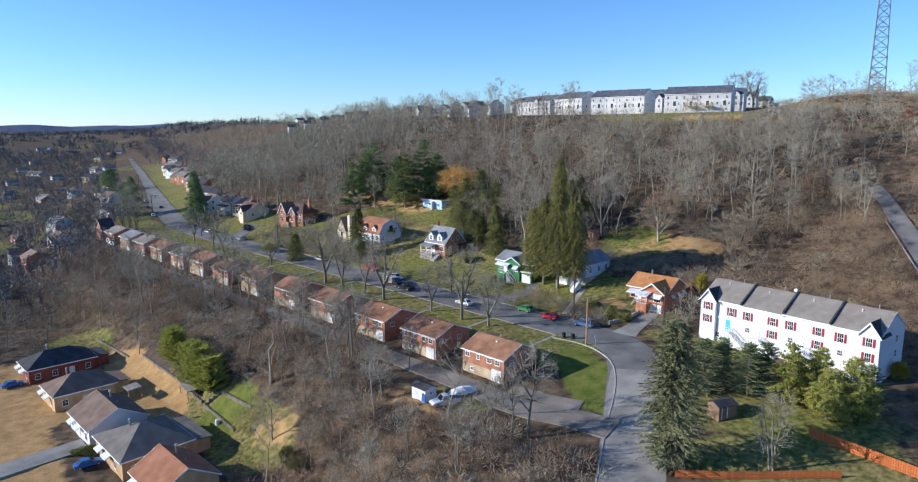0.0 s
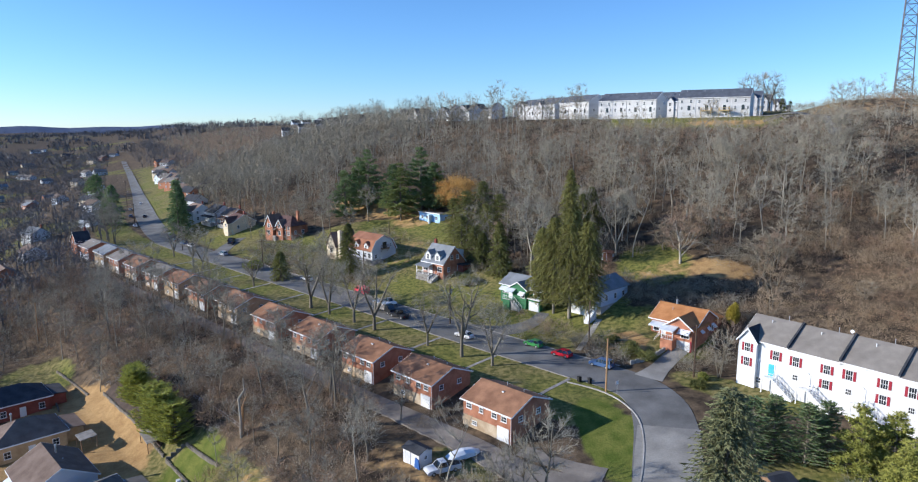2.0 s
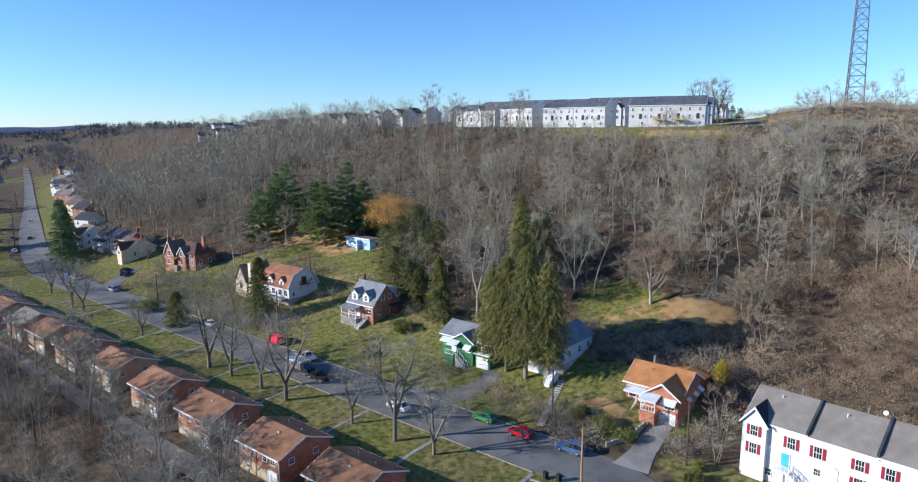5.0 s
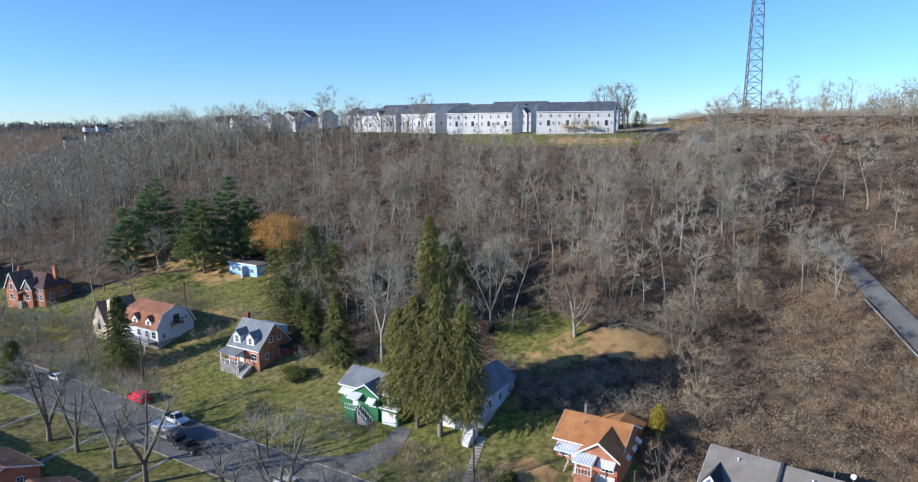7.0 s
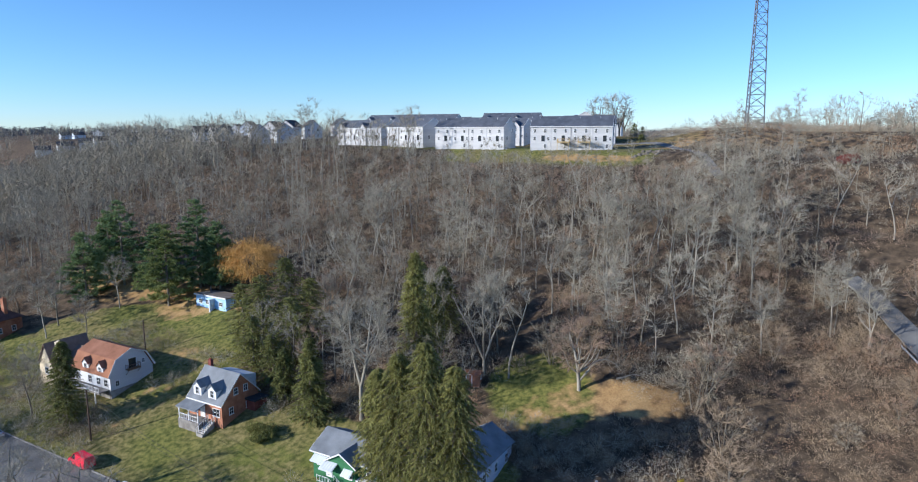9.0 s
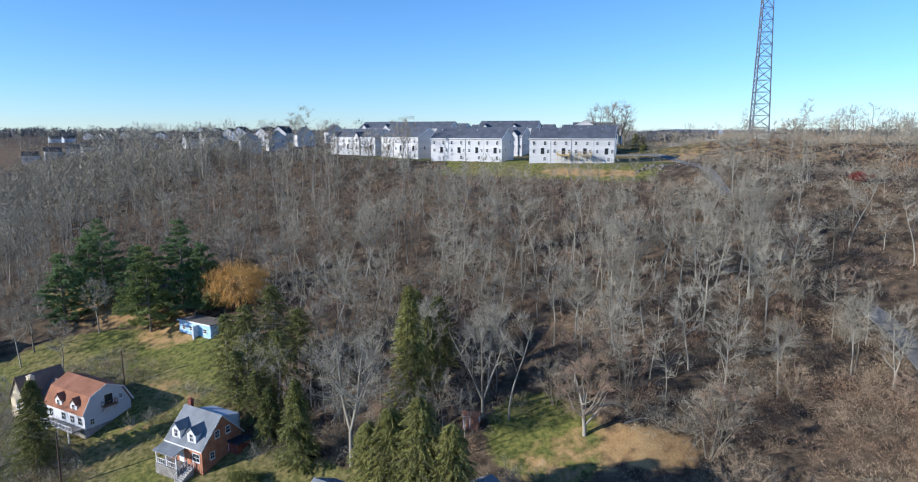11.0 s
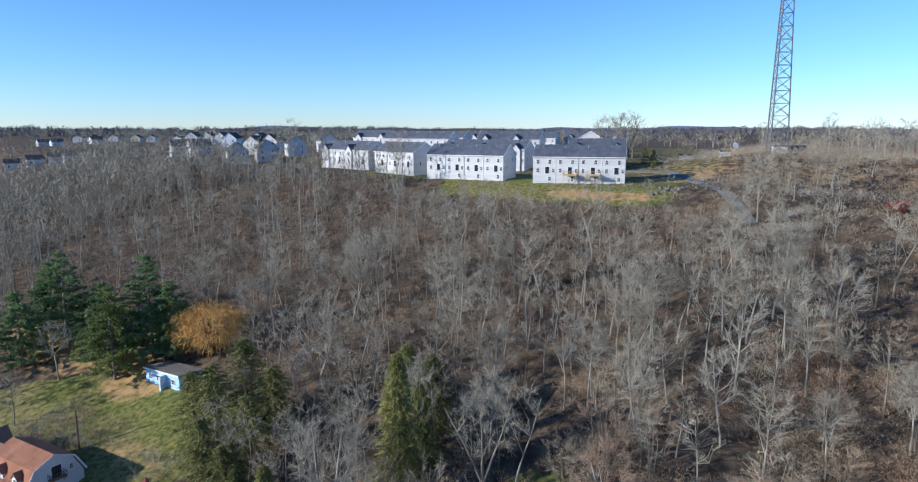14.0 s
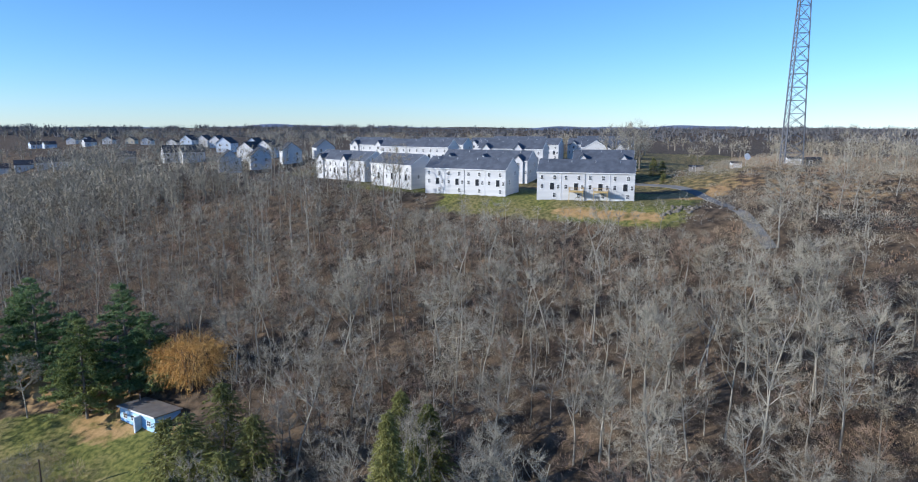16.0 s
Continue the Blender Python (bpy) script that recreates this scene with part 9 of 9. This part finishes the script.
mass("brush", "dull grey-brown scrub under the valley trees", scatter(-260, -60, 120, 300, 4.6, 23, valley_brush), UNDER, [M_TWIG, M_TWIG_GREY, M_BRUSH, M_TWIG], (0.5, 1.2), 24, "brush")


def bank_brush(x, y):
    """Scrub on the banks between the street and the upper houses."""
    u, v = veff(x, y)
    k = oval(u, v, 103, 13.5, 16, 6) * 0.85
    for cu, cv, ru, rv, much in ((132, 13, 16, 5, 0.9), (150, 17, 8, 5, 0.8), (118, 22, 8, 6, 0.7), (24, 12, 7, 4, 0.7), (8, 13, 6, 5, 0.8), (122, 16, 8, 6, 0.9), (112, 36, 10, 5, 0.8), (58, 33, 5, 4, 0.8), (38, 15, 8, 3, 0.4), (88, 30, 4, 5, 0.5), (140, 18, 14, 6, 0.6), (-9, 16, 4, 6, 0.6), (12, 36, 8, 5, 0.8), (46, 37, 9, 5, 0.8), (66, 41, 8, 5, 0.7), (84, 36, 5, 4, 0.5), (-2, 40, 8, 5, 0.8), (2, 60, 7, 4, 0.8), (16, 62, 8, 5, 0.7), (-9, 53, 6, 5, 0.6)):
        k = np.maximum(k, oval(u, v, cu, cv, ru, rv) * much)
    return k


mass("brush", "grey-brown scrub on the banks above the street", scatter(-120, 80, 120, 270, 2.0, 17, bank_brush), BRUSH, [M_BRUSH, M_TWIG_GREY, M_TWIG, M_TWIG_GREY], (0.55, 1.2), 18, "brush")

low_brush_spots = scatter(-150, 30, 60, 290, 2.4, 7, low_brush)
mass("brush", "brown leafless brush below the brick houses", low_brush_spots, BRUSH, [M_BRUSH, M_TWIG_RED, M_RUST, M_TWIG_GREY], (0.5, 1.7), 8, "brush")



def far_wood(x, y):
    u, v = veff(x, y)
    d = np.hypot(x - 10, y - 200)
    k = (d > 150) * (band(v, 45, 150, 5) * 0.95 * (u > 400) + (v > 250) * 0.35 + band(v, 165, 250, 6) * (u > 215) * 0.3 + (v < -14) * (u > 215) * 0.7 + (v > 38) * (v < 50) * (u > 250) * 0.7 + (v > 14) * (v < 40) * (u > 300) * 0.3 + (v < -95) * (u > 20) * (u <= 200) * 0.5 + (u < 10) * (v > 320) * 0.8 * (np.hypot(x - 182, y - 312) > 24))
    return np.clip(k, 0, 1) * off_road(x, y, STREET, 14) * off_road(x, y, HILL_ROAD, 6) * (1 - oval(x, y, 85, 365, 120, 90, 0) * (u > 10))


far_spots = scatter(-900, 420, 110, 1250, 12.5, 9, far_wood)
for u, v, w, wall in FAR_HOUSES:
    hx, hy = xy(u, v + float(bend(u)))
    far_spots = far_spots[np.hypot(far_spots[:, 0] - hx - 6, far_spots[:, 1] - hy + 14) > 19]
down = veff(far_spots[:, 0], far_spots[:, 1])[1] < 60
mass("far_wood", "leafless trees across the distant valley, toned grey for haze", far_spots[down], FAR, FAR_MATS, (0.8, 1.25), 10, "woods")
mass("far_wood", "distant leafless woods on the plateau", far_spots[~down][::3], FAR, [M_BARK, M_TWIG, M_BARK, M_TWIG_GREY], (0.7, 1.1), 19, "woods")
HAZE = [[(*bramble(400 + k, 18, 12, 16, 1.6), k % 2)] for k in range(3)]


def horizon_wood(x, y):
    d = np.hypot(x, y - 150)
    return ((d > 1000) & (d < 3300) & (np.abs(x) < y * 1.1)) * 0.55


# The horizon woods take the same haze-toned grey.
mass("far_wood", "woods on the horizon hills, haze put into their grey", scatter(-3000, 3000, 500, 3400, 62, 11, horizon_wood), HAZE, [M_TWIG_FAR, M_TWIG_FAR], (0.9, 1.5), 12, "woods")
